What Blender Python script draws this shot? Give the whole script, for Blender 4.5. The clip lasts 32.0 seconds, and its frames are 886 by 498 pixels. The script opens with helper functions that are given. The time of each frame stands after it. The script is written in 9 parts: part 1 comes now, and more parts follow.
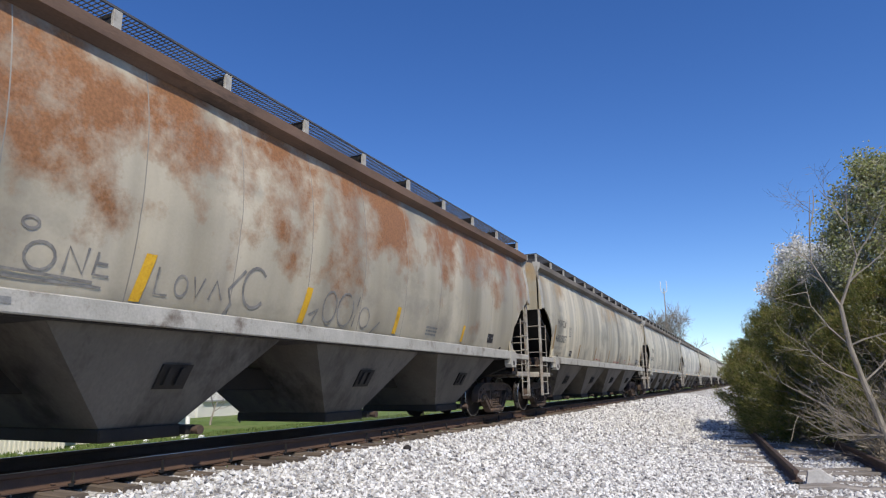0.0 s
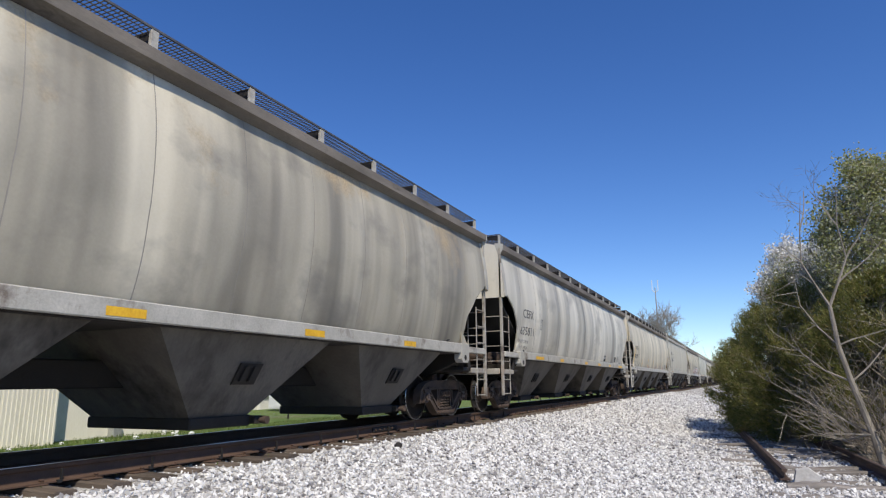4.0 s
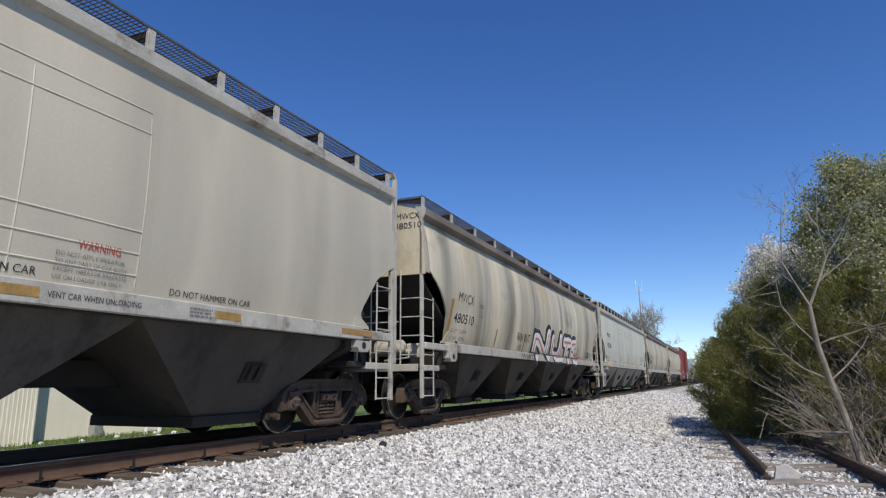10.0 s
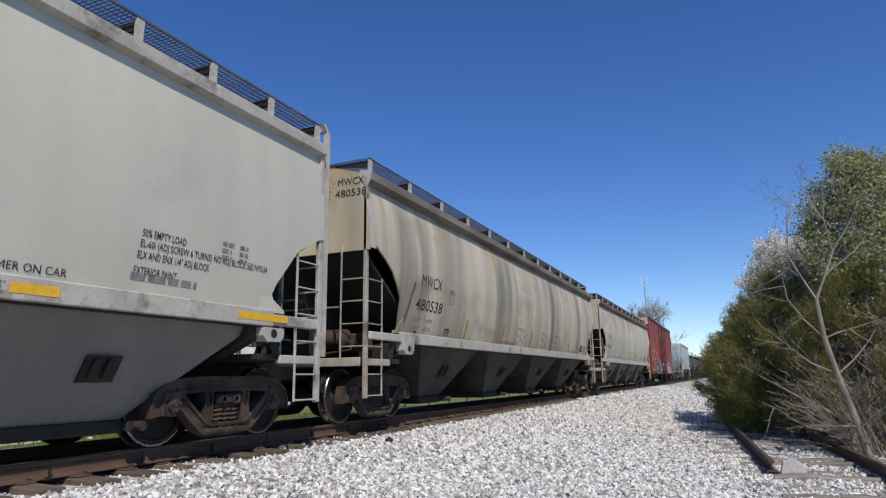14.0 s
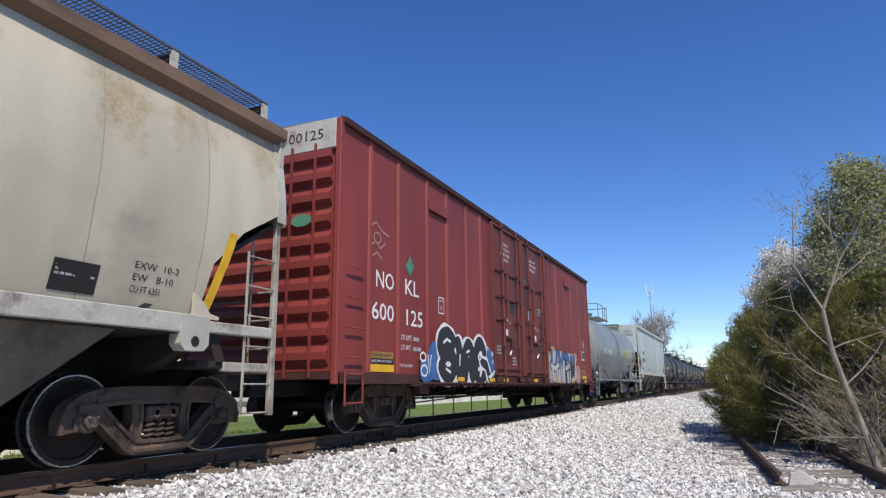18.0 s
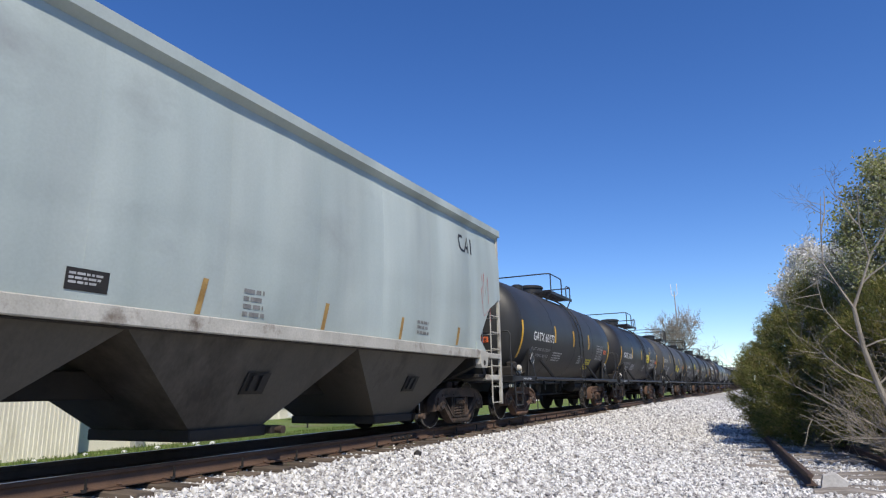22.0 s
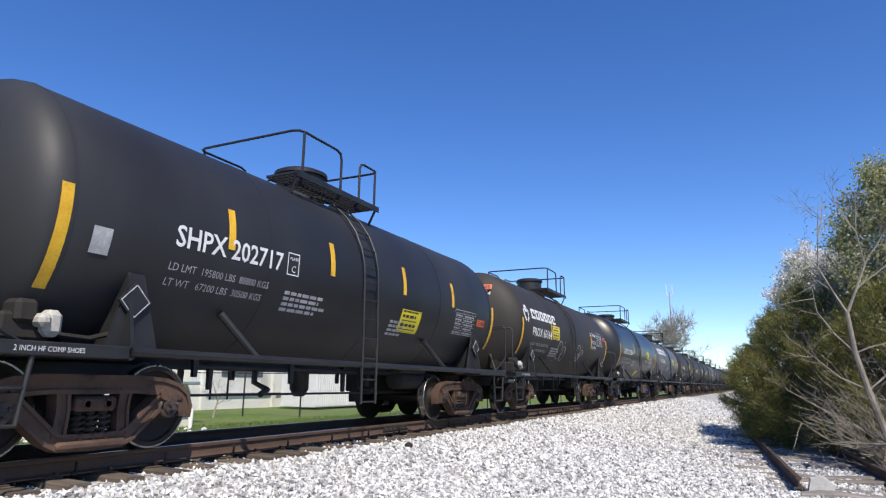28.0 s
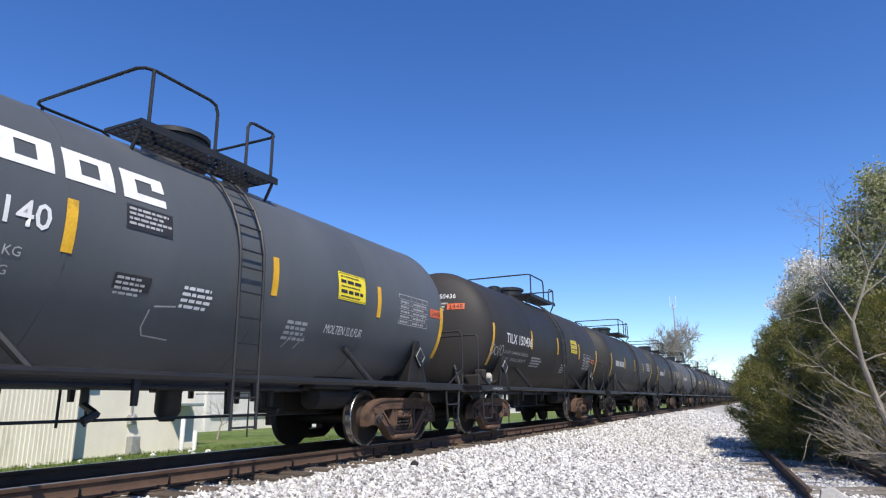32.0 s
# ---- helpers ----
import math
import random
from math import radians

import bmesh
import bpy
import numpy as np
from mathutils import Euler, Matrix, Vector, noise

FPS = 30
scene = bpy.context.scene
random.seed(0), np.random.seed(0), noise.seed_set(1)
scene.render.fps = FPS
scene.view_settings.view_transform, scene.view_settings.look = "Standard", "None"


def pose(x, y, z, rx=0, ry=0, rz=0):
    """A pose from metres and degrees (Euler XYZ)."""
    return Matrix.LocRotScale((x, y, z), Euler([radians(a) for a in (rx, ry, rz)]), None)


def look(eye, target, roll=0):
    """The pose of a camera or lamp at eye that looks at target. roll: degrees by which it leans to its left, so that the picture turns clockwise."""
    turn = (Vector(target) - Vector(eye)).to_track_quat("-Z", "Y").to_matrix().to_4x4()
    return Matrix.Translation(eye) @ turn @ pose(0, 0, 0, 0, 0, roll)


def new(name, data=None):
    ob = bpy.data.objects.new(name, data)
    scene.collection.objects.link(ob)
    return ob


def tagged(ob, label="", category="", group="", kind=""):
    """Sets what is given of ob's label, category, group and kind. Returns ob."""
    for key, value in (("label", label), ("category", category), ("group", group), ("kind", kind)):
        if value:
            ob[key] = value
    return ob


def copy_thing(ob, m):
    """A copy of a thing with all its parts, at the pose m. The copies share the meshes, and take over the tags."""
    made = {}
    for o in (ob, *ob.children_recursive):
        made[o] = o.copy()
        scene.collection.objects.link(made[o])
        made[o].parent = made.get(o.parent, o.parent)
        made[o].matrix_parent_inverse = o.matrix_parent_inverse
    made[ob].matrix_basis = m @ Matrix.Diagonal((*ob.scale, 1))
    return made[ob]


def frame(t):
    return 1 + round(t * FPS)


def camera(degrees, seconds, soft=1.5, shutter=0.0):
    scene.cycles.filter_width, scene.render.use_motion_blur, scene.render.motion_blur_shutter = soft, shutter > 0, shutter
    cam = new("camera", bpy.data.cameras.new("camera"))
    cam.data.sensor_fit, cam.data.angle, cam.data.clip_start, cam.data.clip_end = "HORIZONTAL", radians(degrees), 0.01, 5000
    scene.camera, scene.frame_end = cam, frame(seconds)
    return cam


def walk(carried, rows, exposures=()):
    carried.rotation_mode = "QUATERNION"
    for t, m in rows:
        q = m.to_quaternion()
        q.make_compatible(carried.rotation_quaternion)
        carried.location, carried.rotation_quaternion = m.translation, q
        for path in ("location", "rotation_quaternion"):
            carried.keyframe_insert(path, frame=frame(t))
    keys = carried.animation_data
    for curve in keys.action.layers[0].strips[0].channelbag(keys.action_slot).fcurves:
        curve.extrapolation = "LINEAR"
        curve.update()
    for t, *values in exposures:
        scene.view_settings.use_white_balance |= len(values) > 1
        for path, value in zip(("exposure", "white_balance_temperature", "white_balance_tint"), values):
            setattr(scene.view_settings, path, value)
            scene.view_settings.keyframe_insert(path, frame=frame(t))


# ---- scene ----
cam = camera(70.0, 32.0, soft=1.2)

# ---- the path: held in the hand beside the line ----
EYE = (6.9, 0.0, 0.73)
PATH = [
    (0, 25.69, 12.17, 0.74), (0.5, 25.61, 12.11, 0.75), (1, 25.51, 12.16, 0.92), (1.5, 25.31, 12.12, 0.68),
    (2, 25.18, 12.10, 0.64), (2.5, 25.00, 12.14, 0.42), (3, 24.98, 12.28, 0.40), (3.5, 24.91, 12.15, 0.29),
    (5.5, 25.09, 11.44, 1.27), (6, 24.98, 11.33, 0.98), (6.5, 24.67, 11.27, 0.48), (7, 24.34, 11.14, 0.30),
    (7.5, 23.98, 11.13, -0.07), (8, 23.76, 11.21, -0.02), (8.5, 23.64, 11.30, -0.38), (9, 23.55, 11.54, -0.09),
    (9.5, 23.53, 11.74, 0.20), (10, 23.60, 11.83, 0.50), (10.5, 23.66, 11.78, 1.03), (11, 23.70, 11.72, 1.35),
    (11.5, 23.82, 11.72, 1.48), (12, 23.88, 11.62, 1.22), (12.5, 23.93, 11.50, 0.88), (13, 24.01, 11.36, 0.70),
    (13.5, 24.05, 11.42, 0.89), (14, 24.10, 11.49, 0.80), (14.5, 24.12, 11.66, 0.81), (16.5, 24.38, 12.02, 0.46),
    (17, 24.53, 12.17, 0.57), (17.5, 24.52, 12.30, 0.51), (18, 24.50, 12.37, 0.68), (18.5, 24.56, 12.46, 0.93),
    (19, 24.64, 12.60, 1.13), (19.5, 24.85, 12.61, 1.43), (20, 25.17, 12.69, 1.68), (20.5, 25.46, 12.76, 1.44),
    (21, 25.74, 12.63, 1.41), (21.5, 26.24, 12.60, 1.75), (22, 26.57, 12.62, 1.06), (22.5, 26.96, 12.72, 0.99),
    (23, 27.06, 12.77, 0.27), (23.5, 27.14, 12.78, 0.40), (24, 27.32, 12.85, 0.81), (24.5, 27.17, 12.89, 0.11),
    (25, 26.92, 12.85, -0.22), (25.5, 26.78, 12.75, 0.10), (27.5, 26.02, 12.12, -0.42), (28, 25.94, 12.02, -0.56),
    (28.5, 25.88, 11.99, -0.48), (29, 25.93, 12.02, -0.28), (29.5, 26.17, 12.23, 0.60), (30, 26.39, 12.67, 0.53),
    (30.5, 26.45, 12.98, 0.26), (31, 26.37, 13.30, 0.17), (31.5, 26.34, 13.42, 0.30), (32, 26.36, 13.48, 0.47),
]      # seconds, turn, tilt, roll
EXPOSURES = [(0, 0.08), (3, 0.07), (6, -0.05), (9, -0.06), (13, -0.12), (17, 0.04), (19, 0.18), (21, 0.13), (23, 0.17), (25, 0.32), (29, 0.34), (32, 0.36)]
walk(cam, [(t, pose(*EYE, 90 + tilt, roll, turn)) for t, turn, tilt, roll in PATH], EXPOSURES)

# ---- world, sun ----
SUN_AZ, SUN_EL = radians(138.0), radians(50.0)      # azimuth clockwise from +Y
world = bpy.data.worlds.new("sky")
scene.world = world
world.use_nodes = True
wn = world.node_tree.nodes
sky = wn.new("ShaderNodeTexSky")
sky.sky_type, sky.sun_disc = "NISHITA", False
sky.sun_elevation, sky.sun_rotation = SUN_EL, SUN_AZ
sky.altitude, sky.air_density, sky.dust_density, sky.ozone_density = 1100, 1.0, 0.03, 4.0
wn["Background"].inputs["Strength"].default_value = 0.144
hue = wn.new("ShaderNodeHueSaturation")
hue.inputs["Hue"].default_value, hue.inputs["Saturation"].default_value = 0.512, 1.23
world.node_tree.links.new(sky.outputs[0], hue.inputs["Color"])
world.node_tree.links.new(hue.outputs[0], wn["Background"].inputs[0])
sun = new("sun", bpy.data.lights.new("sun", "SUN"))
sun.data.energy, sun.data.angle, sun.data.color = 4.35, radians(0.53), (1.0, 0.915, 0.78)
sun.matrix_world = look((0, 0, 0), (-math.sin(SUN_AZ) * math.cos(SUN_EL), -math.cos(SUN_AZ) * math.cos(SUN_EL), -math.sin(SUN_EL)))
sun.location = (20, -10, 30)


# ---- shapes ----
class Shape:
    """Vertices and faces of one part."""

    def __init__(self):
        self.v, self.f = [], []

    def add(self, verts, faces):
        n = len(self.v)
        self.v += [tuple(p) for p in verts]
        self.f += [tuple(i + n for i in f) for f in faces]
        return self

    def box(self, x0, x1, y0, y1, z0, z1, c=0.0):
        if c <= 0:
            vs = [(x, y, z) for x in (x0, x1) for y in (y0, y1) for z in (z0, z1)]
            return self.add(vs, [(0, 1, 3, 2), (4, 6, 7, 5), (0, 4, 5, 1), (2, 3, 7, 6), (0, 2, 6, 4), (1, 5, 7, 3)])
        c = min(c, (x1 - x0) * .45, (y1 - y0) * .45, (z1 - z0) * .45)
        X, Y, Z = (x0, x1), (y0, y1), (z0, z1)
        s = (1, -1)
        vs, idx = [], {}
        for i in (0, 1):
            for j in (0, 1):
                for k in (0, 1):
                    for a in range(3):
                        idx[i, j, k, a] = len(vs)
                        vs.append((X[i] + (0 if a == 0 else c * s[i]), Y[j] + (0 if a == 1 else c * s[j]), Z[k] + (0 if a == 2 else c * s[k])))
        fs = []
        for i in (0, 1):
            fs.append([idx[i, j, k, 0] for j, k in ((0, 0), (1, 0), (1, 1), (0, 1))])
            fs.append([idx[j, i, k, 1] for j, k in ((0, 0), (1, 0), (1, 1), (0, 1))])
            fs.append([idx[j, k, i, 2] for j, k in ((0, 0), (1, 0), (1, 1), (0, 1))])
            for j in (0, 1):
                fs.append([idx[i, j, 0, 0], idx[i, j, 1, 0], idx[i, j, 1, 1], idx[i, j, 0, 1]])
                fs.append([idx[i, 0, j, 0], idx[i, 1, j, 0], idx[i, 1, j, 2], idx[i, 0, j, 2]])
                fs.append([idx[0, i, j, 1], idx[1, i, j, 1], idx[1, i, j, 2], idx[0, i, j, 2]])
                for k in (0, 1):
                    fs.append([idx[i, j, k, 0], idx[i, j, k, 1], idx[i, j, k, 2]])
        return self.add(vs, fs)

    def prism(self, poly, axis, a, b):
        """A polygon drawn in the two other axes (in their order), drawn out along axis from a to b."""
        def place(p, h):
            q = list(p)
            q.insert(axis, h)
            return q
        n = len(poly)
        vs = [place(p, a) for p in poly] + [place(p, b) for p in poly]
        fs = [tuple(range(n)), tuple(range(2 * n - 1, n - 1, -1))] + [(i, (i + 1) % n, n + (i + 1) % n, n + i) for i in range(n)]
        return self.add(vs, fs)

    def tube(self, pts, r, n=6, closed=False):
        pts = [Vector(p) for p in pts]
        rings = []
        side = None
        for i, p in enumerate(pts):
            a = pts[i - 1] if i else (pts[-1] if closed else None)
            b = pts[i + 1] if i + 1 < len(pts) else (pts[0] if closed else None)
            d = ((p - a).normalized() if a is not None else Vector((0, 0, 0))) + ((b - p).normalized() if b is not None else Vector((0, 0, 0)))
            d = d.normalized() if d.length > 1e-6 else Vector((0, 0, 1))
            if side is None:
                side = d.orthogonal().normalized()
            side = (side - d * side.dot(d)).normalized()
            up = d.cross(side)
            rr = r[i] if isinstance(r, (list, tuple)) else r
            rings.append([p + (side * math.cos(k * math.tau / n) + up * math.sin(k * math.tau / n)) * rr for k in range(n)])
        m = len(rings)
        vs = [q for ring in rings for q in ring]
        fs = []
        for i in range(m if closed else m - 1):
            j = (i + 1) % m
            fs += [(i * n + k, i * n + (k + 1) % n, j * n + (k + 1) % n, j * n + k) for k in range(n)]
        if not closed:
            fs += [tuple(range(n - 1, -1, -1)), tuple(range((m - 1) * n, m * n))]
        return self.add(vs, fs)

    def lathe(self, prof, axis, centre, n=24, caps=True):
        """prof: pairs of (along the axis, radius)."""
        vs = []
        for a, r in prof:
            for k in range(n):
                t = k * math.tau / n
                p = [math.cos(t) * r, math.sin(t) * r]
                p.insert(axis, a)
                vs.append([p[i] + centre[i] for i in range(3)])
        fs = []
        for i in range(len(prof) - 1):
            fs += [(i * n + k, i * n + (k + 1) % n, (i + 1) * n + (k + 1) % n, (i + 1) * n + k) for k in range(n)]
        if caps:
            fs += [tuple(range(n)), tuple(range((len(prof) - 1) * n, len(prof) * n))]
        return self.add(vs, fs)

    def sheet(self, fn, us, vs_, thick=0.0):
        """A bent sheet: fn(u, v) gives a point; with thickness the back lies along fn(u, v, thick)."""
        nu, nv = len(us), len(vs_)
        pts = [fn(u, v, 0.0) for u in us for v in vs_]
        fs = [(i * nv + j, (i + 1) * nv + j, (i + 1) * nv + j + 1, i * nv + j + 1) for i in range(nu - 1) for j in range(nv - 1)]
        if thick:
            o = len(pts)
            pts += [fn(u, v, thick) for u in us for v in vs_]
            fs += [(o + f[0], o + f[3], o + f[2], o + f[1]) for f in fs[:]]
            rim = [(i, 0) for i in range(nu)] + [(nu - 1, j) for j in range(1, nv)] + [(i, nv - 1) for i in range(nu - 2, -1, -1)] + [(0, j) for j in range(nv - 2, 0, -1)]
            k = [i * nv + j for i, j in rim]
            fs += [(k[a], k[(a + 1) % len(k)], o + k[(a + 1) % len(k)], o + k[a]) for a in range(len(k))]
        return self.add(pts, fs)

    def mesh(self, name, material, smooth=True, angle=35):
        me = bpy.data.meshes.new(name)
        me.from_pydata(self.v, [], self.f)
        bm = bmesh.new()
        bm.from_mesh(me)
        bmesh.ops.recalc_face_normals(bm, faces=bm.faces)
        bm.to_mesh(me)
        bm.free()
        if smooth:
            me.shade_smooth()
            me.set_sharp_from_angle(angle=radians(angle))
        me.materials.append(material)
        return me


def part(name, shape, material, parent, label="", at=None, smooth=True):
    """Links a shape, or a mesh made before, as one mesh object under a thing or a part."""
    me = shape.mesh(name, material, smooth) if isinstance(shape, Shape) else shape
    ob = new(name, me)
    ob.parent = parent
    if at is not None:
        ob.matrix_basis = at if isinstance(at, Matrix) else Matrix.Translation(at)
    return tagged(ob, label)


def empty(name, label, category, group="", kind="", at=(0, 0, 0)):
    ob = new(name)
    ob.location = at
    ob.empty_display_size = 0.3
    return tagged(ob, label, category, group, kind)


def repaint(ob, names, material):
    """Another paint on some parts of one copy."""
    for o in ob.children_recursive:
        if o.type == "MESH" and o.name.split(".")[0] in names:
            o.material_slots[0].link = "OBJECT"
            o.material_slots[0].material = material


# ---- materials ----
def surface(name, low, high, scale=3.0, rough=0.7, metal=0.0, bump=0.2, fine=40.0, dark=None, amount=0.45, stretch=(1, 1, 1), seed=0.0, rust=None, rust_level=0.62, rust_scale=0.7, spec=0.5, rust_top=None, vary=0.0, sheen_var=0.12, streak=0.0, smudge=None, smudge_level=0.6):
    """Paint, metal, stone: two tones by a large noise, grain by a fine one, stains in a third tone, and rust patches."""
    m = bpy.data.materials.new(name)
    m.use_nodes = True
    nt = m.node_tree
    n, ln = nt.nodes, nt.links
    bsdf = n["Principled BSDF"]
    bsdf.inputs["Metallic"].default_value = metal
    bsdf.inputs["Specular IOR Level"].default_value = spec
    tc = n.new("ShaderNodeTexCoord")
    mp = n.new("ShaderNodeMapping")
    mp.inputs["Location"].default_value = (seed * 7.3, seed * 13.7, seed * 5.1)
    mp.inputs["Scale"].default_value = stretch
    ln.new(tc.outputs["Object"], mp.inputs["Vector"])
    vec = mp.outputs[0]
    if vary:
        oi = n.new("ShaderNodeObjectInfo")
        ad = n.new("ShaderNodeVectorMath")
        sc = n.new("ShaderNodeMath")
        sc.operation = "MULTIPLY"
        sc.inputs[1].default_value = 37.0
        ln.new(oi.outputs["Random"], sc.inputs[0])
        ln.new(vec, ad.inputs[0])
        ln.new(sc.outputs[0], ad.inputs[1])
        vec = ad.outputs[0]

    def noise_tex(s, detail, rough_=0.6, v=vec):
        t = n.new("ShaderNodeTexNoise")
        t.inputs["Scale"].default_value, t.inputs["Detail"].default_value, t.inputs["Roughness"].default_value = s, detail, rough_
        ln.new(v, t.inputs["Vector"])
        return t.outputs["Fac"]

    def ramp(fac, a, b):
        r = n.new("ShaderNodeMapRange")
        r.inputs["From Min"].default_value, r.inputs["From Max"].default_value = a, b
        ln.new(fac, r.inputs["Value"])
        return r.outputs[0]

    def mix(fac, a, b):
        x = n.new("ShaderNodeMix")
        x.data_type = "RGBA"
        for sock, val in ((x.inputs[6], a), (x.inputs[7], b)):
            if isinstance(val, tuple):
                sock.default_value = (*val, 1)
            else:
                ln.new(val, sock)
        ln.new(fac, x.inputs[0])
        return x.outputs[2]

    soft = 2 if streak else 4
    big = noise_tex(scale, soft, 0.5 if streak else 0.6)
    grain = noise_tex(fine, 3, 0.6, tc.outputs["Object"]) if streak else noise_tex(fine, 3)
    col = mix(ramp(big, 0.32, 0.68), low, high)
    if dark is not None:
        col = mix(ramp(noise_tex(scale * 0.61, 3 if streak else 6, 0.55 if streak else 0.7), 1 - amount, (1.26 if streak else 1.14) - amount), col, dark)
    if streak:
        run = n.new("ShaderNodeMapping")
        run.inputs["Location"].default_value = (seed * 3.3, seed * 5.9, seed * 1.1)
        run.inputs["Scale"].default_value = (1, 1, 0.07)
        ln.new(tc.outputs["Object"], run.inputs["Vector"])
        for size, share, fine_ in ((7.0, streak * 0.10, 2), (2.6, streak * 0.42, 2), (0.95, streak * 1.15, 1)):
            mr = n.new("ShaderNodeMapRange")
            for key, val in zip(("From Min", "From Max", "To Min", "To Max"), (0.30, 0.70, 1 - share, 1 + share * 0.6)):
                mr.inputs[key].default_value = val
            ln.new(noise_tex(size, fine_, 0.5, run.outputs[0]), mr.inputs["Value"])
            sc2 = n.new("ShaderNodeVectorMath")
            sc2.operation = "SCALE"
            ln.new(col, sc2.inputs[0])
            ln.new(mr.outputs[0], sc2.inputs["Scale"])
            col = sc2.outputs[0]
    if smudge is not None:
        sm_map = n.new("ShaderNodeMapping")
        sm_map.inputs["Location"].default_value = (seed * 2.1, seed * 4.7, seed * 8.3)
        sm_map.inputs["Scale"].default_value = (1, 0.55, 0.8)
        ln.new(tc.outputs["Object"], sm_map.inputs["Vector"])
        col = mix(ramp(noise_tex(1.0, 5, 0.6, sm_map.outputs[0]), smudge_level - 0.06, smudge_level + 0.2), col, smudge)
    if rust is not None:
        plain = tc.outputs["Object"]
        off = n.new("ShaderNodeVectorMath")
        off.inputs[1].default_value = (seed * 3.1, seed * 9.7, seed * 1.3)
        ln.new(plain, off.inputs[0])
        patch = noise_tex(rust_scale, 7, 0.65, off.outputs[0])
        if rust_top is not None:
            sep = n.new("ShaderNodeSeparateXYZ")
            ln.new(plain, sep.inputs[0])
            up = ramp(sep.outputs["Z"], *rust_top)
            ad = n.new("ShaderNodeMath")
            ad.operation = "MULTIPLY_ADD"
            ad.inputs[1].default_value, ad.inputs[2].default_value = 0.22, -0.11
            ln.new(up, ad.inputs[0])
            sm = n.new("ShaderNodeMath")
            ln.new(ad.outputs[0], sm.inputs[0])
            ln.new(patch, sm.inputs[1])
            patch = sm.outputs[0]
        col = mix(ramp(patch, rust_level, rust_level + 0.16), col, mix(ramp(grain, 0.3, 0.7), rust, tuple(min(1, c * 1.5) for c in rust)))
    if vary:
        hsv = n.new("ShaderNodeHueSaturation")
        vr = n.new("ShaderNodeMapRange")
        vr.inputs["To Min"].default_value, vr.inputs["To Max"].default_value = 1 - vary, 1 + vary
        ln.new(oi.outputs["Random"], vr.inputs["Value"])
        ln.new(vr.outputs[0], hsv.inputs["Value"])
        ln.new(col, hsv.inputs["Color"])
        col = hsv.outputs[0]
    gm = n.new("ShaderNodeMix")
    gm.data_type, gm.blend_type = "RGBA", "OVERLAY"
    gm.inputs[0].default_value = 0.09 if streak else 0.25
    ln.new(col, gm.inputs[6])
    ln.new(grain, gm.inputs[7])
    ln.new(gm.outputs[2], bsdf.inputs["Base Color"])
    rr = n.new("ShaderNodeMapRange")
    rr.inputs["To Min"].default_value, rr.inputs["To Max"].default_value = max(0.05, rough - sheen_var), min(1, rough + sheen_var)
    ln.new(big, rr.inputs["Value"])
    ln.new(rr.outputs[0], bsdf.inputs["Roughness"])
    if bump:
        b = n.new("ShaderNodeBump")
        b.inputs["Strength"].default_value, b.inputs["Distance"].default_value = bump, 0.01
        ln.new(grain, b.inputs["Height"])
        ln.new(b.outputs[0], bsdf.inputs["Normal"])
    return m


RUST = (0.23, 0.085, 0.035)
STEEL_DARK = surface("dark_steel", (0.010, 0.009, 0.009), (0.022, 0.019, 0.017), 2.5, 0.75, 0.0, 0.3, vary=0.15)
UNDER = surface("underframe_paint", (0.014, 0.011, 0.009), (0.028, 0.023, 0.018), 2.0, 0.8, 0.0, 0.3, dark=(0.011, 0.009, 0.008))
TRUCK = surface("truck_casting", (0.045, 0.030, 0.022), (0.090, 0.060, 0.043), 3.0, 0.85, 0.0, 0.4, 60, dark=(0.013, 0.010, 0.007), amount=0.5, vary=0.35, rust=(0.072, 0.032, 0.016), rust_level=0.6, rust_scale=2.5)
WHEEL = surface("wheel_steel", (0.015, 0.011, 0.009), (0.035, 0.023, 0.017), 4.0, 0.65, 0.2, 0.2, dark=(0.015, 0.012, 0.010))
TREAD = surface("wheel_tread", (0.293, 0.293, 0.299), (0.403, 0.403, 0.410), 8.0, 0.28, 1.0, 0.05)
BEARING = surface("bearing_cap_paint", (0.040, 0.030, 0.026), (0.105, 0.075, 0.062), 9.0, 0.6, 0.1, 0.2, dark=(0.02, 0.018, 0.016), vary=0.5)
RAILSIDE = surface("rusty_rail", (0.066, 0.038, 0.024), (0.112, 0.065, 0.043), 2.0, 0.85, 0.0, 0.3, 50)
RAILTOP = surface("worn_rail_head", (0.38, 0.36, 0.35), (0.55, 0.54, 0.53), 6.0, 0.32, 1.0, 0.05)
TIE = surface("weathered_timber", (0.076, 0.058, 0.044), (0.152, 0.120, 0.094), 3.0, 0.9, 0.0, 0.6, 30, dark=(0.040, 0.030, 0.024), stretch=(0.4, 4, 4), vary=0.25)
OLDTIE = surface("grey_old_timber", (0.17, 0.15, 0.13), (0.33, 0.30, 0.27), 3.0, 0.92, 0.0, 0.8, 30, dark=(0.07, 0.058, 0.05), stretch=(0.4, 5, 5), vary=0.2)


# ---- ground, ballast, track ----
def level(x):
    """Height of the ground across the line; z = 0 is the top of the rails."""
    if x < -4.2:
        return -0.72
    if x < -1.7:
        return -0.72 + (x + 4.2) / 2.5 * 0.48
    if x < 1.45:
        return -0.24
    if x < 5.6:
        return -0.24 - (x - 1.45) / 4.15 * 0.60
    return -0.84


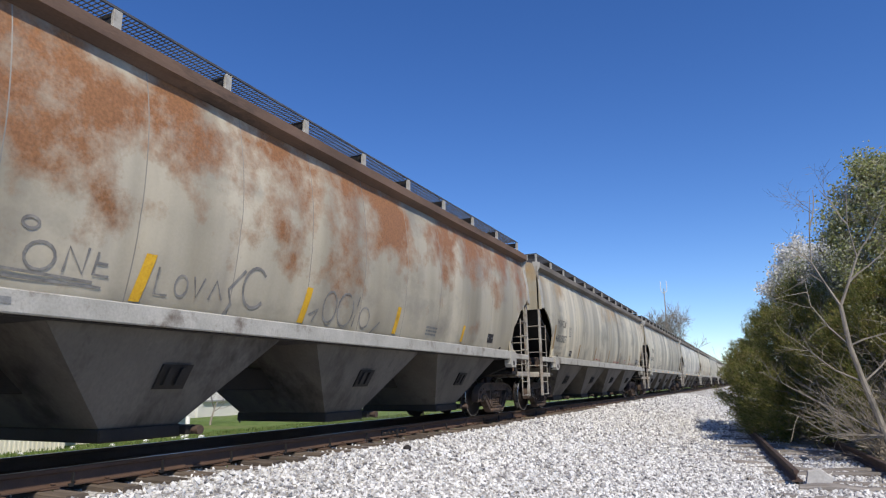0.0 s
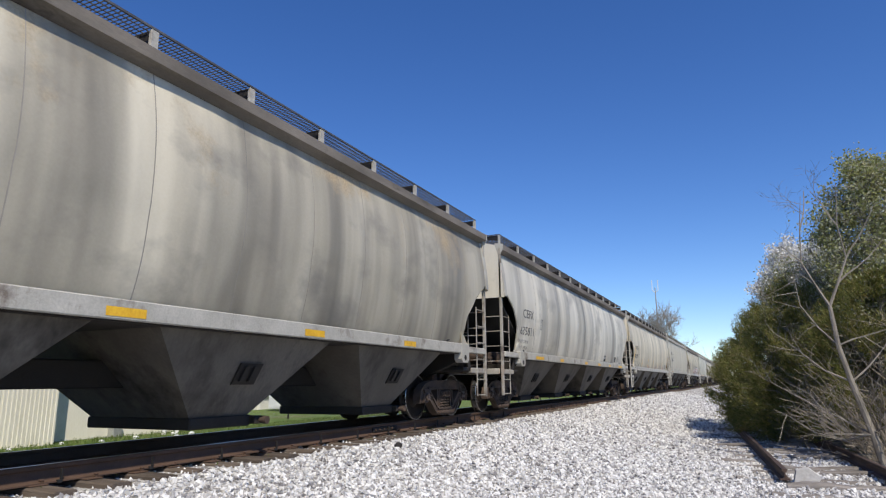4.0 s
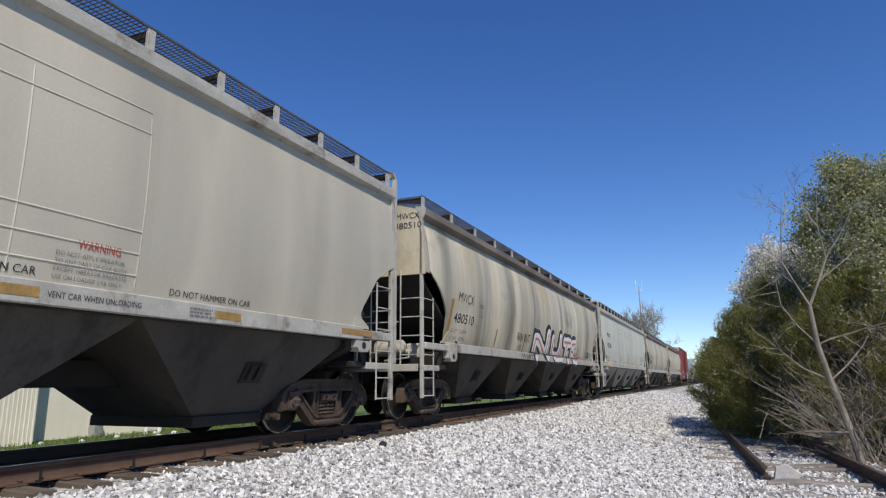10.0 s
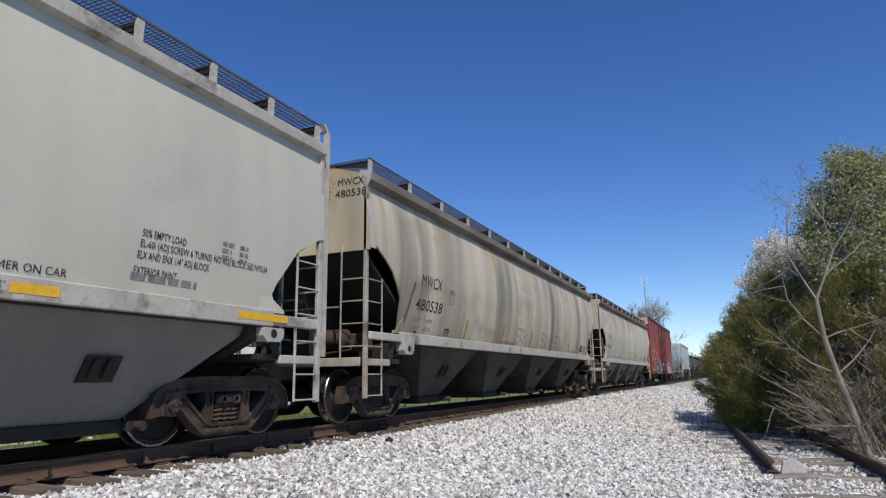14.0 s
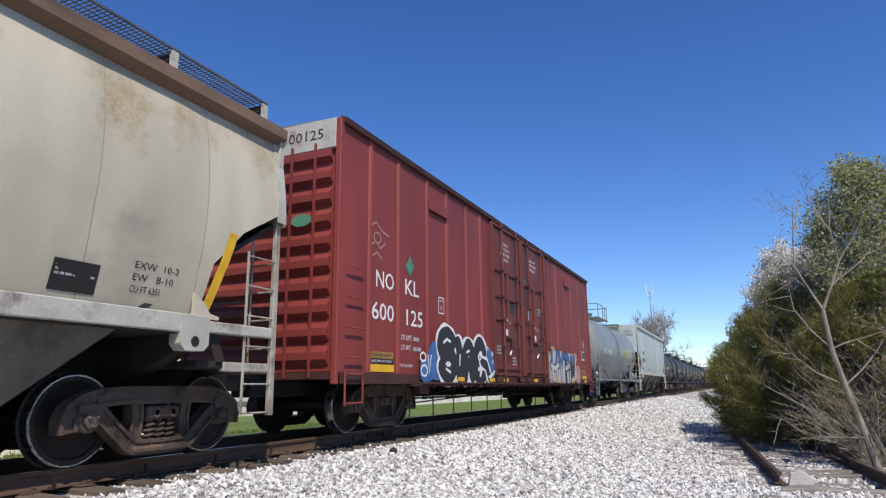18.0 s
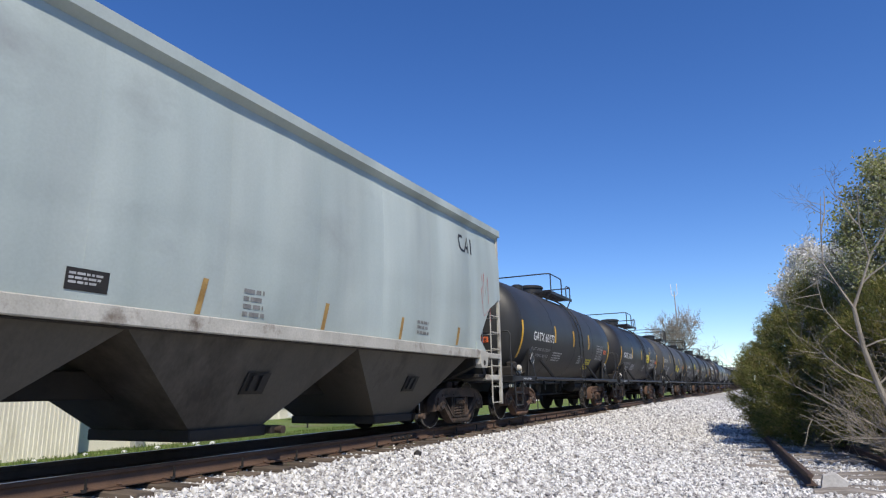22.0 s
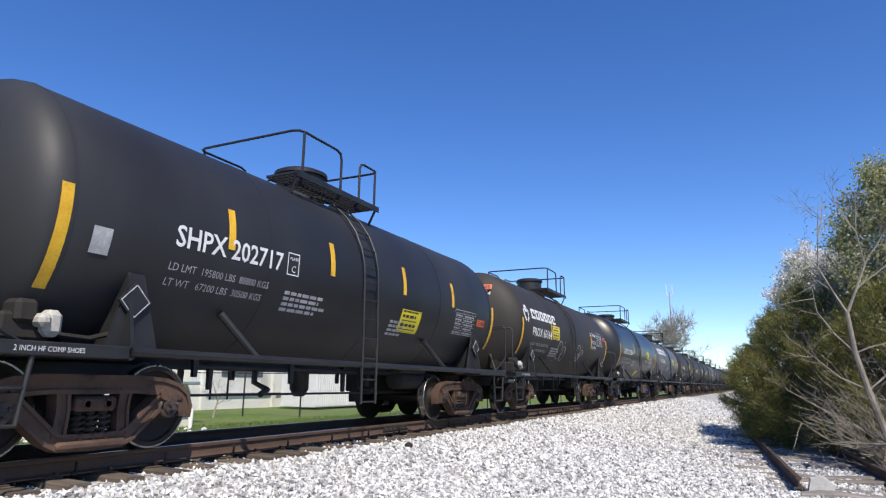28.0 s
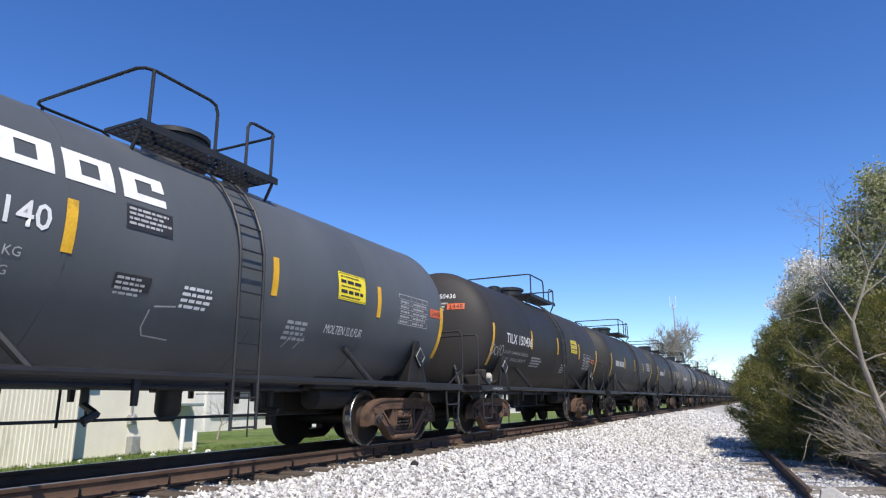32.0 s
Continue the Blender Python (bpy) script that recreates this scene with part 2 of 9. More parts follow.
def ground_material():
    m = bpy.data.materials.new("ground_cover")
    m.use_nodes = True
    nt = m.node_tree
    n, ln = nt.nodes, nt.links
    bsdf = n["Principled BSDF"]
    bsdf.inputs["Roughness"].default_value = 0.95
    bsdf.inputs["Specular IOR Level"].default_value = 0.2
    tc = n.new("ShaderNodeTexCoord")
    sep = n.new("ShaderNodeSeparateXYZ")
    ln.new(tc.outputs["Object"], sep.inputs[0])

    def noise_tex(s, d=4):
        t = n.new("ShaderNodeTexNoise")
        t.inputs["Scale"].default_value, t.inputs["Detail"].default_value = s, d
        ln.new(tc.outputs["Object"], t.inputs["Vector"])
        return t.outputs["Fac"]

    def mapped(v, a, b, c=0.0, d=1.0):
        r = n.new("ShaderNodeMapRange")
        for k, x in zip(("From Min", "From Max", "To Min", "To Max"), (a, b, c, d)):
            r.inputs[k].default_value = x
        ln.new(v, r.inputs["Value"])
        return r.outputs[0]

    def mix(f, a, b):
        x = n.new("ShaderNodeMix")
        x.data_type = "RGBA"
        for s, v in ((x.inputs[6], a), (x.inputs[7], b)):
            if isinstance(v, tuple):
                s.default_value = (*v, 1)
            else:
                ln.new(v, s)
        ln.new(f, x.inputs[0])
        return x.outputs[2]

    vor = n.new("ShaderNodeTexVoronoi")
    vor.inputs["Scale"].default_value = 19.0
    ln.new(tc.outputs["Object"], vor.inputs["Vector"])
    hs = n.new("ShaderNodeSeparateColor")
    ln.new(vor.outputs["Color"], hs.inputs[0])
    stone = mix(mapped(hs.outputs[0], 0.0, 1.0), (0.44, 0.43, 0.415), (0.74, 0.73, 0.705))
    # shade in the gaps between stones, painted in by cell distance
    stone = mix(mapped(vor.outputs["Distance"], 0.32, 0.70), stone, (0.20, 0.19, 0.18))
    stone = mix(mapped(noise_tex(0.5), 0.45, 0.8, 0, 0.3), stone, (0.55, 0.51, 0.46))
    grass = mix(mapped(noise_tex(3.0), 0.35, 0.65), (0.085, 0.14, 0.028), (0.16, 0.22, 0.06))
    grass = mix(mapped(noise_tex(0.35), 0.5, 0.75), grass, (0.19, 0.18, 0.075))
    litter = mix(mapped(noise_tex(6.0), 0.35, 0.7), (0.10, 0.085, 0.06), (0.20, 0.17, 0.125))
    edge = n.new("ShaderNodeMath")
    edge.operation = "MULTIPLY_ADD"
    edge.inputs[1].default_value = 1.6
    ln.new(noise_tex(1.3), edge.inputs[0])
    ln.new(sep.outputs["X"], edge.inputs[2])
    left = mapped(edge.outputs[0], -3.6, -3.1)
    right = mapped(edge.outputs[0], 9.0, 9.8)
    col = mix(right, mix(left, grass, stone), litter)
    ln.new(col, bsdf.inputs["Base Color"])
    b = n.new("ShaderNodeBump")
    b.inputs["Strength"].default_value, b.inputs["Distance"].default_value = 0.9, 0.03
    ln.new(vor.outputs["Distance"], b.inputs["Height"])
    b.invert = True
    ln.new(b.outputs[0], bsdf.inputs["Normal"])
    return m


def build_ground():
    xs = [-1500, -300, -80, -30, -14, -8, -5.2, -4.2, -3.4, -2.6, -1.7, -0.9, 0, 0.9, 1.45, 2.2, 3, 3.8, 4.7, 5.6, 6.4, 7.4, 8.5, 10, 14, 30, 80, 300, 1500]
    ys = [-1500, -300, -60, -20] + list(range(-8, 42, 1)) + [46, 52, 60, 75, 95, 120, 160, 220, 300, 450, 800, 2500]
    s = Shape()
    vs = [(x, y, level(x) + (0.035 * noise.noise((x * 0.8, y * 0.8, 3.0)) if abs(x) < 15 and abs(y) < 90 else 0)) for x in xs for y in ys]
    m = len(ys)
    s.add(vs, [(i * m + j, (i + 1) * m + j, (i + 1) * m + j + 1, i * m + j + 1) for i in range(len(xs) - 1) for j in range(m - 1)])
    ob = new("ground", s.mesh("ground", ground_material(), True, 80))
    tagged(ob, "pale limestone ballast shoulder running out into mown green grass", "ground", kind="structure")


build_ground()

RAIL_PROFILE = [(-0.075, -0.172), (0.075, -0.172), (0.075, -0.160), (0.022, -0.145), (0.009, -0.125), (0.009, -0.055), (0.034, -0.038), (0.037, -0.008), (0.030, -0.0005), (-0.030, -0.0005), (-0.037, -0.008), (-0.034, -0.038), (-0.009, -0.055), (-0.009, -0.125), (-0.022, -0.145), (-0.075, -0.160)]


def build_main_track():
    track = empty("railway_track", "main line track of rusty rails spiked to weathered timber ties in ballast", "railway track", kind="structure")
    for side in (-1, 1):
        x = side * 0.753
        s = Shape().prism([(x + a, b) for a, b in RAIL_PROFILE], 1, -60, 420)
        rail = part("rail", s, RAILSIDE, track, "rust-brown steel rail with a worn head")
        part("rail_head_wear", Shape().box(x - 0.027, x + 0.027, -60, 420, -0.002, 0.0), RAILTOP, rail, "bright worn running surface")
    plate = Shape().box(-0.10, 0.16, -0.09, 0.09, -0.186, -0.174, 0.003).mesh("tie_plate", RAILSIDE)
    anchor = Shape().prism([(-0.02, -0.18), (0.03, -0.18), (0.03, -0.05), (0.015, -0.05), (0.015, -0.15), (-0.02, -0.15)], 0, -0.012, 0.012)
    spike = Shape().box(-0.014, 0.014, -0.014, 0.014, -0.2, -0.145).box(-0.024, 0.02, -0.018, 0.018, -0.15, -0.135, 0.004).mesh("spike", RAILSIDE)
    ties = []
    for k in range(3):
        s = Shape()
        rnd = random.Random(k)
        n = 7
        pts = []
        for i in range(n):
            x = -1.30 + 2.60 * i / (n - 1)
            a, b = 0.112 + rnd.uniform(-0.008, 0.008), 0.112 + rnd.uniform(-0.008, 0.008)
            top = -0.188 + rnd.uniform(-0.008, 0.0)
            pts += [(x, -a, -0.38), (x, -a, top - 0.015), (x, -a + 0.02, top), (x, b - 0.02, top), (x, b, top - 0.015), (x, b, -0.38)]
        fs = [(i * 6 + j, i * 6 + (j + 1) % 6, (i + 1) * 6 + (j + 1) % 6, (i + 1) * 6 + j) for i in range(n - 1) for j in range(6)]
        fs += [tuple(range(6)), tuple(range((n - 1) * 6, n * 6))]
        ties.append(s.add(pts, fs).mesh("tie", TIE, True, 30))
    rnd = random.Random(5)
    for i in range(130):
        y = -6 + i * 0.53
        ob = part("tie", ties[i % 3], None, track, at=pose(rnd.uniform(-0.04, 0.04), y, rnd.uniform(-0.012, 0.004), 0, 0, rnd.uniform(-1.2, 1.2)))
        if y < 32:
            p = part("tie_plate", plate, None, ob, at=(0.74, 0, 0))
            part("spike", spike, None, ob, at=pose(0.84, 0.05, 0))
            part("spike", spike, None, ob, at=pose(0.66, -0.05, 0, 0, 0, 180))
    far = Shape()
    for i in range(420):
        y = -6 + 130 * 0.53 + i * 0.53
        far.box(-1.3, 1.3, y - 0.11, y + 0.11, -0.38, -0.19)
    tagged(part("distant_ties", far, TIE, track, "timber ties dwindling into the distance"), kind="stuff")
    an = anchor.mesh("rail_anchor", STEEL_DARK)
    for i in range(26):
        part("rail_anchor", an, None, track, "dark spring clip on the rail base", at=(0.83, 3.2 + i * 1.06, 0))
    for y in (10.6, 22.5):
        j = part("joint_bar", Shape().box(0.765, 0.79, y - 0.45, y + 0.45, -0.14, -0.045, 0.01), STEEL_DARK, track, "bolted joint bar on the rail web")
        for k in range(6):
            part("bolt", Shape().lathe([(0.785, 0.016), (0.812, 0.016), (0.815, 0.010)], 0, (0, y - 0.375 + k * 0.15, -0.095), 6), RAILSIDE, j)


def build_siding():
    """Cut-off siding that runs in towards the main line, half buried, under the bushes."""
    siding = empty("abandoned_siding", "cut-off rusty siding track on rotten grey ties under the bushes", "railway track", kind="structure", at=(7.34, 11.55, -0.605))
    turn = 4.0
    siding.rotation_euler = (0, 0, radians(turn))
    rails = ((0.0, -0.05, 11.5, "cut end of a rusty rail lying bare in the stones"), (1.47, -4.0, 11.5, "rusty siding rail beside the bushes"))
    for x, a, b, label in rails:
        part("rail", Shape().prism([(x + p * 1.0, q) for p, q in RAIL_PROFILE], 1, a, b), OLDRAIL, siding, label)
    rnd = random.Random(9)
    for i in range(18):
        y = -1.9 + i * 0.78 + rnd.uniform(-0.14, 0.14)
        s = Shape()
        l0, l1 = -0.62 + rnd.uniform(-0.18, 0.12), 2.0 + rnd.uniform(-0.1, 0.15)
        if y < 0.2:
            l0 += 0.35 + rnd.uniform(0, 0.25)
        n = 8
        pts = []
        for k in range(n):
            x = l0 + (l1 - l0) * k / (n - 1)
            w, h = 0.11 + rnd.uniform(-0.018, 0.012), -0.185 + rnd.uniform(-0.028, 0.012)
            pts += [(x, -w, -0.34), (x, -w, h - 0.03), (x, -w + 0.03, h), (x, w - 0.03, h - rnd.uniform(0, 0.015)), (x, w, h - 0.03), (x, w, -0.34)]
        fs = [(q * 6 + j, q * 6 + (j + 1) % 6, (q + 1) * 6 + (j + 1) % 6, (q + 1) * 6 + j) for q in range(n - 1) for j in range(6)] + [tuple(range(6)), tuple(range((n - 1) * 6, n * 6))]
        part("tie", s.add(pts, fs), OLDTIE, siding, "split and rotten grey tie", at=pose(0, y, rnd.uniform(-0.012, 0.035), 0, rnd.uniform(-1.5, 1.5), rnd.uniform(-5, 5)))


OLDRAIL = surface("old_rail", (0.045, 0.028, 0.022), (0.085, 0.055, 0.043), 2.0, 0.9, 0.0, 0.4, 50)
build_main_track()
build_siding()


def stones(name, seed, areas, label, material):
    """Loose crushed stone: squashed irregular lumps."""
    rng = np.random.default_rng(seed)
    base = np.array([(1, 0, 0), (-1, 0, 0), (0, 1, 0), (0, -1, 0), (0, 0, 1), (0, 0, -1)], float)
    tri = np.array([(0, 2, 4), (2, 1, 4), (1, 3, 4), (3, 0, 4), (2, 0, 5), (1, 2, 5), (3, 1, 5), (0, 3, 5)])
    V, F, n = [], [], 0
    for x0, x1, y0, y1, count, r0, r1 in areas:
        c = np.column_stack([rng.uniform(x0, x1, count), rng.uniform(y0, y1, count)])
        z = np.array([level(a) + 0.035 * noise.noise((a * 0.8, b * 0.8, 3.0)) for a, b in c])
        r = rng.uniform(r0, r1, count)
        q = rng.normal(size=(count, 4))
        q /= np.linalg.norm(q, axis=1)[:, None]
        w, x, y, zz = q.T
        R = np.stack([1 - 2 * (y * y + zz * zz), 2 * (x * y - w * zz), 2 * (x * zz + w * y), 2 * (x * y + w * zz), 1 - 2 * (x * x + zz * zz), 2 * (y * zz - w * x), 2 * (x * zz - w * y), 2 * (y * zz + w * x), 1 - 2 * (x * x + y * y)], 1).reshape(-1, 3, 3)
        shape = base[None] * rng.uniform(0.55, 1.15, (count, 6, 1)) + rng.normal(0, 0.18, (count, 6, 3))
        p = np.einsum("nij,nkj->nki", R, shape) * r[:, None, None]
        p[:, :, 0] += c[:, 0, None]
        p[:, :, 1] += c[:, 1, None]
        p[:, :, 2] += (z + r * rng.uniform(0.0, 0.7, count))[:, None]
        V.append(p.reshape(-1, 3))
        F.append((tri[None] + (n + 6 * np.arange(count))[:, None, None]).reshape(-1, 3))
        n += 6 * count
    V, F = np.concatenate(V), np.concatenate(F)
    me = bpy.data.meshes.new(name)
    me.from_pydata(V.tolist(), [], F.tolist())
    me.materials.append(material)
    return tagged(new(name, me), label, "gravel", kind="stuff")


def island_material(name, tones, rough=0.9, translucent=0.0, bump=0.0):
    """One of several tones for each loose piece."""
    m = bpy.data.materials.new(name)
    m.use_nodes = True
    nt = m.node_tree
    n, ln = nt.nodes, nt.links
    bsdf = n["Principled BSDF"]
    bsdf.inputs["Roughness"].default_value = rough
    bsdf.inputs["Specular IOR Level"].default_value = 0.25
    geo = n.new("ShaderNodeNewGeometry")
    cr = n.new("ShaderNodeValToRGB")
    cr.color_ramp.interpolation = "LINEAR"
    els = cr.color_ramp.elements
    for i, c in enumerate(tones):
        e = els[i] if i < 2 else els.new(i / (len(tones) - 1))
        e.position, e.color = i / (len(tones) - 1), (*c, 1)
    ln.new(geo.outputs["Random Per Island"], cr.inputs[0])
    ln.new(cr.outputs[0], bsdf.inputs["Base Color"])
    if bump:
        tc, t, b = n.new("ShaderNodeTexCoord"), n.new("ShaderNodeTexNoise"), n.new("ShaderNodeBump")
        t.inputs["Scale"].default_value = 60
        b.inputs["Strength"].default_value, b.inputs["Distance"].default_value = bump, 0.01
        ln.new(tc.outputs["Object"], t.inputs["Vector"])
        ln.new(t.outputs["Fac"], b.inputs["Height"])
        ln.new(b.outputs[0], bsdf.inputs["Normal"])
    if translucent:
        tr = n.new("ShaderNodeBsdfTranslucent")
        mx = n.new("ShaderNodeMixShader")
        mx.inputs[0].default_value = translucent
        ln.new(cr.outputs[0], tr.inputs["Color"])
        ln.new(bsdf.outputs[0], mx.inputs[1])
        ln.new(tr.outputs[0], mx.inputs[2])
        ln.new(mx.outputs[0], n["Material Output"].inputs["Surface"])
    return m


STONE = island_material("crushed_limestone", [(0.20, 0.19, 0.19), (0.45, 0.44, 0.43), (0.60, 0.59, 0.57), (0.70, 0.69, 0.67), (0.78, 0.77, 0.75)], 0.95, bump=0.4)
stones("ballast_stones", 3, [(1.36, 7.4, 2.5, 8.0, 14500, 0.016, 0.042), (1.34, 6.9, 8.0, 14.0, 12000, 0.018, 0.045), (1.32, 6.4, 14.0, 26.0, 11000, 0.022, 0.05), (6.3, 9.3, 9.0, 18.0, 6000, 0.02, 0.042), (6.3, 7.6, 18.0, 26.0, 2500, 0.025, 0.05),
    (-1.5, 1.34, 3.0, 26.0, 4200, 0.014, 0.03), (7.4, 10.0, 5.0, 9.5, 1500, 0.018, 0.04), (1.0, 7.0, 26.0, 60.0, 9000, 0.035, 0.07)], "loose pale grey crushed limestone ballast beside the track", STONE)


# ---- train: running gear ----
def wheel_mesh():
    s = Shape()
    s.lathe([(0.685, 0.44), (0.685, 0.475), (0.705, 0.485), (0.718, 0.46), (0.82, 0.452), (0.825, 0.445), (0.825, 0.385), (0.80, 0.37), (0.775, 0.30), (0.76, 0.20), (0.80, 0.15), (0.83, 0.14), (0.83, 0.08)], 0, (0, 0, 0), 32)
    return s.mesh("wheel", WHEEL, True, 30)


WHEEL_MESH = wheel_mesh()
RIM_MESH = Shape().lathe([(0.720, 0.4605), (0.818, 0.4545), (0.8275, 0.4475), (0.8275, 0.432), (0.826, 0.432)], 0, (0, 0, 0), 32, caps=False).mesh("wheel_rim", TREAD, True, 30)
AXLE_MESH = Shape().lathe([(-1.08, 0.05), (-1.08, 0.075), (-0.9, 0.075), (-0.85, 0.09), (0, 0.08), (0.85, 0.09), (0.9, 0.075), (1.08, 0.075), (1.08, 0.05)], 0, (0, 0, 0), 14).mesh("axle", WHEEL)
WHOLE_SET = Shape()
for side in (1, -1):
    WHOLE_SET.lathe([(side * a, r) for a, r in ((0.685, 0.44), (0.685, 0.48), (0.71, 0.48), (0.72, 0.457), (0.825, 0.45), (0.825, 0.38), (0.77, 0.3), (0.77, 0.1))], 0, (0, 0, 0), 20)
WHOLE_SET = WHOLE_SET.lathe([(-1.08, 0.075), (1.08, 0.075)], 0, (0, 0, 0), 10).mesh("wheelset", WHEEL)
CAP_MESH = Shape().lathe([(0.90, 0.085), (0.90, 0.125), (1.06, 0.125), (1.08, 0.11), (1.08, 0.085), (1.12, 0.08), (1.125, 0.02)], 0, (0, 0, 0), 18)
for k in range(3):
    CAP_MESH.lathe([(1.10, 0.018), (1.145, 0.018), (1.15, 0.010)], 0, (0, 0.055 * math.cos(k * math.tau / 3 + 0.5), 0.055 * math.sin(k * math.tau / 3 + 0.5)), 6)
CAP_MESH = CAP_MESH.mesh("bearing_cap", BEARING)


def beam(s, pts, w, x0, x1):
    """A flanged cast member along a line of (y, z) points: a web with two raised rims."""
    n = len(pts)
    rails = []
    for i, (y, z) in enumerate(pts):
        a, b = pts[max(0, i - 1)], pts[min(n - 1, i + 1)]
        d = math.hypot(b[0] - a[0], b[1] - a[1])
        ny, nz = -(b[1] - a[1]) / d, (b[0] - a[0]) / d
        rails.append([(y + ny * k * w, z + nz * k * w) for k in (-0.5, -0.27, 0.27, 0.5)])
    for lo, hi, xo in ((0, 1, x1), (1, 2, x1 - 0.022), (2, 3, x1)):
        vs, fs = [], []
        for r in rails:
            (a, b), (c, d) = r[lo], r[hi]
            vs += [(x0, a, b), (xo, a, b), (xo, c, d), (x0, c, d)]
        for i in range(n - 1):
            fs += [(i * 4 + k, i * 4 + (k + 1) % 4, i * 4 + 4 + (k + 1) % 4, i * 4 + 4 + k) for k in range(4)]
        s.add(vs, fs + [(0, 1, 2, 3), (n * 4 - 4, n * 4 - 3, n * 4 - 2, n * 4 - 1)])


def side_frame_mesh():
    s = Shape()
    x0, x1 = 0.92, 1.08
    for a in (1, -1):
        m = lambda *poly: [(y * a, z) for y, z in poly]
        beam(s, m((0, 0.690), (0.50, 0.692), (0.80, 0.668), (0.96, 0.620), (1.07, 0.545), (1.105, 0.45), (1.09, 0.345)), 0.185, x0, x1)
        beam(s, m((0.86, 0.60), (0.74, 0.49), (0.58, 0.345), (0.42, 0.205), (0.32, 0.155), (0, 0.145)), 0.16, x0, x1)
        beam(s, m((0.335, 0.65), (0.315, 0.45), (0.335, 0.20)), 0.14, x0, x1 - 0.01)
        s.prism(m((0.75, 0.62), (1.03, 0.60), (1.01, 0.535), (0.96, 0.52), (0.81, 0.52), (0.76, 0.545)), 0, x0 - 0.02, x1 + 0.02)
    s.box(x0 - 0.03, x1 + 0.035, -0.36, 0.36, 0.085, 0.165, 0.025)
    s.box(x0, x1 + 0.03, -0.215, 0.215, 0.435, 0.575, 0.03)
    for k in (-0.11, 0.11):
        s.lathe([(x1 + 0.028, 0.052), (x1 + 0.042, 0.052), (x1 + 0.042, 0.034), (x1 + 0.03, 0.030)], 0, (0, k, 0.505), 12)
    return s.mesh("side_frame", TRUCK, True, 40)


SIDE_FRAME = side_frame_mesh()


def spring_mesh():
    pts = [(0.058 * math.cos(k * math.tau / 9), 0.058 * math.sin(k * math.tau / 9), 0.165 + 0.27 * k / 45) for k in range(46)]
    return Shape().tube(pts, 0.0165, 5).lathe([(0.165, 0.034), (0.435, 0.034)], 2, (0, 0, 0), 8).mesh("spring", TRUCK, True, 50)


SPRING = spring_mesh()
BOLSTER = Shape().box(-0.98, 0.98, -0.19, 0.19, 0.40, 0.60, 0.03).box(-0.3, 0.3, -0.25, 0.25, 0.55, 0.72, 0.03).mesh("truck_bolster", TRUCK)
BRAKE_BEAM = Shape().tube([(-0.8, 0, 0.36), (0.8, 0, 0.36)], 0.03).tube([(-0.7, 0, 0.36), (0, 0.16, 0.38), (0.7, 0, 0.36)], 0.022).box(-0.82, -0.70, -0.05, 0.05, 0.26, 0.48, 0.02).box(0.70, 0.82, -0.05, 0.05, 0.26, 0.48, 0.02).mesh("brake_beam", STEEL_DARK)
BASE = 0.885
WHEELSETS = []


def trucks(car, offset, simple=False):
    """Two four-wheel trucks under a car."""
    for end in (-1, 1):
        yc = offset * end
        for side in (0, 180):
            fr = part("side_frame", SIDE_FRAME, None, car, "cast steel truck side frame with rusty patches", at=pose(0, yc, 0, 0, 0, side))
            for k in (-1, 0, 1):
                if not simple and side == 0:
                    part("spring", SPRING, None, fr, at=(1.015, k * 0.135, 0))
            for k in (-1, 1):
                if simple:
                    continue
                part("bearing_cap", CAP_MESH, None, fr, "round bearing end cap with bolts", at=(0, k * BASE, 0.457))
        part("truck_bolster", BOLSTER, None, car, at=(0, yc, 0))
        for k in (-1, 1):
            if not simple:
                part("brake_beam", BRAKE_BEAM, None, car, at=pose(0, yc + k * 0.38, 0, 0, 0, 0 if k < 0 else 180))
            ws = part("wheelset", AXLE_MESH if not simple else WHOLE_SET, None, car, "steel wheelset with bright worn treads", at=(0, yc + k * BASE, 0.457))
            for side in (0, 180) if not simple else ():
                w = part("wheel", WHEEL_MESH, None, ws, at=pose(0, 0, 0, 0, 0, side))
                if side == 0:
                    part("wheel_rim", RIM_MESH, None, w, "polished tread rim")


COUPLER = Shape().box(-0.11, 0.11, -0.75, 0.35, 0.72, 0.94, 0.02).prism([(-0.16, 0.25), (0.18, 0.25), (0.2, 0.5), (0.1, 0.62), (0.02, 0.5), (-0.1, 0.5), (-0.17, 0.62)], 2, 0.70, 0.97).mesh("coupler", TRUCK)
HOSE = Shape().tube([(0.35, 0.0, 0.78), (0.36, 0.25, 0.62), (0.30, 0.5, 0.42), (0.12, 0.68, 0.33)], 0.028, 8).mesh("air_hose", STEEL_DARK)


def couplers(car, half):
    for end in (-1, 1):
        part("coupler", COUPLER, None, car, "rusty cast knuckle coupler", at=pose(0, half * end, 0, 0, 0, 0 if end > 0 else 180))
        part("air_hose", HOSE, None, car, "drooping black rubber air hose", at=pose(0, half * end, 0, 0, 0, 0 if end > 0 else 180))


def brake_wheel_shape(c, r=0.28):
    s = Shape()
    ring = [(c[0] + r * math.cos(k * math.tau / 20), c[1], c[2] + r * math.sin(k * math.tau / 20)) for k in range(20)]
    s.tube(ring, 0.014, 6, True)
    for k in range(6):
        a = k * math.tau / 6
        s.tube([c, (c[0] + r * math.cos(a), c[1], c[2] + r * math.sin(a))], 0.011, 5)
    s.lathe([(-0.06, 0.04), (0.03, 0.04)], 1, c, 10)
    return s


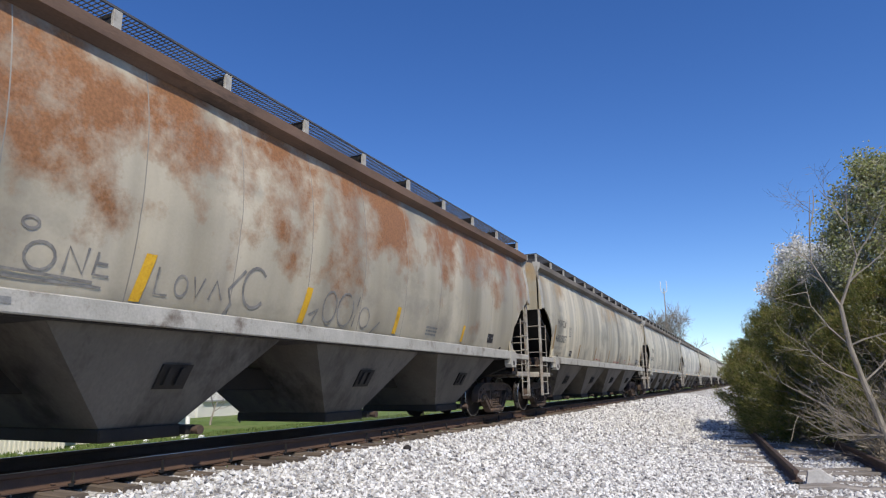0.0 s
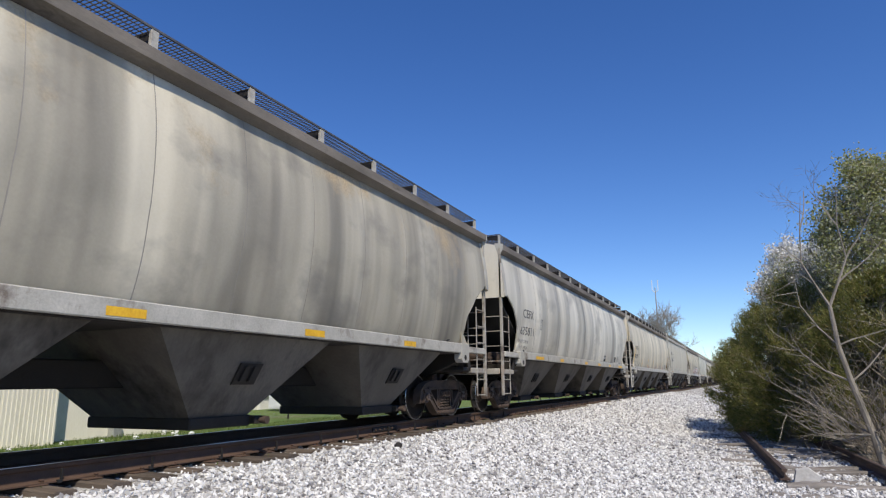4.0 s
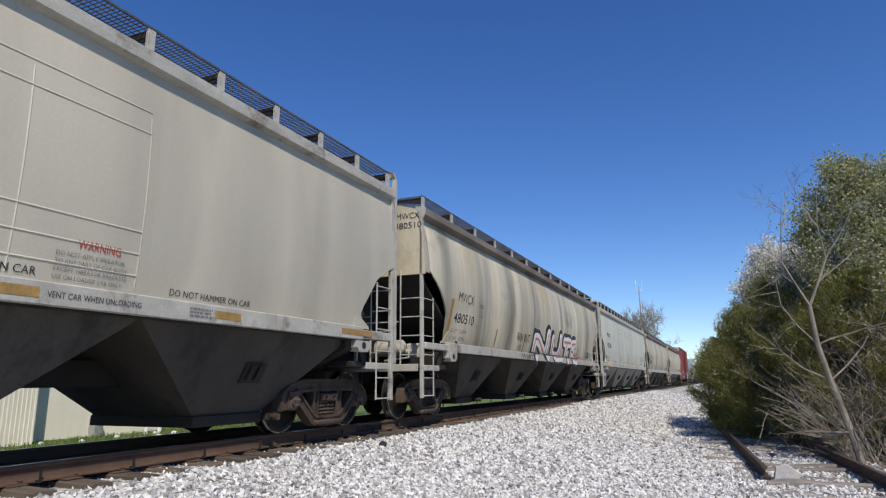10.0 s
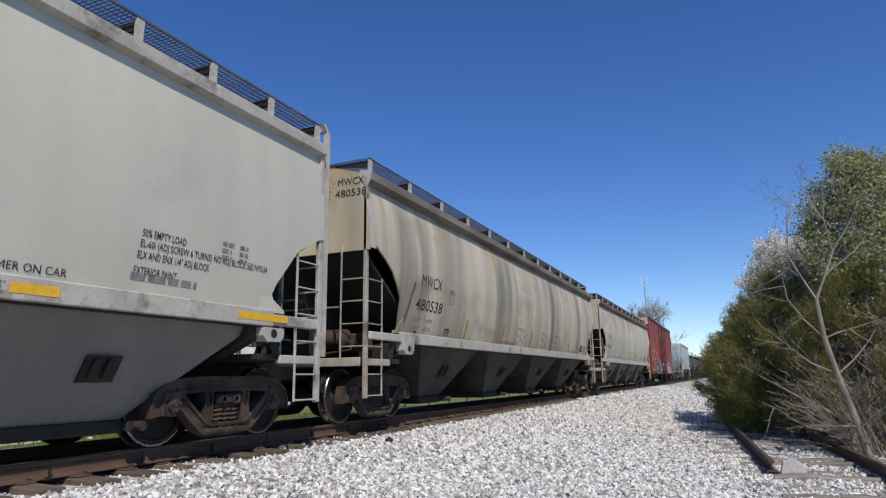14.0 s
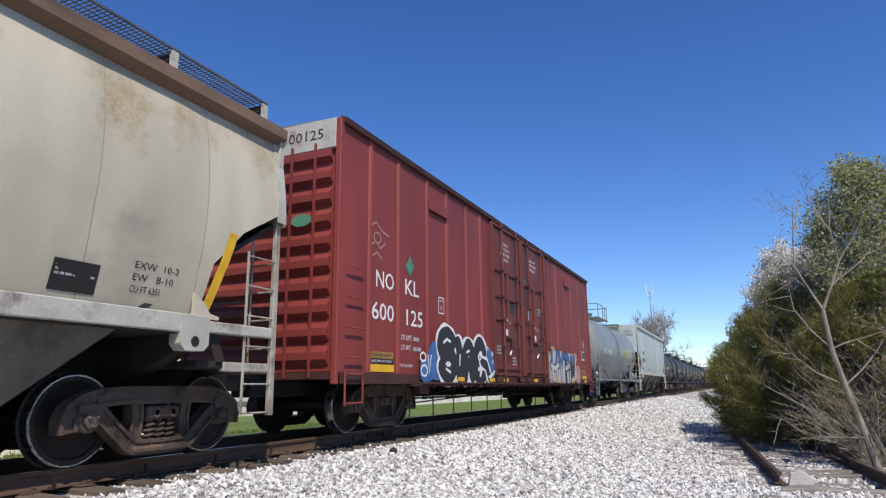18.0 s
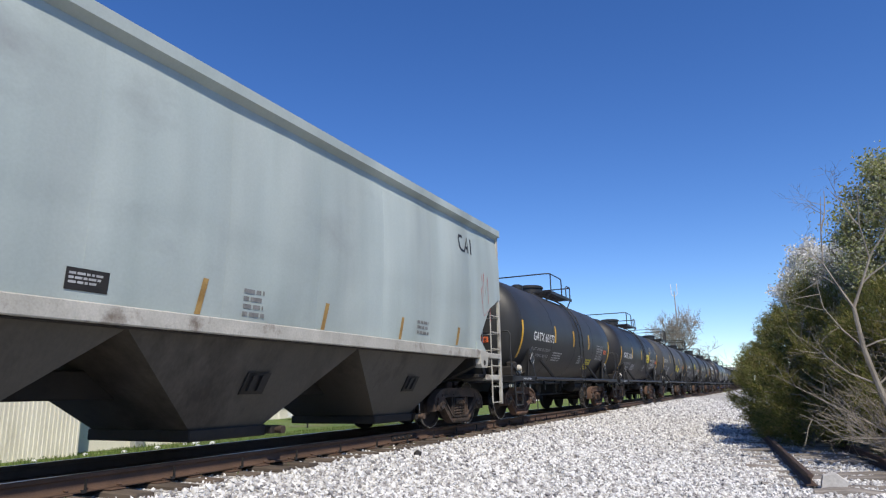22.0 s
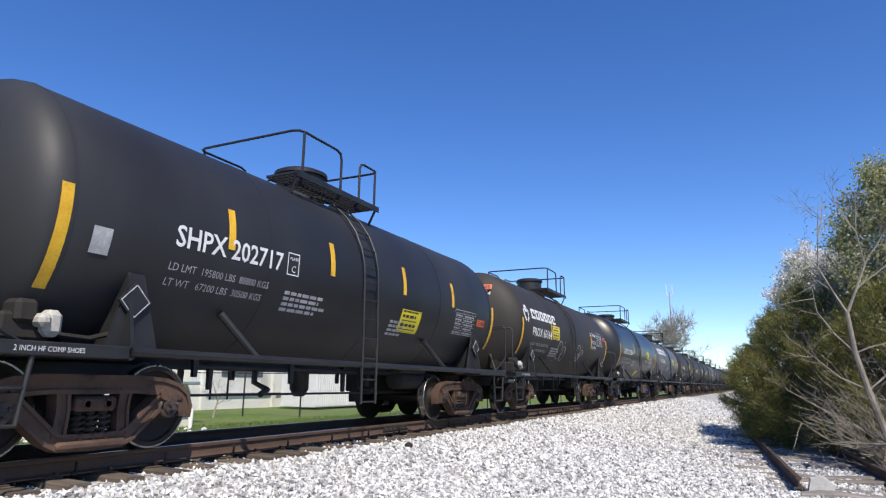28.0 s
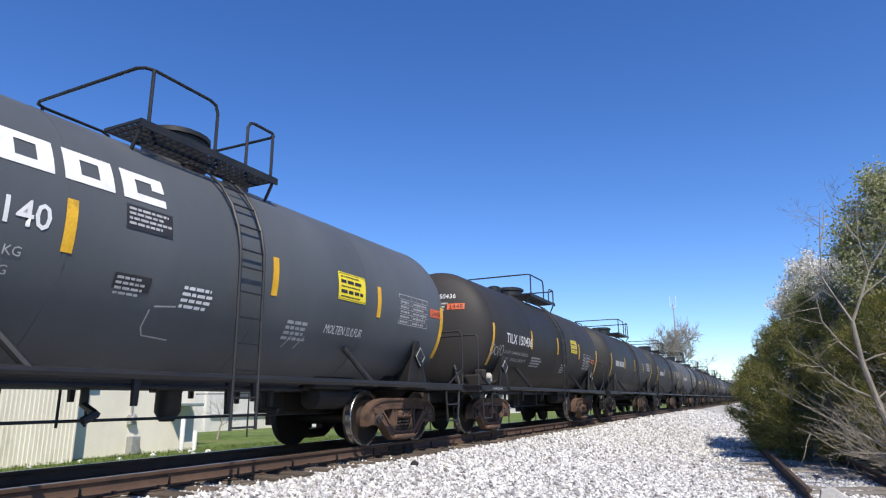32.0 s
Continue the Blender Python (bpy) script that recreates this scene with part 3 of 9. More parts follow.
# ---- lettering ----
def lettering(parent, text, place, height, material, label="", width=0.0, bold=0.0, gap=1.0, slant=0.0, name="lettering"):
    """Letters in the built-in font; place(u, v) lays the flat drawing on a surface, u to the right and v up, in metres."""
    cu = bpy.data.curves.new("t", "FONT")
    cu.body, cu.size, cu.offset, cu.space_character = text, height / 0.70, bold * height, gap
    cu.resolution_u = 2
    ob = bpy.data.objects.new("t", cu)
    me = bpy.data.meshes.new_from_object(ob)
    bpy.data.objects.remove(ob)
    bpy.data.curves.remove(cu)
    bm = bmesh.new()
    bm.from_mesh(me)
    step = 0.09
    squeeze = width / max(1e-6, max(v.co.x for v in bm.verts) - min(v.co.x for v in bm.verts)) if width else 1.0
    if bm.verts:
        top, bot = max(v.co.y for v in bm.verts), min(v.co.y for v in bm.verts)
        k = math.ceil(bot / step)
        while k * step < top:
            bmesh.ops.bisect_plane(bm, geom=bm.verts[:] + bm.edges[:] + bm.faces[:], plane_co=(0, k * step + 1e-4, 0), plane_no=(0, 1, 0))
            k += 1
    for v in bm.verts:
        v.co = Vector(place(v.co.x * squeeze + v.co.y * slant, v.co.y))
    bm.to_mesh(me)
    bm.free()
    me.name = name
    me.materials.clear()
    me.materials.append(material)
    return part(name, me, None, parent, label)


def bars(parent, place, width, rows, height, material, label="", lead=1.8, seed=0, name="small_print"):
    """Writing too small to read: broken bars."""
    rnd = random.Random(seed)
    s = Shape()
    for r in range(rows):
        v = -r * height * lead
        u = 0.0
        end = width * rnd.uniform(0.75, 1.0)
        while u < end:
            w = min(height * rnd.uniform(1.2, 3.6), end - u + 0.01)
            s.add([place(u, v), place(u + w, v), place(u + w, v + height), place(u, v + height)], [(0, 1, 2, 3)])
            u += w + height * 0.55
    return part(name, s, material, parent, label, smooth=False)


def decal(parent, place, u0, u1, v0, v1, material, label, name="stripe", nv=1):
    s = Shape()
    for i in range(nv):
        a, b = v0 + (v1 - v0) * i / nv, v0 + (v1 - v0) * (i + 1) / nv
        s.add([place(u0, a), place(u1, a), place(u1, b), place(u0, b)], [(0, 1, 2, 3)])
    return part(name, s, material, parent, label)


def frame_box(parent, place, u0, u1, v0, v1, t, material, label, name="stencil_frame"):
    s = Shape()
    for a, b, c, d in ((u0, u1, v0, v0 + t), (u0, u1, v1 - t, v1), (u0, u0 + t, v0 + t, v1 - t), (u1 - t, u1, v0 + t, v1 - t)):
        s.add([place(a, c), place(b, c), place(b, d), place(a, d)], [(0, 1, 2, 3)])
    return part(name, s, material, parent, label)


INK = surface("black_stencil_paint", (0.018, 0.018, 0.02), (0.03, 0.03, 0.032), 5, 0.6, bump=0.0)
FADED = surface("faded_stencil_paint", (0.12, 0.12, 0.115), (0.26, 0.26, 0.25), 9, 0.7, bump=0.0)
WHITE_INK = surface("white_stencil_paint", (0.66, 0.66, 0.65), (0.80, 0.80, 0.79), 7, 0.6, bump=0.0)
DULL_INK = surface("dull_white_stencil", (0.30, 0.30, 0.30), (0.48, 0.48, 0.48), 8, 0.65, bump=0.0)
RED_INK = surface("red_stencil_paint", (0.38, 0.03, 0.03), (0.48, 0.06, 0.05), 6, 0.6, bump=0.0)
DULL_RED = surface("faded_red_stencil", (0.36, 0.25, 0.235), (0.42, 0.32, 0.30), 6, 0.6, bump=0.0)
YELLOW = surface("yellow_reflective_sheet", (0.66, 0.36, 0.015), (0.80, 0.47, 0.03), 5, 0.5, bump=0.0, dark=(0.42, 0.24, 0.03))
YELLOW_OLD = surface("dirty_reflective_sheet", (0.26, 0.15, 0.04), (0.40, 0.25, 0.08), 5, 0.6, bump=0.0)
YELLOW_LABEL = surface("yellow_label", (0.78, 0.62, 0.02), (0.88, 0.74, 0.04), 3, 0.5, bump=0.0)
ORANGE = surface("orange_plate", (0.62, 0.10, 0.03), (0.75, 0.16, 0.05), 5, 0.5, bump=0.0)


# ---- covered hoppers ----
class HopperSide:
    """A hopper's side: how far out it stands at a height and a place along the car."""

    def __init__(self, low, high, bulge, half, panels, dent, foot=1.50, top=1.50):
        self.low, self.high, self.bulge, self.foot, self.top = low, high, bulge, foot, top
        self.half, self.panel, self.dent = half, 2 * half / panels, dent

    def x(self, z):
        t = min(1, max(0, (z - self.low) / (self.high - self.low)))
        return self.foot + (self.top - self.foot) * t + self.bulge * 4 * t * (1 - t)

    def crease(self, y, z):
        """A long shallow knock with a sharp upper lip, low on the sheet."""
        if self.dent < 0.01:
            return 0.0
        lip = self.low + 0.85 + 0.45 * noise.noise((y * 0.42, 1.0, 2.0)) + 0.12 * noise.noise((y * 1.7, 5.0, 2.0))
        deep = self.dent * 1.5 * max(0.0, noise.noise((y * 0.36, 8.0, 1.0)) + 0.25)
        q = lip - z
        return deep * (math.exp(-q / 0.4) if q > 0 else max(0.0, 1 + q / 0.12))

    def skin(self, y, z):
        w = ((y + self.half) / self.panel) % 1.0
        soft = math.sin(math.pi * min(1, max(0, (z - self.low) / (self.high - self.low)))) ** 0.5
        buckle = 0.0
        if self.dent > 0.01:
            q = (z - self.low) / (self.high - self.low)
            buckle = 0.9 * self.dent * min(1.0, q * 6) * max(0.0, 1 - q / 0.62) * noise.noise((y * 1.55 + z * 0.7, z * 0.45, 12.0)) + 0.5 * self.dent * min(1.0, q * 6) * max(0.0, 1 - q / 0.5) * noise.noise((y * 3.4 - z * 1.1, z * 0.7, 15.0))
        return self.x(z) + buckle + soft * self.dent * (0.5 * math.sin(math.pi * w) + 1.1 * noise.noise((y * 0.8, z * 0.35, 4.0)) + 0.5 * noise.noise((y * 2.3, z * 0.9, 9.0))) - soft * self.crease(y, z)


def hopper_body_paint(name, low, high, dark, amount, seed, rust=None, rust_level=0.62, rust_top=None, rust_scale=0.7, stretch=(1, 1.7, 0.13), streak=0.22, smudge=(0.17, 0.16, 0.14), smudge_level=0.66):
    return surface(name, low, high, 1.0, 0.55, 0.0, 0.08, 30, dark=dark, amount=amount, stretch=stretch, seed=seed, rust=rust, rust_level=rust_level, rust_top=rust_top, rust_scale=rust_scale, streak=streak, smudge=smudge, smudge_level=smudge_level)


GREY = hopper_body_paint("light_grey_paint", (0.296, 0.296, 0.273), (0.367, 0.367, 0.335), (0.203, 0.195, 0.179), 0.42, 1.0)
SEAM = surface("grimy_weld_line", (0.23, 0.21, 0.18), (0.36, 0.33, 0.28), 1.2, 0.7, 0, 0.2, 30, stretch=(1, 1, 0.4))
POST_PAINT = surface("aged_light_paint", (0.359, 0.343, 0.296), (0.484, 0.464, 0.410), 3.0, 0.65, 0, 0.2, 40, dark=(0.172, 0.140, 0.109), rust=RUST, rust_level=0.66, rust_scale=1.5)
GRATE = surface("galvanised_grating", (0.075, 0.078, 0.083), (0.135, 0.138, 0.145), 3.0, 0.6, 0.3, 0.1)
EAVE = surface("dirty_eave_paint", (0.125, 0.108, 0.088), (0.245, 0.215, 0.178), 1.2, 0.8, 0, 0.25, 40, dark=(0.05, 0.042, 0.034), stretch=(1, 0.5, 2))
# bay paints: grime, with the shade below the sill put into the tones
DUSTY_SHADED_BAY = surface("dusty_shaded_bay_paint", (0.060, 0.052, 0.039), (0.090, 0.077, 0.060), 1.1, 0.7, 0, 0.15, 30, dark=(0.036, 0.029, 0.022), amount=0.5, stretch=(1, 1, 0.4))
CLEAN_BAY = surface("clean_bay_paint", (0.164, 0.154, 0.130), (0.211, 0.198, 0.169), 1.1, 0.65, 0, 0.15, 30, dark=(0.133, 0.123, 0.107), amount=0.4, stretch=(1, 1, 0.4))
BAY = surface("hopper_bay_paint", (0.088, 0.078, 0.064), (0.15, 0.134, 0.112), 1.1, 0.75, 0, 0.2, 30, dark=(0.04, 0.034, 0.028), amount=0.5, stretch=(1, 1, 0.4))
# near-black that stands in for the shade under ends and bodies
SHADE_BLACK = surface("shade_black_paint", (0.018, 0.017, 0.016), (0.035, 0.033, 0.03), 2.0, 0.75, 0, 0.4, 50)


def ladder(car, name, stiles, rungs, material, label, r=0.012, w=0.019, joined=False):
    """Stiles: pairs of points; rungs: pairs of points."""
    top = part(name, Shape(), material, car, label)
    s = Shape()
    for a, b in stiles:
        a, b = Vector(a), Vector(b)
        s.box(min(a.x, b.x) - w / 2, max(a.x, b.x) + w / 2, min(a.y, b.y) - w, max(a.y, b.y) + w, min(a.z, b.z), max(a.z, b.z), 0.004)
    for a, b in rungs if joined else ():
        s.tube([a, b], r, 6)
    old = top.data
    top.data = s.mesh(name, material)
    bpy.data.meshes.remove(old)
    for a, b in () if joined else rungs:
        part("rung", Shape().tube([a, b], r, 6), material, top)
    return top


# outline of the curved cars' end openings: distance from the end, height
CURVED_END = [(0, 2.86), (0.14, 2.96), (0.52, 2.74), (0.78, 2.58), (1.17, 2.15), (1.20, 1.92), (1.20, 1.70), (1.25, 1.54)]


def make_hopper(name, label, half, cut, sill, eave, bays, bulge, panels, ribs=False, boards=True, spacing=1.53, bay_paint=None, group="covered hopper cars of the train"):
    """A covered hopper. half: half its body's length; cut: how far the end panel is cut back; sill, eave: heights."""
    car = empty(name, label, "hopper car", group)
    z0, z1 = sill
    bay_paint = bay_paint or BAY
    side = HopperSide(z1, eave, bulge, half, panels, 0.006 if ribs else 0.030, *((1.44, 1.47) if boards and not ribs else (1.50, 1.50)))
    inner = half - cut
    curved = boards and not ribs
    ze = 2.84 if curved else 2.74
    pad = cut + 0.16 if curved else cut - 0.04

    def low(y):
        u = half - abs(y)
        pts = CURVED_END if curved else [(0, 2.76), (0.12, 2.74), (0.62, 2.50), (1.0, 2.02), (1.12, 1.86), (1.12, 1.70), (cut, z1)] if not ribs else [(0, 2.76), (0.12, 2.72), (0.60, 2.47), (1.05, 1.90), (1.08, 1.72), (cut, z1)]
        for (a, b), (c, d) in zip(pts, pts[1:]):
            if u <= c:
                return b + (d - b) * (u - a) / max(1e-6, c - a)
        return z1

    rnd = random.Random(len(name) * 7 + panels)
    for sgn in (1, -1):
        edges = [-half + 2 * half * i / panels for i in range(panels + 1)]
        for i in range(panels):
            a, b = edges[i] + 0.003, edges[i + 1] - 0.003
            end = i in (0, panels - 1)
            us = [a + (b - a) * k / 12 for k in range(13)]
            if end:
                us = sorted(us + [q for q in [s_ * (half - c) for s_ in (1, -1) for c in (0.12, 0.14, 0.52, 0.62, 0.78, 1.0, 1.06, 1.12, 1.17, 1.20, cut)] if a < q < b])

            def fn(u, v, d, sgn=sgn):
                z = low(u) + (eave - low(u)) * v
                return (sgn * (side.skin(u, z) - d), u, z)
            part("side_panel", Shape().sheet(fn, us, [k / 22 for k in range(23)], 0.03), GREY, car)
        for i in range(1, panels) if sgn > 0 else ():
            y = edges[i]
            zs = [z1 + (eave - z1) * k / 22 for k in range(23)]
            s = Shape().sheet(lambda u, v, d, sgn=sgn, y=y: (sgn * (side.skin(y + u, v) + 0.0015 - d), y + u, v), [-0.006, 0.006], zs, 0.03)
            part("weld_seam", s, GREY if ribs else SEAM, car)
        if ribs:
            for z in (1.80, 2.02, 2.25, 3.32, 3.56):
                part("side_rib", Shape().sheet(lambda u, v, d, sgn=sgn, z=z: (sgn * (side.skin(u, v) + (0.009 if abs(v - z) < 0.003 else -0.002) - d), u, v), [-3.85 + 0.32 * q for q in range(25)], [z - 0.016, z, z + 0.016], 0.02), GREY, car, "thin horizontal stiffening rib")
            for k in range(7):
                y = -3.85 + k * 1.28
                part("side_rib", Shape().sheet(lambda u, v, d, sgn=sgn, y=y: (sgn * (side.skin(y + u, v) + (0.007 if abs(u) < 0.003 else -0.002) - d), y + u, v), [-0.014, 0, 0.014], [1.66 + 0.23 * j for j in range(9)], 0.02), GREY, car)
        sx = (1.50, 1.605) if sgn > 0 else (-1.605, -1.50)
        part("side_sill", Shape().box(*sx, -inner - 0.05, inner + 0.05, z0, z1, 0.012), POST_PAINT, car, "pale painted side sill, streaked with dirt")
        part("sill_flange", Shape().box(sgn * 1.46 - 0.10, sgn * 1.46 + 0.10, -inner, inner, z0 - 0.014, z0 - 0.001), UNDER, car)
        # eave, running board, posts
        e = [(1.49, eave - 0.02), (1.60, eave + 0.02), (1.605, eave + 0.10), (1.56, eave + 0.12), (1.56, eave + 0.20), (1.45, eave + 0.24), (1.40, eave + 0.20), (1.42, eave)] if ribs else [(1.48, eave - 0.01), (1.575, eave + 0.055), (1.612, eave + 0.065), (1.615, eave + 0.205), (1.45, eave + 0.24), (1.40, eave + 0.20), (1.42, eave)]
        part("eave_rail", Shape().prism([(sgn * p, q) for p, q in e], 1, -half, half), EAVE, car, "soot-streaked roof edge angle")
        if boards:
            zb = eave + 0.545
            reach = half + 0.02 if ribs else half - 0.24
            g = Shape()
            for k in range(9):
                x = 0.72 + 0.70 * k / 8
                g.box(sgn * x - 0.005, sgn * x + 0.005, -reach, reach, zb - 0.012, zb)
            count = int(2 * reach / 0.05)
            for k in range(count):
                y = -reach + 0.05 * k
                g.box(min(sgn * 0.72, sgn * 1.42), max(sgn * 0.72, sgn * 1.42), y, y + 0.011, zb - 0.010, zb - 0.002)
            part("running_board", g, GRATE, car, "galvanised steel grating walkway", smooth=False)
            part("board_edge", Shape().box(sgn * 1.43 - 0.012, sgn * 1.43 + 0.012, -reach, reach, zb - 0.022, zb + 0.004), GRATE, car)
            pm = Shape().box(sgn * 1.425 - 0.02, sgn * 1.425 + 0.02, -0.05, 0.05, eave + 0.19, zb - 0.03, 0.004).mesh("board_post", POST_PAINT)
            bm_ = Shape().prism([(sgn * 1.40, zb - 0.03), (sgn * 0.72, zb - 0.03), (sgn * 0.72, zb - 0.07), (sgn * 1.36, zb - 0.16), (sgn * 1.40, zb - 0.16)], 1, -0.012, 0.012).mesh("board_bracket", STEEL_DARK)
            for end in (1, -1):
                if ribs:
                    part("end_post", Shape().prism([(end * (half - 0.02), zb - 0.0), (end * (half + 0.05), zb - 0.0), (end * (half + 0.17), zb - 0.13), (end * (half + 0.17), 1.05), (end * (half + 0.09), 1.05), (end * (half + 0.09), zb - 0.11)], 0, min(sgn * 1.46, sgn * 1.53), max(sgn * 1.46, sgn * 1.53)), POST_PAINT, car, "bent pale post that carries the running board's end")
                else:
                    part("corner_plate", Shape().sheet(lambda u, v, d, sgn=sgn: (sgn * (side.skin(u, v) + 0.012 - d), u, v), [end * (half - 0.15), end * (half - 0.07), end * (half + 0.012)], [ze + 0.03 + (eave - ze + 0.01) * k / 12 for k in range(13)], 0.02), POST_PAINT, car, "pale corner plate streaked with rust")
                    part("eave_cap", Shape().prism([(1.50 * sgn, eave - 0.14), (1.625 * sgn, eave + 0.09), (1.625 * sgn, eave + 0.215), (1.40 * sgn, eave + 0.25), (1.40 * sgn, eave - 0.14)], 1, end * half - 0.012, end * half + 0.012), POST_PAINT, car, "pale end plate of the roof edge")
                if sgn > 0:
                    yb = end * (half - 0.5)
                    cross = Shape()
                    for k in range(9):
                        cross.box(-0.72, 0.72, yb - 0.24 + 0.06 * k - 0.004, yb - 0.24 + 0.06 * k + 0.004, zb - 0.03, zb)
                    for k in range(29):
                        cross.box(-0.72 + 0.05 * k, -0.708 + 0.05 * k, yb - 0.25, yb + 0.25, zb - 0.026, zb - 0.002)
                    part("running_board", cross, GRATE, car, "grating walkway across the roof's end", smooth=False)
                    if ribs:
                        part("end_cross_beam", Shape().box(-1.46, 1.46, min(end * (half + 0.10), end * (half + 0.15)), max(end * (half + 0.10), end * (half + 0.15)), zb - 0.10, zb - 0.02, 0.008), POST_PAINT, car, "pale beam across the top of the end")
                        for x in (-0.72, 0.72):
                            part("end_stile", Shape().box(x - 0.03, x + 0.03, min(end * (half + 0.10), end * (half + 0.15)), max(end * (half + 0.10), end * (half + 0.15)), 1.05, zb - 0.10, 0.006), POST_PAINT, car, "upright of the end frame")
            n = round(2 * half / spacing)
            if sgn < 0:
                row = Shape()
                for k in range(n + 1):
                    y = -reach + 0.05 + (2 * reach - 0.1) * k / n
                    row.box(-1.445, -1.405, y - 0.05, y + 0.05, eave + 0.19, zb - 0.03)
                part("board_posts", row, POST_PAINT, car, "row of running board posts")
            for k in range(n + 1) if sgn > 0 else ():
                y = -reach + 0.05 + (2 * reach - 0.1) * k / n
                p = part("board_post", pm, None, car, "light painted running board post", at=(0, y, 0))
                part("board_bracket", bm_, None, p)
    # roof
    rise = 1.0 if boards else 0.22
    r = [(1.46, eave + 0.19), (1.0, eave + 0.19 + 0.15 * rise), (0.55, eave + 0.19 + 0.23 * rise), (0, eave + 0.19 + 0.25 * rise), (-0.55, eave + 0.19 + 0.23 * rise), (-1.0, eave + 0.19 + 0.15 * rise), (-1.46, eave + 0.19), (-1.42, eave + 0.05), (1.42, eave + 0.05)]
    part("roof", Shape().prism(r, 1, -half, half), EAVE, car, "weathered curved roof sheet")
    part("roof_hatch", Shape().box(-0.32, 0.32, -inner, inner, eave + 0.18 + 0.25 * rise, eave + 0.20 + 0.30 * rise, 0.02), POST_PAINT, car, "long trough hatch cover")
    # ends
    for end in (1, -1):
        yo = end * half
        pts = [(x * side.x(z) , z) for x, z in ((1, ze), (1, 3.2), (1, 3.6), (1, eave))]
        roof = [(1.40, eave + 0.20), (0.9, eave + 0.20 + 0.14 * rise), (0, eave + 0.20 + 0.23 * rise)]
        poly = pts + roof + [(-a, b) for a, b in reversed(pts + roof[:-1])]
        part("end_sheet", Shape().prism(poly, 1, yo - 0.015, yo + 0.015), GREY, car)
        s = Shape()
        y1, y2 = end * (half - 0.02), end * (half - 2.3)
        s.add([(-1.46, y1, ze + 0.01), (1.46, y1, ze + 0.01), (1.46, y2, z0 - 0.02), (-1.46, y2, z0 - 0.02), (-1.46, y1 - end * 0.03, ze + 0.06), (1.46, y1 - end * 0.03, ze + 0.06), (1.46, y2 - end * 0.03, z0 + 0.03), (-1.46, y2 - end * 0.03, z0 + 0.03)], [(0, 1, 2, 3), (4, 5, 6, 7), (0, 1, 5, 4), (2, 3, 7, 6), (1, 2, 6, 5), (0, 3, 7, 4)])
        part("slope_sheet", s, SHADE_BLACK, car, "sloping end sheet under the body, its shade put into the colour")
        part("end_deck", Shape().box(-1.5, 1.5, min(end * (half - 1.25), end * (half + 0.02)), max(end * (half - 1.25), end * (half + 0.02)), 0.98, 1.06, 0.01), UNDER, car, "grimy end platform")
        part("bolster_web", Shape().prism([(-1.5, z0), (1.5, z0), (1.5, z0 - 0.15), (0.5, 0.80), (-0.5, 0.80), (-1.5, z0 - 0.15)], 1, end * (half - 1.35) - 0.12, end * (half - 1.35) + 0.12), UNDER, car)
        part("end_web", Shape().prism([(half - 0.25, 1.17), (half - 1.9, 1.17), (half - 1.75, z0 + 0.3), (half - 0.35, 2.6)] if end > 0 else [(-half + 0.25, 1.17), (-half + 1.9, 1.17), (-half + 1.75, z0 + 0.3), (-half + 0.35, 2.6)], 0, -0.03, 0.03), SHADE_BLACK, car, "centre web plate under the slope sheet")
        for sgn in (1, -1):
            cx = sgn * 1.52
            ym = end * (half - 0.03)
            part("corner_post", Shape().box(cx - 0.03, cx + 0.03, ym - 0.045, ym + 0.045, 0.42, eave + 0.12, 0.008), POST_PAINT, car, "pale corner post that carries the ladder")
            part("end_gusset", Shape().prism([(end * (half - u), v) for u, v in ((1.37, z1 - 0.02), (1.37, 1.80), (1.22, 1.70), (1.12, 1.585), (0.98, z1 + 0.015), (0.98, z1 - 0.02))] if curved else [(end * (half - cut - 0.12), z1 - 0.02), (end * (half - cut - 0.12), 1.98), (end * (half - cut + 0.06), 1.90), (end * (half - cut + 0.12), 1.76), (end * (half - cut + 0.34), z1 + 0.03), (end * (half - cut + 0.36), z1 - 0.02)], 0, min(sgn * 1.49, sgn * 1.52), max(sgn * 1.49, sgn * 1.52)), GREY, car, "lower corner plate of the body's end")
            part("sill_extension", Shape().box(min(sgn * 1.45, sgn * 1.575), max(sgn * 1.45, sgn * 1.575), min(end * (inner + 0.06), end * (half - 0.10)), max(end * (inner + 0.06), end * (half - 0.10)), z0 + 0.025, z1 - 0.045, 0.012), POST_PAINT, car, "pale sill reaching out to the car's end")
            part("sill_web", Shape().prism([(end * (half - 0.80), 1.0), (end * (half - 0.95), 1.0), (end * (half - 1.12), z0 + 0.03), (end * (half - 0.97), z0 + 0.03)], 0, min(sgn * 1.47, sgn * 1.50), max(sgn * 1.47, sgn * 1.50)), UNDER, car)
            part("end_sill", Shape().box(min(sgn * 1.44, sgn * 1.53), max(sgn * 1.44, sgn * 1.53), min(end * (half - 0.86), end * (half - 0.09)), max(end * (half - 0.86), end * (half - 0.09)), 0.94, 1.05, 0.012), POST_PAINT, car, "pale end sill")
            y2 = end * (half - 0.55)
            zs = [0.46, 0.80, 1.25, 1.62, 1.99, 2.36]
            ladder(car, "side_ladder", [((cx + sgn * 0.01, y2, 0.44), (cx + sgn * 0.01, y2, 2.42))], [((cx + sgn * 0.02, ym, z), (cx + sgn * 0.02, y2, z)) for z in zs], POST_PAINT, "short steel ladder at the car's corner", joined=sgn < 0)
            x2 = sgn * 1.08
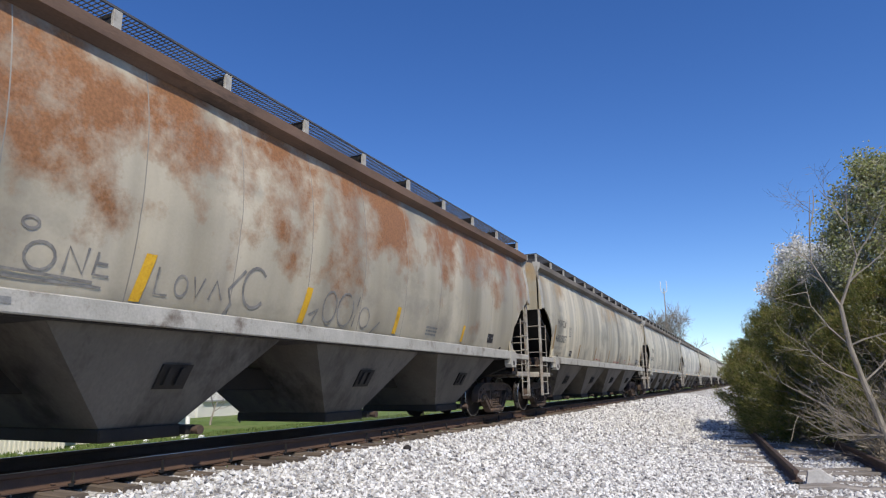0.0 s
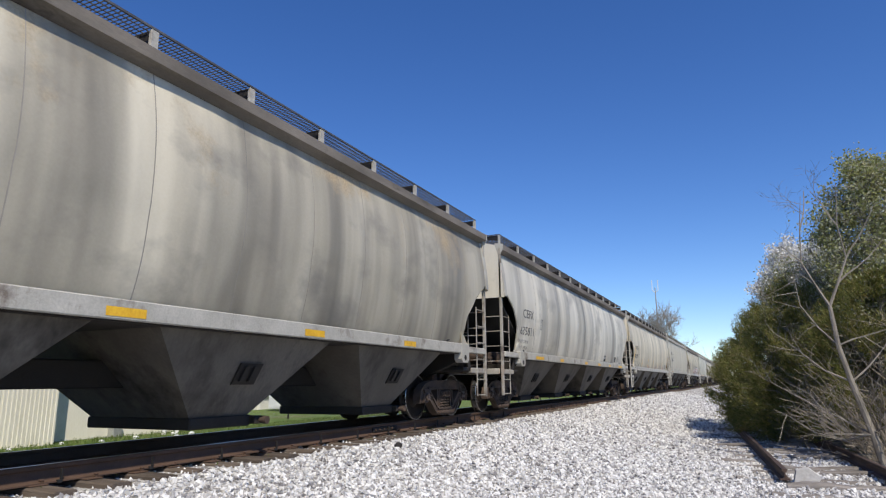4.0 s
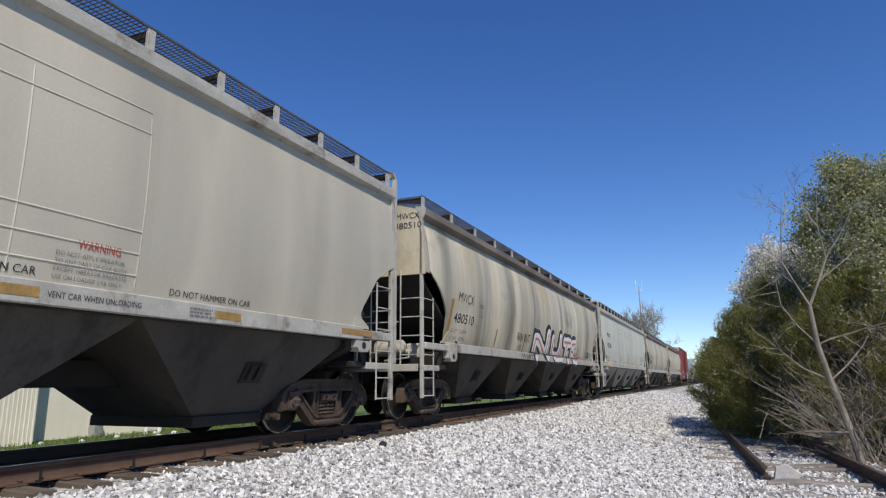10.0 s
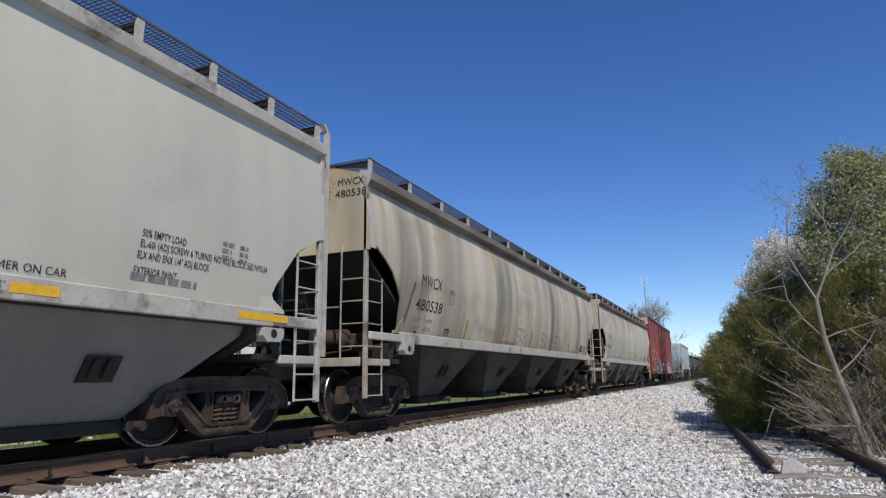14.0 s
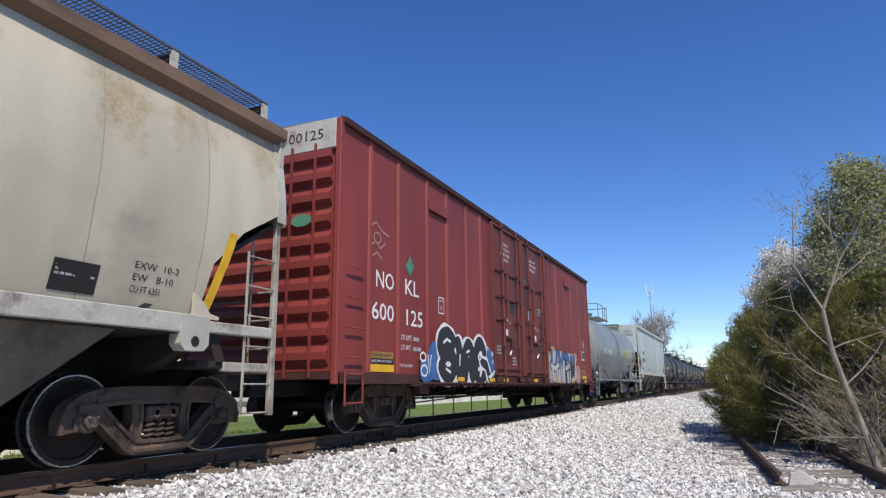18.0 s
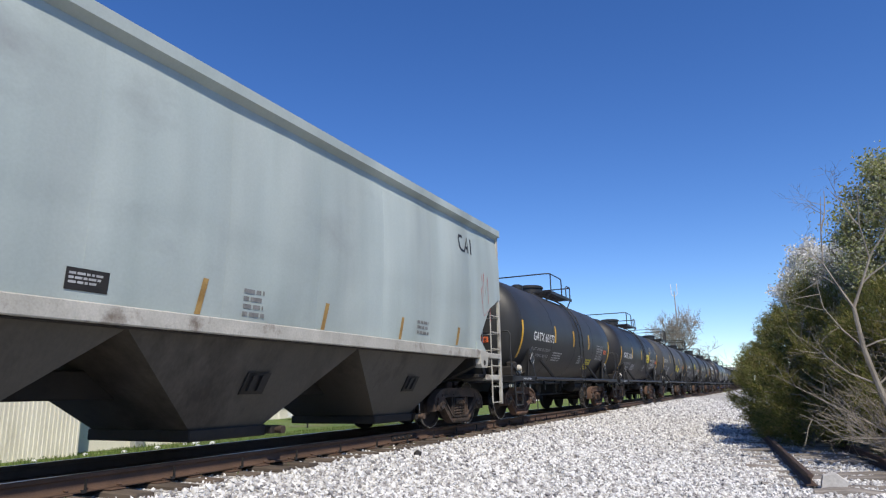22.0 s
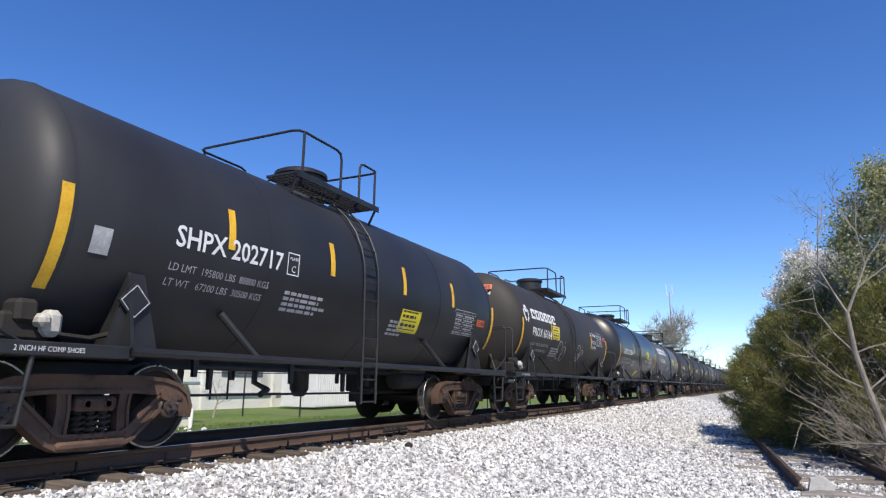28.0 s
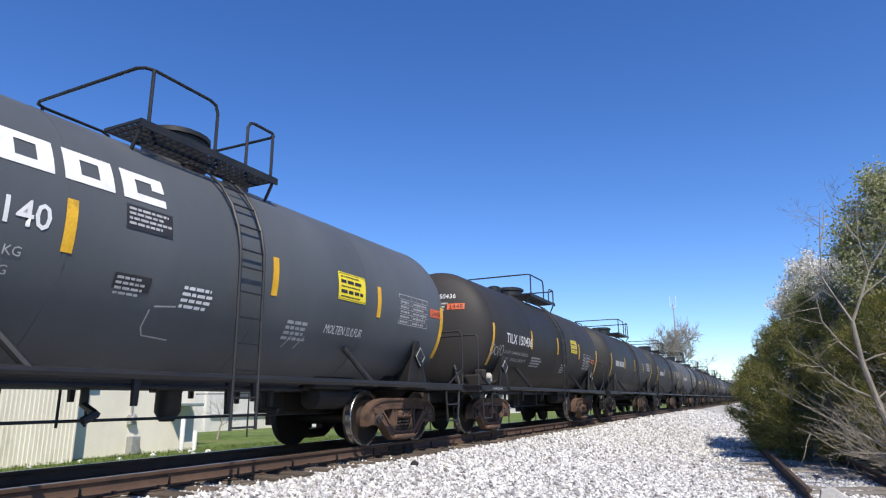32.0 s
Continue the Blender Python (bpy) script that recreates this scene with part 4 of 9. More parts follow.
            ladder(car, "end_ladder", [((x2, end * (half + 0.03), 1.0), (x2, end * (half + 0.03), 2.95))], [((cx, end * (half + 0.03), z), (x2, end * (half + 0.03), z)) for z in (1.62, 1.99, 2.36)] + [((cx, end * (half + 0.03), 1.25), (x2, end * (half + 0.03), 1.25))], POST_PAINT, "end ladder of thin rungs", joined=sgn < 0)
            part("jacking_pad", Shape().prism([(end * (half - pad) + a, b) for a, b in ((-0.2, z1 - 0.03 if not ribs else z0 - 0.016), (0.2, z1 - 0.03 if not ribs else z0 - 0.016), (0.2, z0 - 0.12), (0.13, z0 - 0.19), (-0.13, z0 - 0.19), (-0.2, z0 - 0.12))], 0, min(sgn * 1.45, sgn * 1.618), max(sgn * 1.45, sgn * 1.618)), POST_PAINT, car, "pale jacking plate")
            part("pull_eye", Shape().lathe([(sgn * 1.60, 0.058), (sgn * 1.6225, 0.058), (sgn * 1.6235, 0.03)], 0, (0, end * (half - pad), z0 - 0.09), 14), STEEL_DARK, car)
        part("end_beam", Shape().box(-1.47, 1.47, min(end * (half + 0.025), end * (half + 0.06)), max(end * (half + 0.025), end * (half + 0.06)), 0.93, 1.07, 0.008), POST_PAINT, car, "pale end beam")
        part("grab_rail", Shape().tube([(-1.45, end * (half + 0.06), 1.9), (1.05, end * (half + 0.06), 1.9)], 0.013), POST_PAINT, car)
    part("brake_wheel", brake_wheel_shape((-0.55, -half - 0.16, 2.35)), STEEL_DARK, car, "black spoked handbrake wheel")
    part("brake_cylinder", Shape().lathe([(-0.35, 0.1), (-0.33, 0.17), (0.25, 0.17), (0.33, 0.08)], 0, (0.55, -half + 0.6, 1.42), 14), POST_PAINT, car, "brake cylinder on the end platform")
    part("air_reservoir", Shape().lathe([(-0.45, 0.06), (-0.40, 0.2), (0.40, 0.2), (0.45, 0.06)], 0, (-0.5, half - 0.6, 1.42), 14), POST_PAINT, car, "air reservoir drum on the end platform")
    part("brake_valve", Shape().box(0.95, 1.25, -half + 0.45, -half + 0.75, 1.2, 1.5, 0.03).box(1.0, 1.12, -half + 0.3, -half + 0.9, 1.28, 1.38, 0.03).tube([(1.1, -half + 0.3, 1.3), (1.2, -half + 0.1, 1.2), (0.6, -half + 0.2, 1.15)], 0.02), POST_PAINT, car, "cast brake valve with pipes")
    part("centre_sill", Shape().box(-0.18, 0.18, -half + 0.05, half - 0.05, 0.70, 1.02, 0.02), UNDER, car)
    # bays
    span = 15.36 if boards and not ribs else 2 * (inner - 0.15 - (0.35 if bays == 3 else 0))
    pitch = span / bays
    wide = 1.53 if boards and not ribs else pitch / 2 - 0.01
    # pan over the bay gaps, its shade held in the black colour
    part("floor_pan", Shape().box(-1.43, 1.43, -inner + 0.2, inner - 0.2, z0 - 0.010, z0 + 0.03), SHADE_BLACK, car, "underside of the body between the bays, coloured dark for its shade")
    for i in range(bays):
        yc = -span / 2 + pitch * (i + 0.5)
        w = 0.62 if ribs or bays == 3 else 0.50
        top = z0 - 0.012
        zb = 0.34
        s = Shape()
        T = [(1.44, yc - wide, top), (1.44, yc + wide, top), (-1.44, yc + wide, top), (-1.44, yc - wide, top)]
        B = [(0.86, yc - w, zb), (0.86, yc + w, zb), (-0.86, yc + w, zb), (-0.86, yc - w, zb)]
        s.add(T + B, [(0, 1, 5, 4), (1, 2, 6, 5), (2, 3, 7, 6), (3, 0, 4, 7), (0, 1, 2, 3), (4, 5, 6, 7)])
        bay = part("hopper_bay", s, bay_paint, car, "sloping discharge bay stained with grime, its paint darkened for shade", smooth=False)
        part("outlet_gate", Shape().box(-0.9, 0.9, yc - w - 0.02, yc + w + 0.02, 0.20, zb, 0.015).box(-1.0, 1.0, yc + w, yc + w + 0.22, 0.22, 0.32, 0.01), UNDER, bay, "grey outlet gate box")
        for sgn in (1, -1):
            part("gate_shaft", Shape().lathe([(0, 0.035), (0.08, 0.035), (0.08, 0.052), (0.14, 0.052), (0.14, 0.02)], 0, (sgn * 0.98 if sgn > 0 else -1.12, yc + w + 0.10, 0.27), 12), TRUCK, bay, "worn shaft end of the outlet gate")
            def onbay(u, v, d, sgn=sgn, yc=yc):
                z = 0.86 + v
                t = (z - zb) / (top - zb)
                return (sgn * (0.86 + (1.44 - 0.86) * t + 0.03 - d), yc + 0.1 + u, z)
            br = Shape().sheet(onbay, [-0.20, -0.15, 0.15, 0.20], [-0.13, -0.10, 0.10, 0.13], 0.03)
            b = part("vibrator_bracket", br, UNDER, bay, "small cast vibrator bracket")
            part("bracket_lug", Shape().sheet(lambda u, v, d: onbay(u, v, d - 0.04), [-0.13, -0.05], [-0.09, 0.09], 0.05).sheet(lambda u, v, d: onbay(u, v, d - 0.04), [0.03, 0.11], [-0.09, 0.09], 0.05), STEEL_DARK, b)
    trucks(car, half - 1.27)
    couplers(car, half + 0.1)
    return car, side


# ---- tank cars ----
TANK_R, TANK_Z, TANK_L = 1.45, 2.33, 5.09
BLACK = surface("black_tank_paint", (0.023, 0.024, 0.026), (0.041, 0.041, 0.043), 0.7, 0.5, 0.0, 0.06, 50, dark=(0.058, 0.055, 0.048), amount=0.35, stretch=(1, 0.6, 0.35), seed=2)
TANK_TRIM = surface("black_trim_paint", (0.011, 0.011, 0.012), (0.022, 0.022, 0.023), 3, 0.55, 0, 0.15, 40, dark=(0.045, 0.036, 0.029), amount=0.26)


def shell(r, z, l):
    """Sets the tank's radius, axis height and half length for the next car."""
    global TANK_R, TANK_Z, TANK_L
    TANK_R, TANK_Z, TANK_L = r, z, l


def on_tank(y, z, lift=0.006, flip=1):
    """Lays letters on the shell, from a first corner at (y, z) on the side that faces +x."""
    a0 = math.asin(max(-1, min(1, (z - TANK_Z) / TANK_R)))

    def place(u, v):
        a = a0 + v / TANK_R
        r = TANK_R + lift
        return (r * math.cos(a), y + u, TANK_Z + r * math.sin(a))
    return place


def on_head(x, z, lift=0.01):
    """Lays letters on the front head, u towards +x."""
    def place(u, v):
        px, pz = x + u, z + v
        rr = min(0.99, math.hypot(px, pz - TANK_Z) / TANK_R)
        return (px, -TANK_L - HEAD * math.sqrt(1 - rr ** 2.05) - lift, pz)
    return place


HEAD = 0.58


def make_tank(name, label, far=False, ladder_y=0.0, h=0.75, reach=1.25, group="tank cars of the train"):
    car = empty(name, label, "tank car", group)
    grow = max(0.0, TANK_L - 5.2)
    prof = []
    for k in range(11):
        rr = 0.02 + 0.98 * math.sin(k / 10 * math.pi / 2)
        prof.append((-TANK_L - HEAD * math.sqrt(max(0, 1 - rr ** 2.05)), TANK_R * rr))
    prof = prof + [(-y, r) for y, r in reversed(prof)]
    body = [(prof[10][0] + 2 * TANK_L * k / 10, TANK_R) for k in range(1, 10)]
    prof = prof[:11] + body + prof[11:]
    part("tank", Shape().lathe(prof, 1, (0, 0, TANK_Z), 48), BLACK, car, "cylindrical steel tank with dished heads", smooth=True)
    for y in (-TANK_L + 0.02, -2.4, 0.15, 2.5, TANK_L - 0.02):
        part("jacket_band", Shape().lathe([(y - 0.02, TANK_R - 0.01), (y - 0.02, TANK_R + 0.004), (y + 0.02, TANK_R + 0.004), (y + 0.02, TANK_R - 0.01)], 1, (0, 0, TANK_Z), 48, caps=False), BLACK, car)
    zt = TANK_Z + TANK_R
    # top platform
    py0, py1 = ladder_y - reach, ladder_y + 1.25
    md = 0.16 if reach < 1.2 else 0.0
    part("manway", Shape().lathe([(zt - 0.1, 0.42), (zt + 0.28 + md, 0.42), (zt + 0.28 + md, 0.46), (zt + 0.34 + md, 0.46), (zt + 0.38 + md, 0.38), (zt + 0.40 + md, 0.05)], 2, (0, ladder_y + (0.35 if h > 0.65 else -0.2), 0), 20), TANK_TRIM, car, "round bolted manway cover")
    part("fitting_box", Shape().lathe([(zt - 0.05, 0.2), (zt + 0.22, 0.2), (zt + 0.26, 0.12)], 2, (0, ladder_y + (1.5 if h > 0.65 else -1.5), 0), 14), TANK_TRIM, car)
    x = 1.03
    front = []
    for q in (1, -1):
        half_rail = [(q * x, ladder_y + 0.10, zt), (q * x, ladder_y + 0.10, zt + h - 0.13), (q * x, ladder_y + 0.06, zt + h - 0.03), (q * x, ladder_y - 0.04, zt + h), (q * x, py0 + 0.14, zt + h), (q * (x - 0.04), py0 + 0.04, zt + h), (q * (x - 0.14), py0, zt + h)]
        front += half_rail if q > 0 else half_rail[::-1]
    part("handrail", Shape().tube(front, 0.021, 8), TANK_TRIM, car, "bent pipe handrail round the platform's front")
    rear = []
    hr = h - (0.16 if h < 0.65 else 0.0)
    for q in (1, -1):
        half_rail = [(q * x, ladder_y + 0.64, zt), (q * x, ladder_y + 0.64, zt + hr - 0.1), (q * x, ladder_y + 0.68, zt + hr - 0.02), (q * x, ladder_y + 0.76, zt + hr), (q * x, py1 - 0.14, zt + hr), (q * (x - 0.05), py1 - 0.05, zt + hr), (q * (x - 0.14), py1 - 0.02, zt + hr)]
        rear += half_rail if q > 0 else half_rail[::-1]
    part("handrail", Shape().tube(rear, 0.021, 8), TANK_TRIM, car, "bent pipe handrail behind the ladder")
    for q in (1, -1):
        for yy, hh in ((py0 + 0.12, h), (py1 - 0.12, hr)):
            part("handrail_post", Shape().tube([(q * x, yy, zt - 0.02), (q * x, yy, zt + hh)], 0.021, 8), TANK_TRIM, car)
    for sgn in (1, -1):
        g = Shape()
        x0, x1 = 0.45, 1.05
        for k in range(7):
            x = x0 + (x1 - x0) * k / 6
            g.box(sgn * x - 0.006, sgn * x + 0.006, py0, py1, zt - 0.02, zt + 0.02)
        for k in range(22):
            y = py0 + (py1 - py0) * k / 21
            g.box(min(sgn * x0, sgn * x1), max(sgn * x0, sgn * x1), y - 0.008, y + 0.008, zt - 0.018, zt + 0.016)
        part("platform", g, TANK_TRIM, car, "open grating platform beside the manway", smooth=False)
        part("platform_edge", Shape().box(sgn * x1 - 0.01, sgn * x1 + 0.01, py0, py1, zt - 0.07, zt + 0.025), TANK_TRIM, car)
        for y in (py0 + 0.05, py1 - 0.05):
            part("platform_bracket", Shape().tube([(sgn * 1.02, y, zt - 0.02), (sgn * 0.86, y, zt - 0.34)], 0.022), TANK_TRIM, car)
        # curved ladder
        lad = Shape()
        arc = [(sgn * (TANK_R + 0.07) * math.cos(a), TANK_Z + (TANK_R + 0.07) * math.sin(a)) for a in [radians(d) for d in (78, 66, 54, 42, 30, 18, 8, 0)]] + [(sgn * (TANK_R + 0.08), 1.6), (sgn * (TANK_R + 0.08), 1.1), (sgn * (TANK_R + 0.08), 0.42)]
        for dy in (0.17, 0.57):
            lad.tube([(x_, ladder_y + dy, z_) for x_, z_ in arc], 0.020, 6)
        for a in (0.12, 0.54, 0.98) if sgn < 0 or far else ():
            lad.tube([(sgn * (TANK_R + 0.07) * math.cos(a), ladder_y + 0.17, TANK_Z + (TANK_R + 0.07) * math.sin(a)), (sgn * (TANK_R + 0.07) * math.cos(a), ladder_y + 0.57, TANK_Z + (TANK_R + 0.07) * math.sin(a))], 0.013, 5)
        L = part("ladder", lad, TANK_TRIM, car, "curved steel ladder over the tank's flank")
        rung = Shape().tube([(0, 0.17, 0), (0, 0.57, 0)], 0.013, 6).mesh("rung", TANK_TRIM)
        for z_, x_ in [(0.45, TANK_R + 0.08), (0.78, TANK_R + 0.08), (1.1, TANK_R + 0.08), (1.4, TANK_R + 0.08), (1.7, TANK_R + 0.08), (2.0, TANK_R + 0.08), (2.3, TANK_R + 0.07)] + [(TANK_Z + (TANK_R + 0.07) * math.sin(a), (TANK_R + 0.07) * math.cos(a)) for a in (0.12, 0.33, 0.54, 0.75, 0.98, 1.2)]:
            if sgn > 0 and not far:
                part("rung", rung, None, L, at=(sgn * x_, ladder_y, z_))
        # side pipe and props
        part("side_rail", Shape().tube([(sgn * 1.5, -4.35 - grow, 1.0), (sgn * 1.5, 4.35 + grow, 1.0)], 0.045, 8), TANK_TRIM, car, "long grab pipe beside the tank")
        for y in (-2.6, 2.6):
            part("rail_prop", Shape().tube([(sgn * 1.5, y, 1.0), (sgn * 1.22, y - 0.38, 1.52)], 0.045, 8), TANK_TRIM, car)
        for end in (1, -1):
            part("saddle", Shape().prism([(sgn * 0.4, 0.92), (sgn * 1.5, 0.92), (sgn * 1.5, 1.08), (sgn * 1.36, 1.75), (sgn * 1.27, 2.0), (sgn * 1.15, 1.7), (sgn * 0.4, 1.1)], 1, end * (4.35 + grow) - 0.02, end * (4.35 + grow) + 0.02).prism([(end * (3.95 + grow), 1.0), (end * (4.55 + grow), 1.0), (end * (4.35 + grow), 1.78), (end * (4.2 + grow), 1.78)], 0, min(sgn * 1.34, sgn * 1.38), max(sgn * 1.34, sgn * 1.38)), TANK_TRIM, car, "tapered bolster saddle plate")
            part("deck", Shape().box(min(sgn * 0.3, sgn * 1.5), max(sgn * 0.3, sgn * 1.5), min(end * (4.3 + grow), end * (6.08 + grow)), max(end * (4.3 + grow), end * (6.08 + grow)), 0.93, 1.05, 0.01), TANK_TRIM, car, "narrow end platform")
            x = sgn * 1.46
            part("end_handrail", Shape().tube([(x, end * (6.03 + grow), 0.95), (x, end * (6.03 + grow), 2.05), (x * 0.96, end * (6.03 + grow), 2.12), (sgn * 0.25, end * (6.05 + grow), 2.10)], 0.02, 8).tube([(x, end * (5.2 + grow), 0.95), (x, end * (6.03 + grow), 1.35)], 0.018, 6), TANK_TRIM, car, "bent pipe handrail at the car's end")
            st = Shape()
            st.tube([(x, end * (5.85 + grow), 0.98), (x, end * (5.78 + grow), 0.36), (x, end * (5.33 + grow), 0.36), (x, end * (5.26 + grow), 0.98)], 0.024, 6).tube([(x, end * (5.8 + grow), 0.66), (x, end * (5.3 + grow), 0.66)], 0.018, 6)
            part("sill_step", st, TANK_TRIM, car, "hanging step stirrup")
            part("diagonal_brace", Shape().tube([(sgn * 0.9, end * (5.75 + grow), 1.0), (sgn * 0.5, end * (5.35 + grow), 1.75)], 0.035, 6), TANK_TRIM, car)
    for end in (1, -1):
        part("stub_sill", Shape().box(-0.3, 0.3, min(end * (3.2 + grow), end * (6.1 + grow)), max(end * (3.2 + grow), end * (6.1 + grow)), 0.68, 1.08, 0.02).prism([(-1.0, 1.05), (1.0, 1.05), (0.7, 1.3), (-0.7, 1.3)], 1, end * (4.35 + grow) - 0.35, end * (4.35 + grow) + 0.35), TANK_TRIM, car, "stub centre sill")
        part("end_beam", Shape().box(-1.5, 1.5, min(end * (5.93 + grow), end * (6.08 + grow)), max(end * (5.93 + grow), end * (6.08 + grow)), 0.90, 1.06, 0.01), TANK_TRIM, car)
    part("brake_wheel", brake_wheel_shape((-0.75, -6.16 - grow, 1.7), 0.28), STEEL_DARK, car, "black spoked handbrake wheel")
    if not far:
        part("brake_gear", Shape().box(0.85, 1.25, -5.45, -5.0, 1.06, 1.3, 0.03).box(1.05, 1.3, -5.35, -5.15, 1.2, 1.42, 0.04).lathe([(-0.2, 0.13), (0.2, 0.13), (0.26, 0.05)], 1, (0.7, -5.2, 1.25), 12).tube([(1.1, -5.0, 1.15), (1.2, -4.6, 1.12), (1.2, -4.3, 1.2)], 0.025), UNDER, car, "grimy brake valve with bolted pipes")
        part("valve_body", Shape().box(1.18, 1.36, -5.12, -4.95, 1.1, 1.34, 0.05).box(1.22, 1.4, -5.2, -5.08, 1.18, 1.3, 0.04), POST_PAINT, car, "bright cast valve")
        for k, y in enumerate((-2.7, -2.2, -0.9, -0.5, 0.6, 0.95, 1.6, 2.35)):
            drop = (0.78, 0.62, 0.7, 0.85, 0.58, 0.74, 0.66, 0.8)[k]
            x = (0.55, 0.3, 0.6, 0.4, 0.5, 0.62, 0.35, 0.5)[k]
            part("pipe_hanger", Shape().prism([(y - 0.05, 1.12), (y + 0.05, 1.12), (y + 0.03, drop), (y - 0.03, drop)], 0, x, x + 0.05), TANK_TRIM, car, "dark bracket under the tank")
            part("pipe_hanger", Shape().prism([(y + 0.05, 1.12), (y + 0.15, 1.12), (y + 0.13, drop + 0.05), (y + 0.07, drop + 0.05)], 0, -x - 0.05, -x), TANK_TRIM, car)
        part("steam_pipe", Shape().tube([(0.2, -1.2, 1.1), (0.2, -1.2, 0.72), (0.5, -1.25, 0.62), (0.5, -1.4, 0.55)], 0.045), TANK_TRIM, car, "bent heating pipe under the tank")
        part("steam_pipe", Shape().tube([(0.55, -2.7, 0.92), (0.55, 2.35, 0.92)], 0.03), TANK_TRIM, car)
        part("steam_pipe", Shape().tube([(0.1, 1.7, 1.05), (0.15, 1.7, 0.66), (0.4, 1.75, 0.6)], 0.05), TANK_TRIM, car)
        part("air_reservoir", Shape().lathe([(-0.5, 0.06), (-0.44, 0.19), (0.44, 0.19), (0.5, 0.06)], 1, (0.55, 2.75, 0.80), 14), UNDER, car, "dark air reservoir drum under the tank")
        part("equipment_box", Shape().box(0.1, 0.8, 2.1, 3.15, 0.92, 1.12, 0.03).box(-0.6, 0.0, 2.3, 3.3, 0.56, 1.0, 0.03), UNDER, car, "grimy bracketed brake equipment")
        part("bottom_outlet", Shape().lathe([(0.5, 0.09), (0.62, 0.16), (0.85, 0.16), (1.1, 0.22)], 2, (0, 0.1, 0), 14), TANK_TRIM, car, "bottom outlet valve")
        part("brake_rod", Shape().tube([(0.25, -4.0, 0.55), (0.3, 4.0, 0.55)], 0.018), TANK_TRIM, car)
    trucks(car, 4.35 + grow, far)
    couplers(car, 5.75 + grow)
    return car


# ---- boxcar ----
BOXRED = surface("oxide_red_paint", (0.190, 0.031, 0.025), (0.248, 0.044, 0.035), 0.8, 0.6, 0, 0.15, 30, dark=(0.098, 0.023, 0.020), amount=0.42, stretch=(1, 1, 0.3), seed=4, streak=0.14)
BOXDOOR = surface("door_red_paint", (0.136, 0.030, 0.024), (0.176, 0.040, 0.031), 0.9, 0.6, 0, 0.15, 30, dark=(0.070, 0.020, 0.016), amount=0.45, stretch=(1, 1, 0.3), seed=6, streak=0.18)
BOXDARK = surface("dark_oxide_paint", (0.043, 0.016, 0.013), (0.070, 0.025, 0.020), 2, 0.7, 0, 0.2, 30)


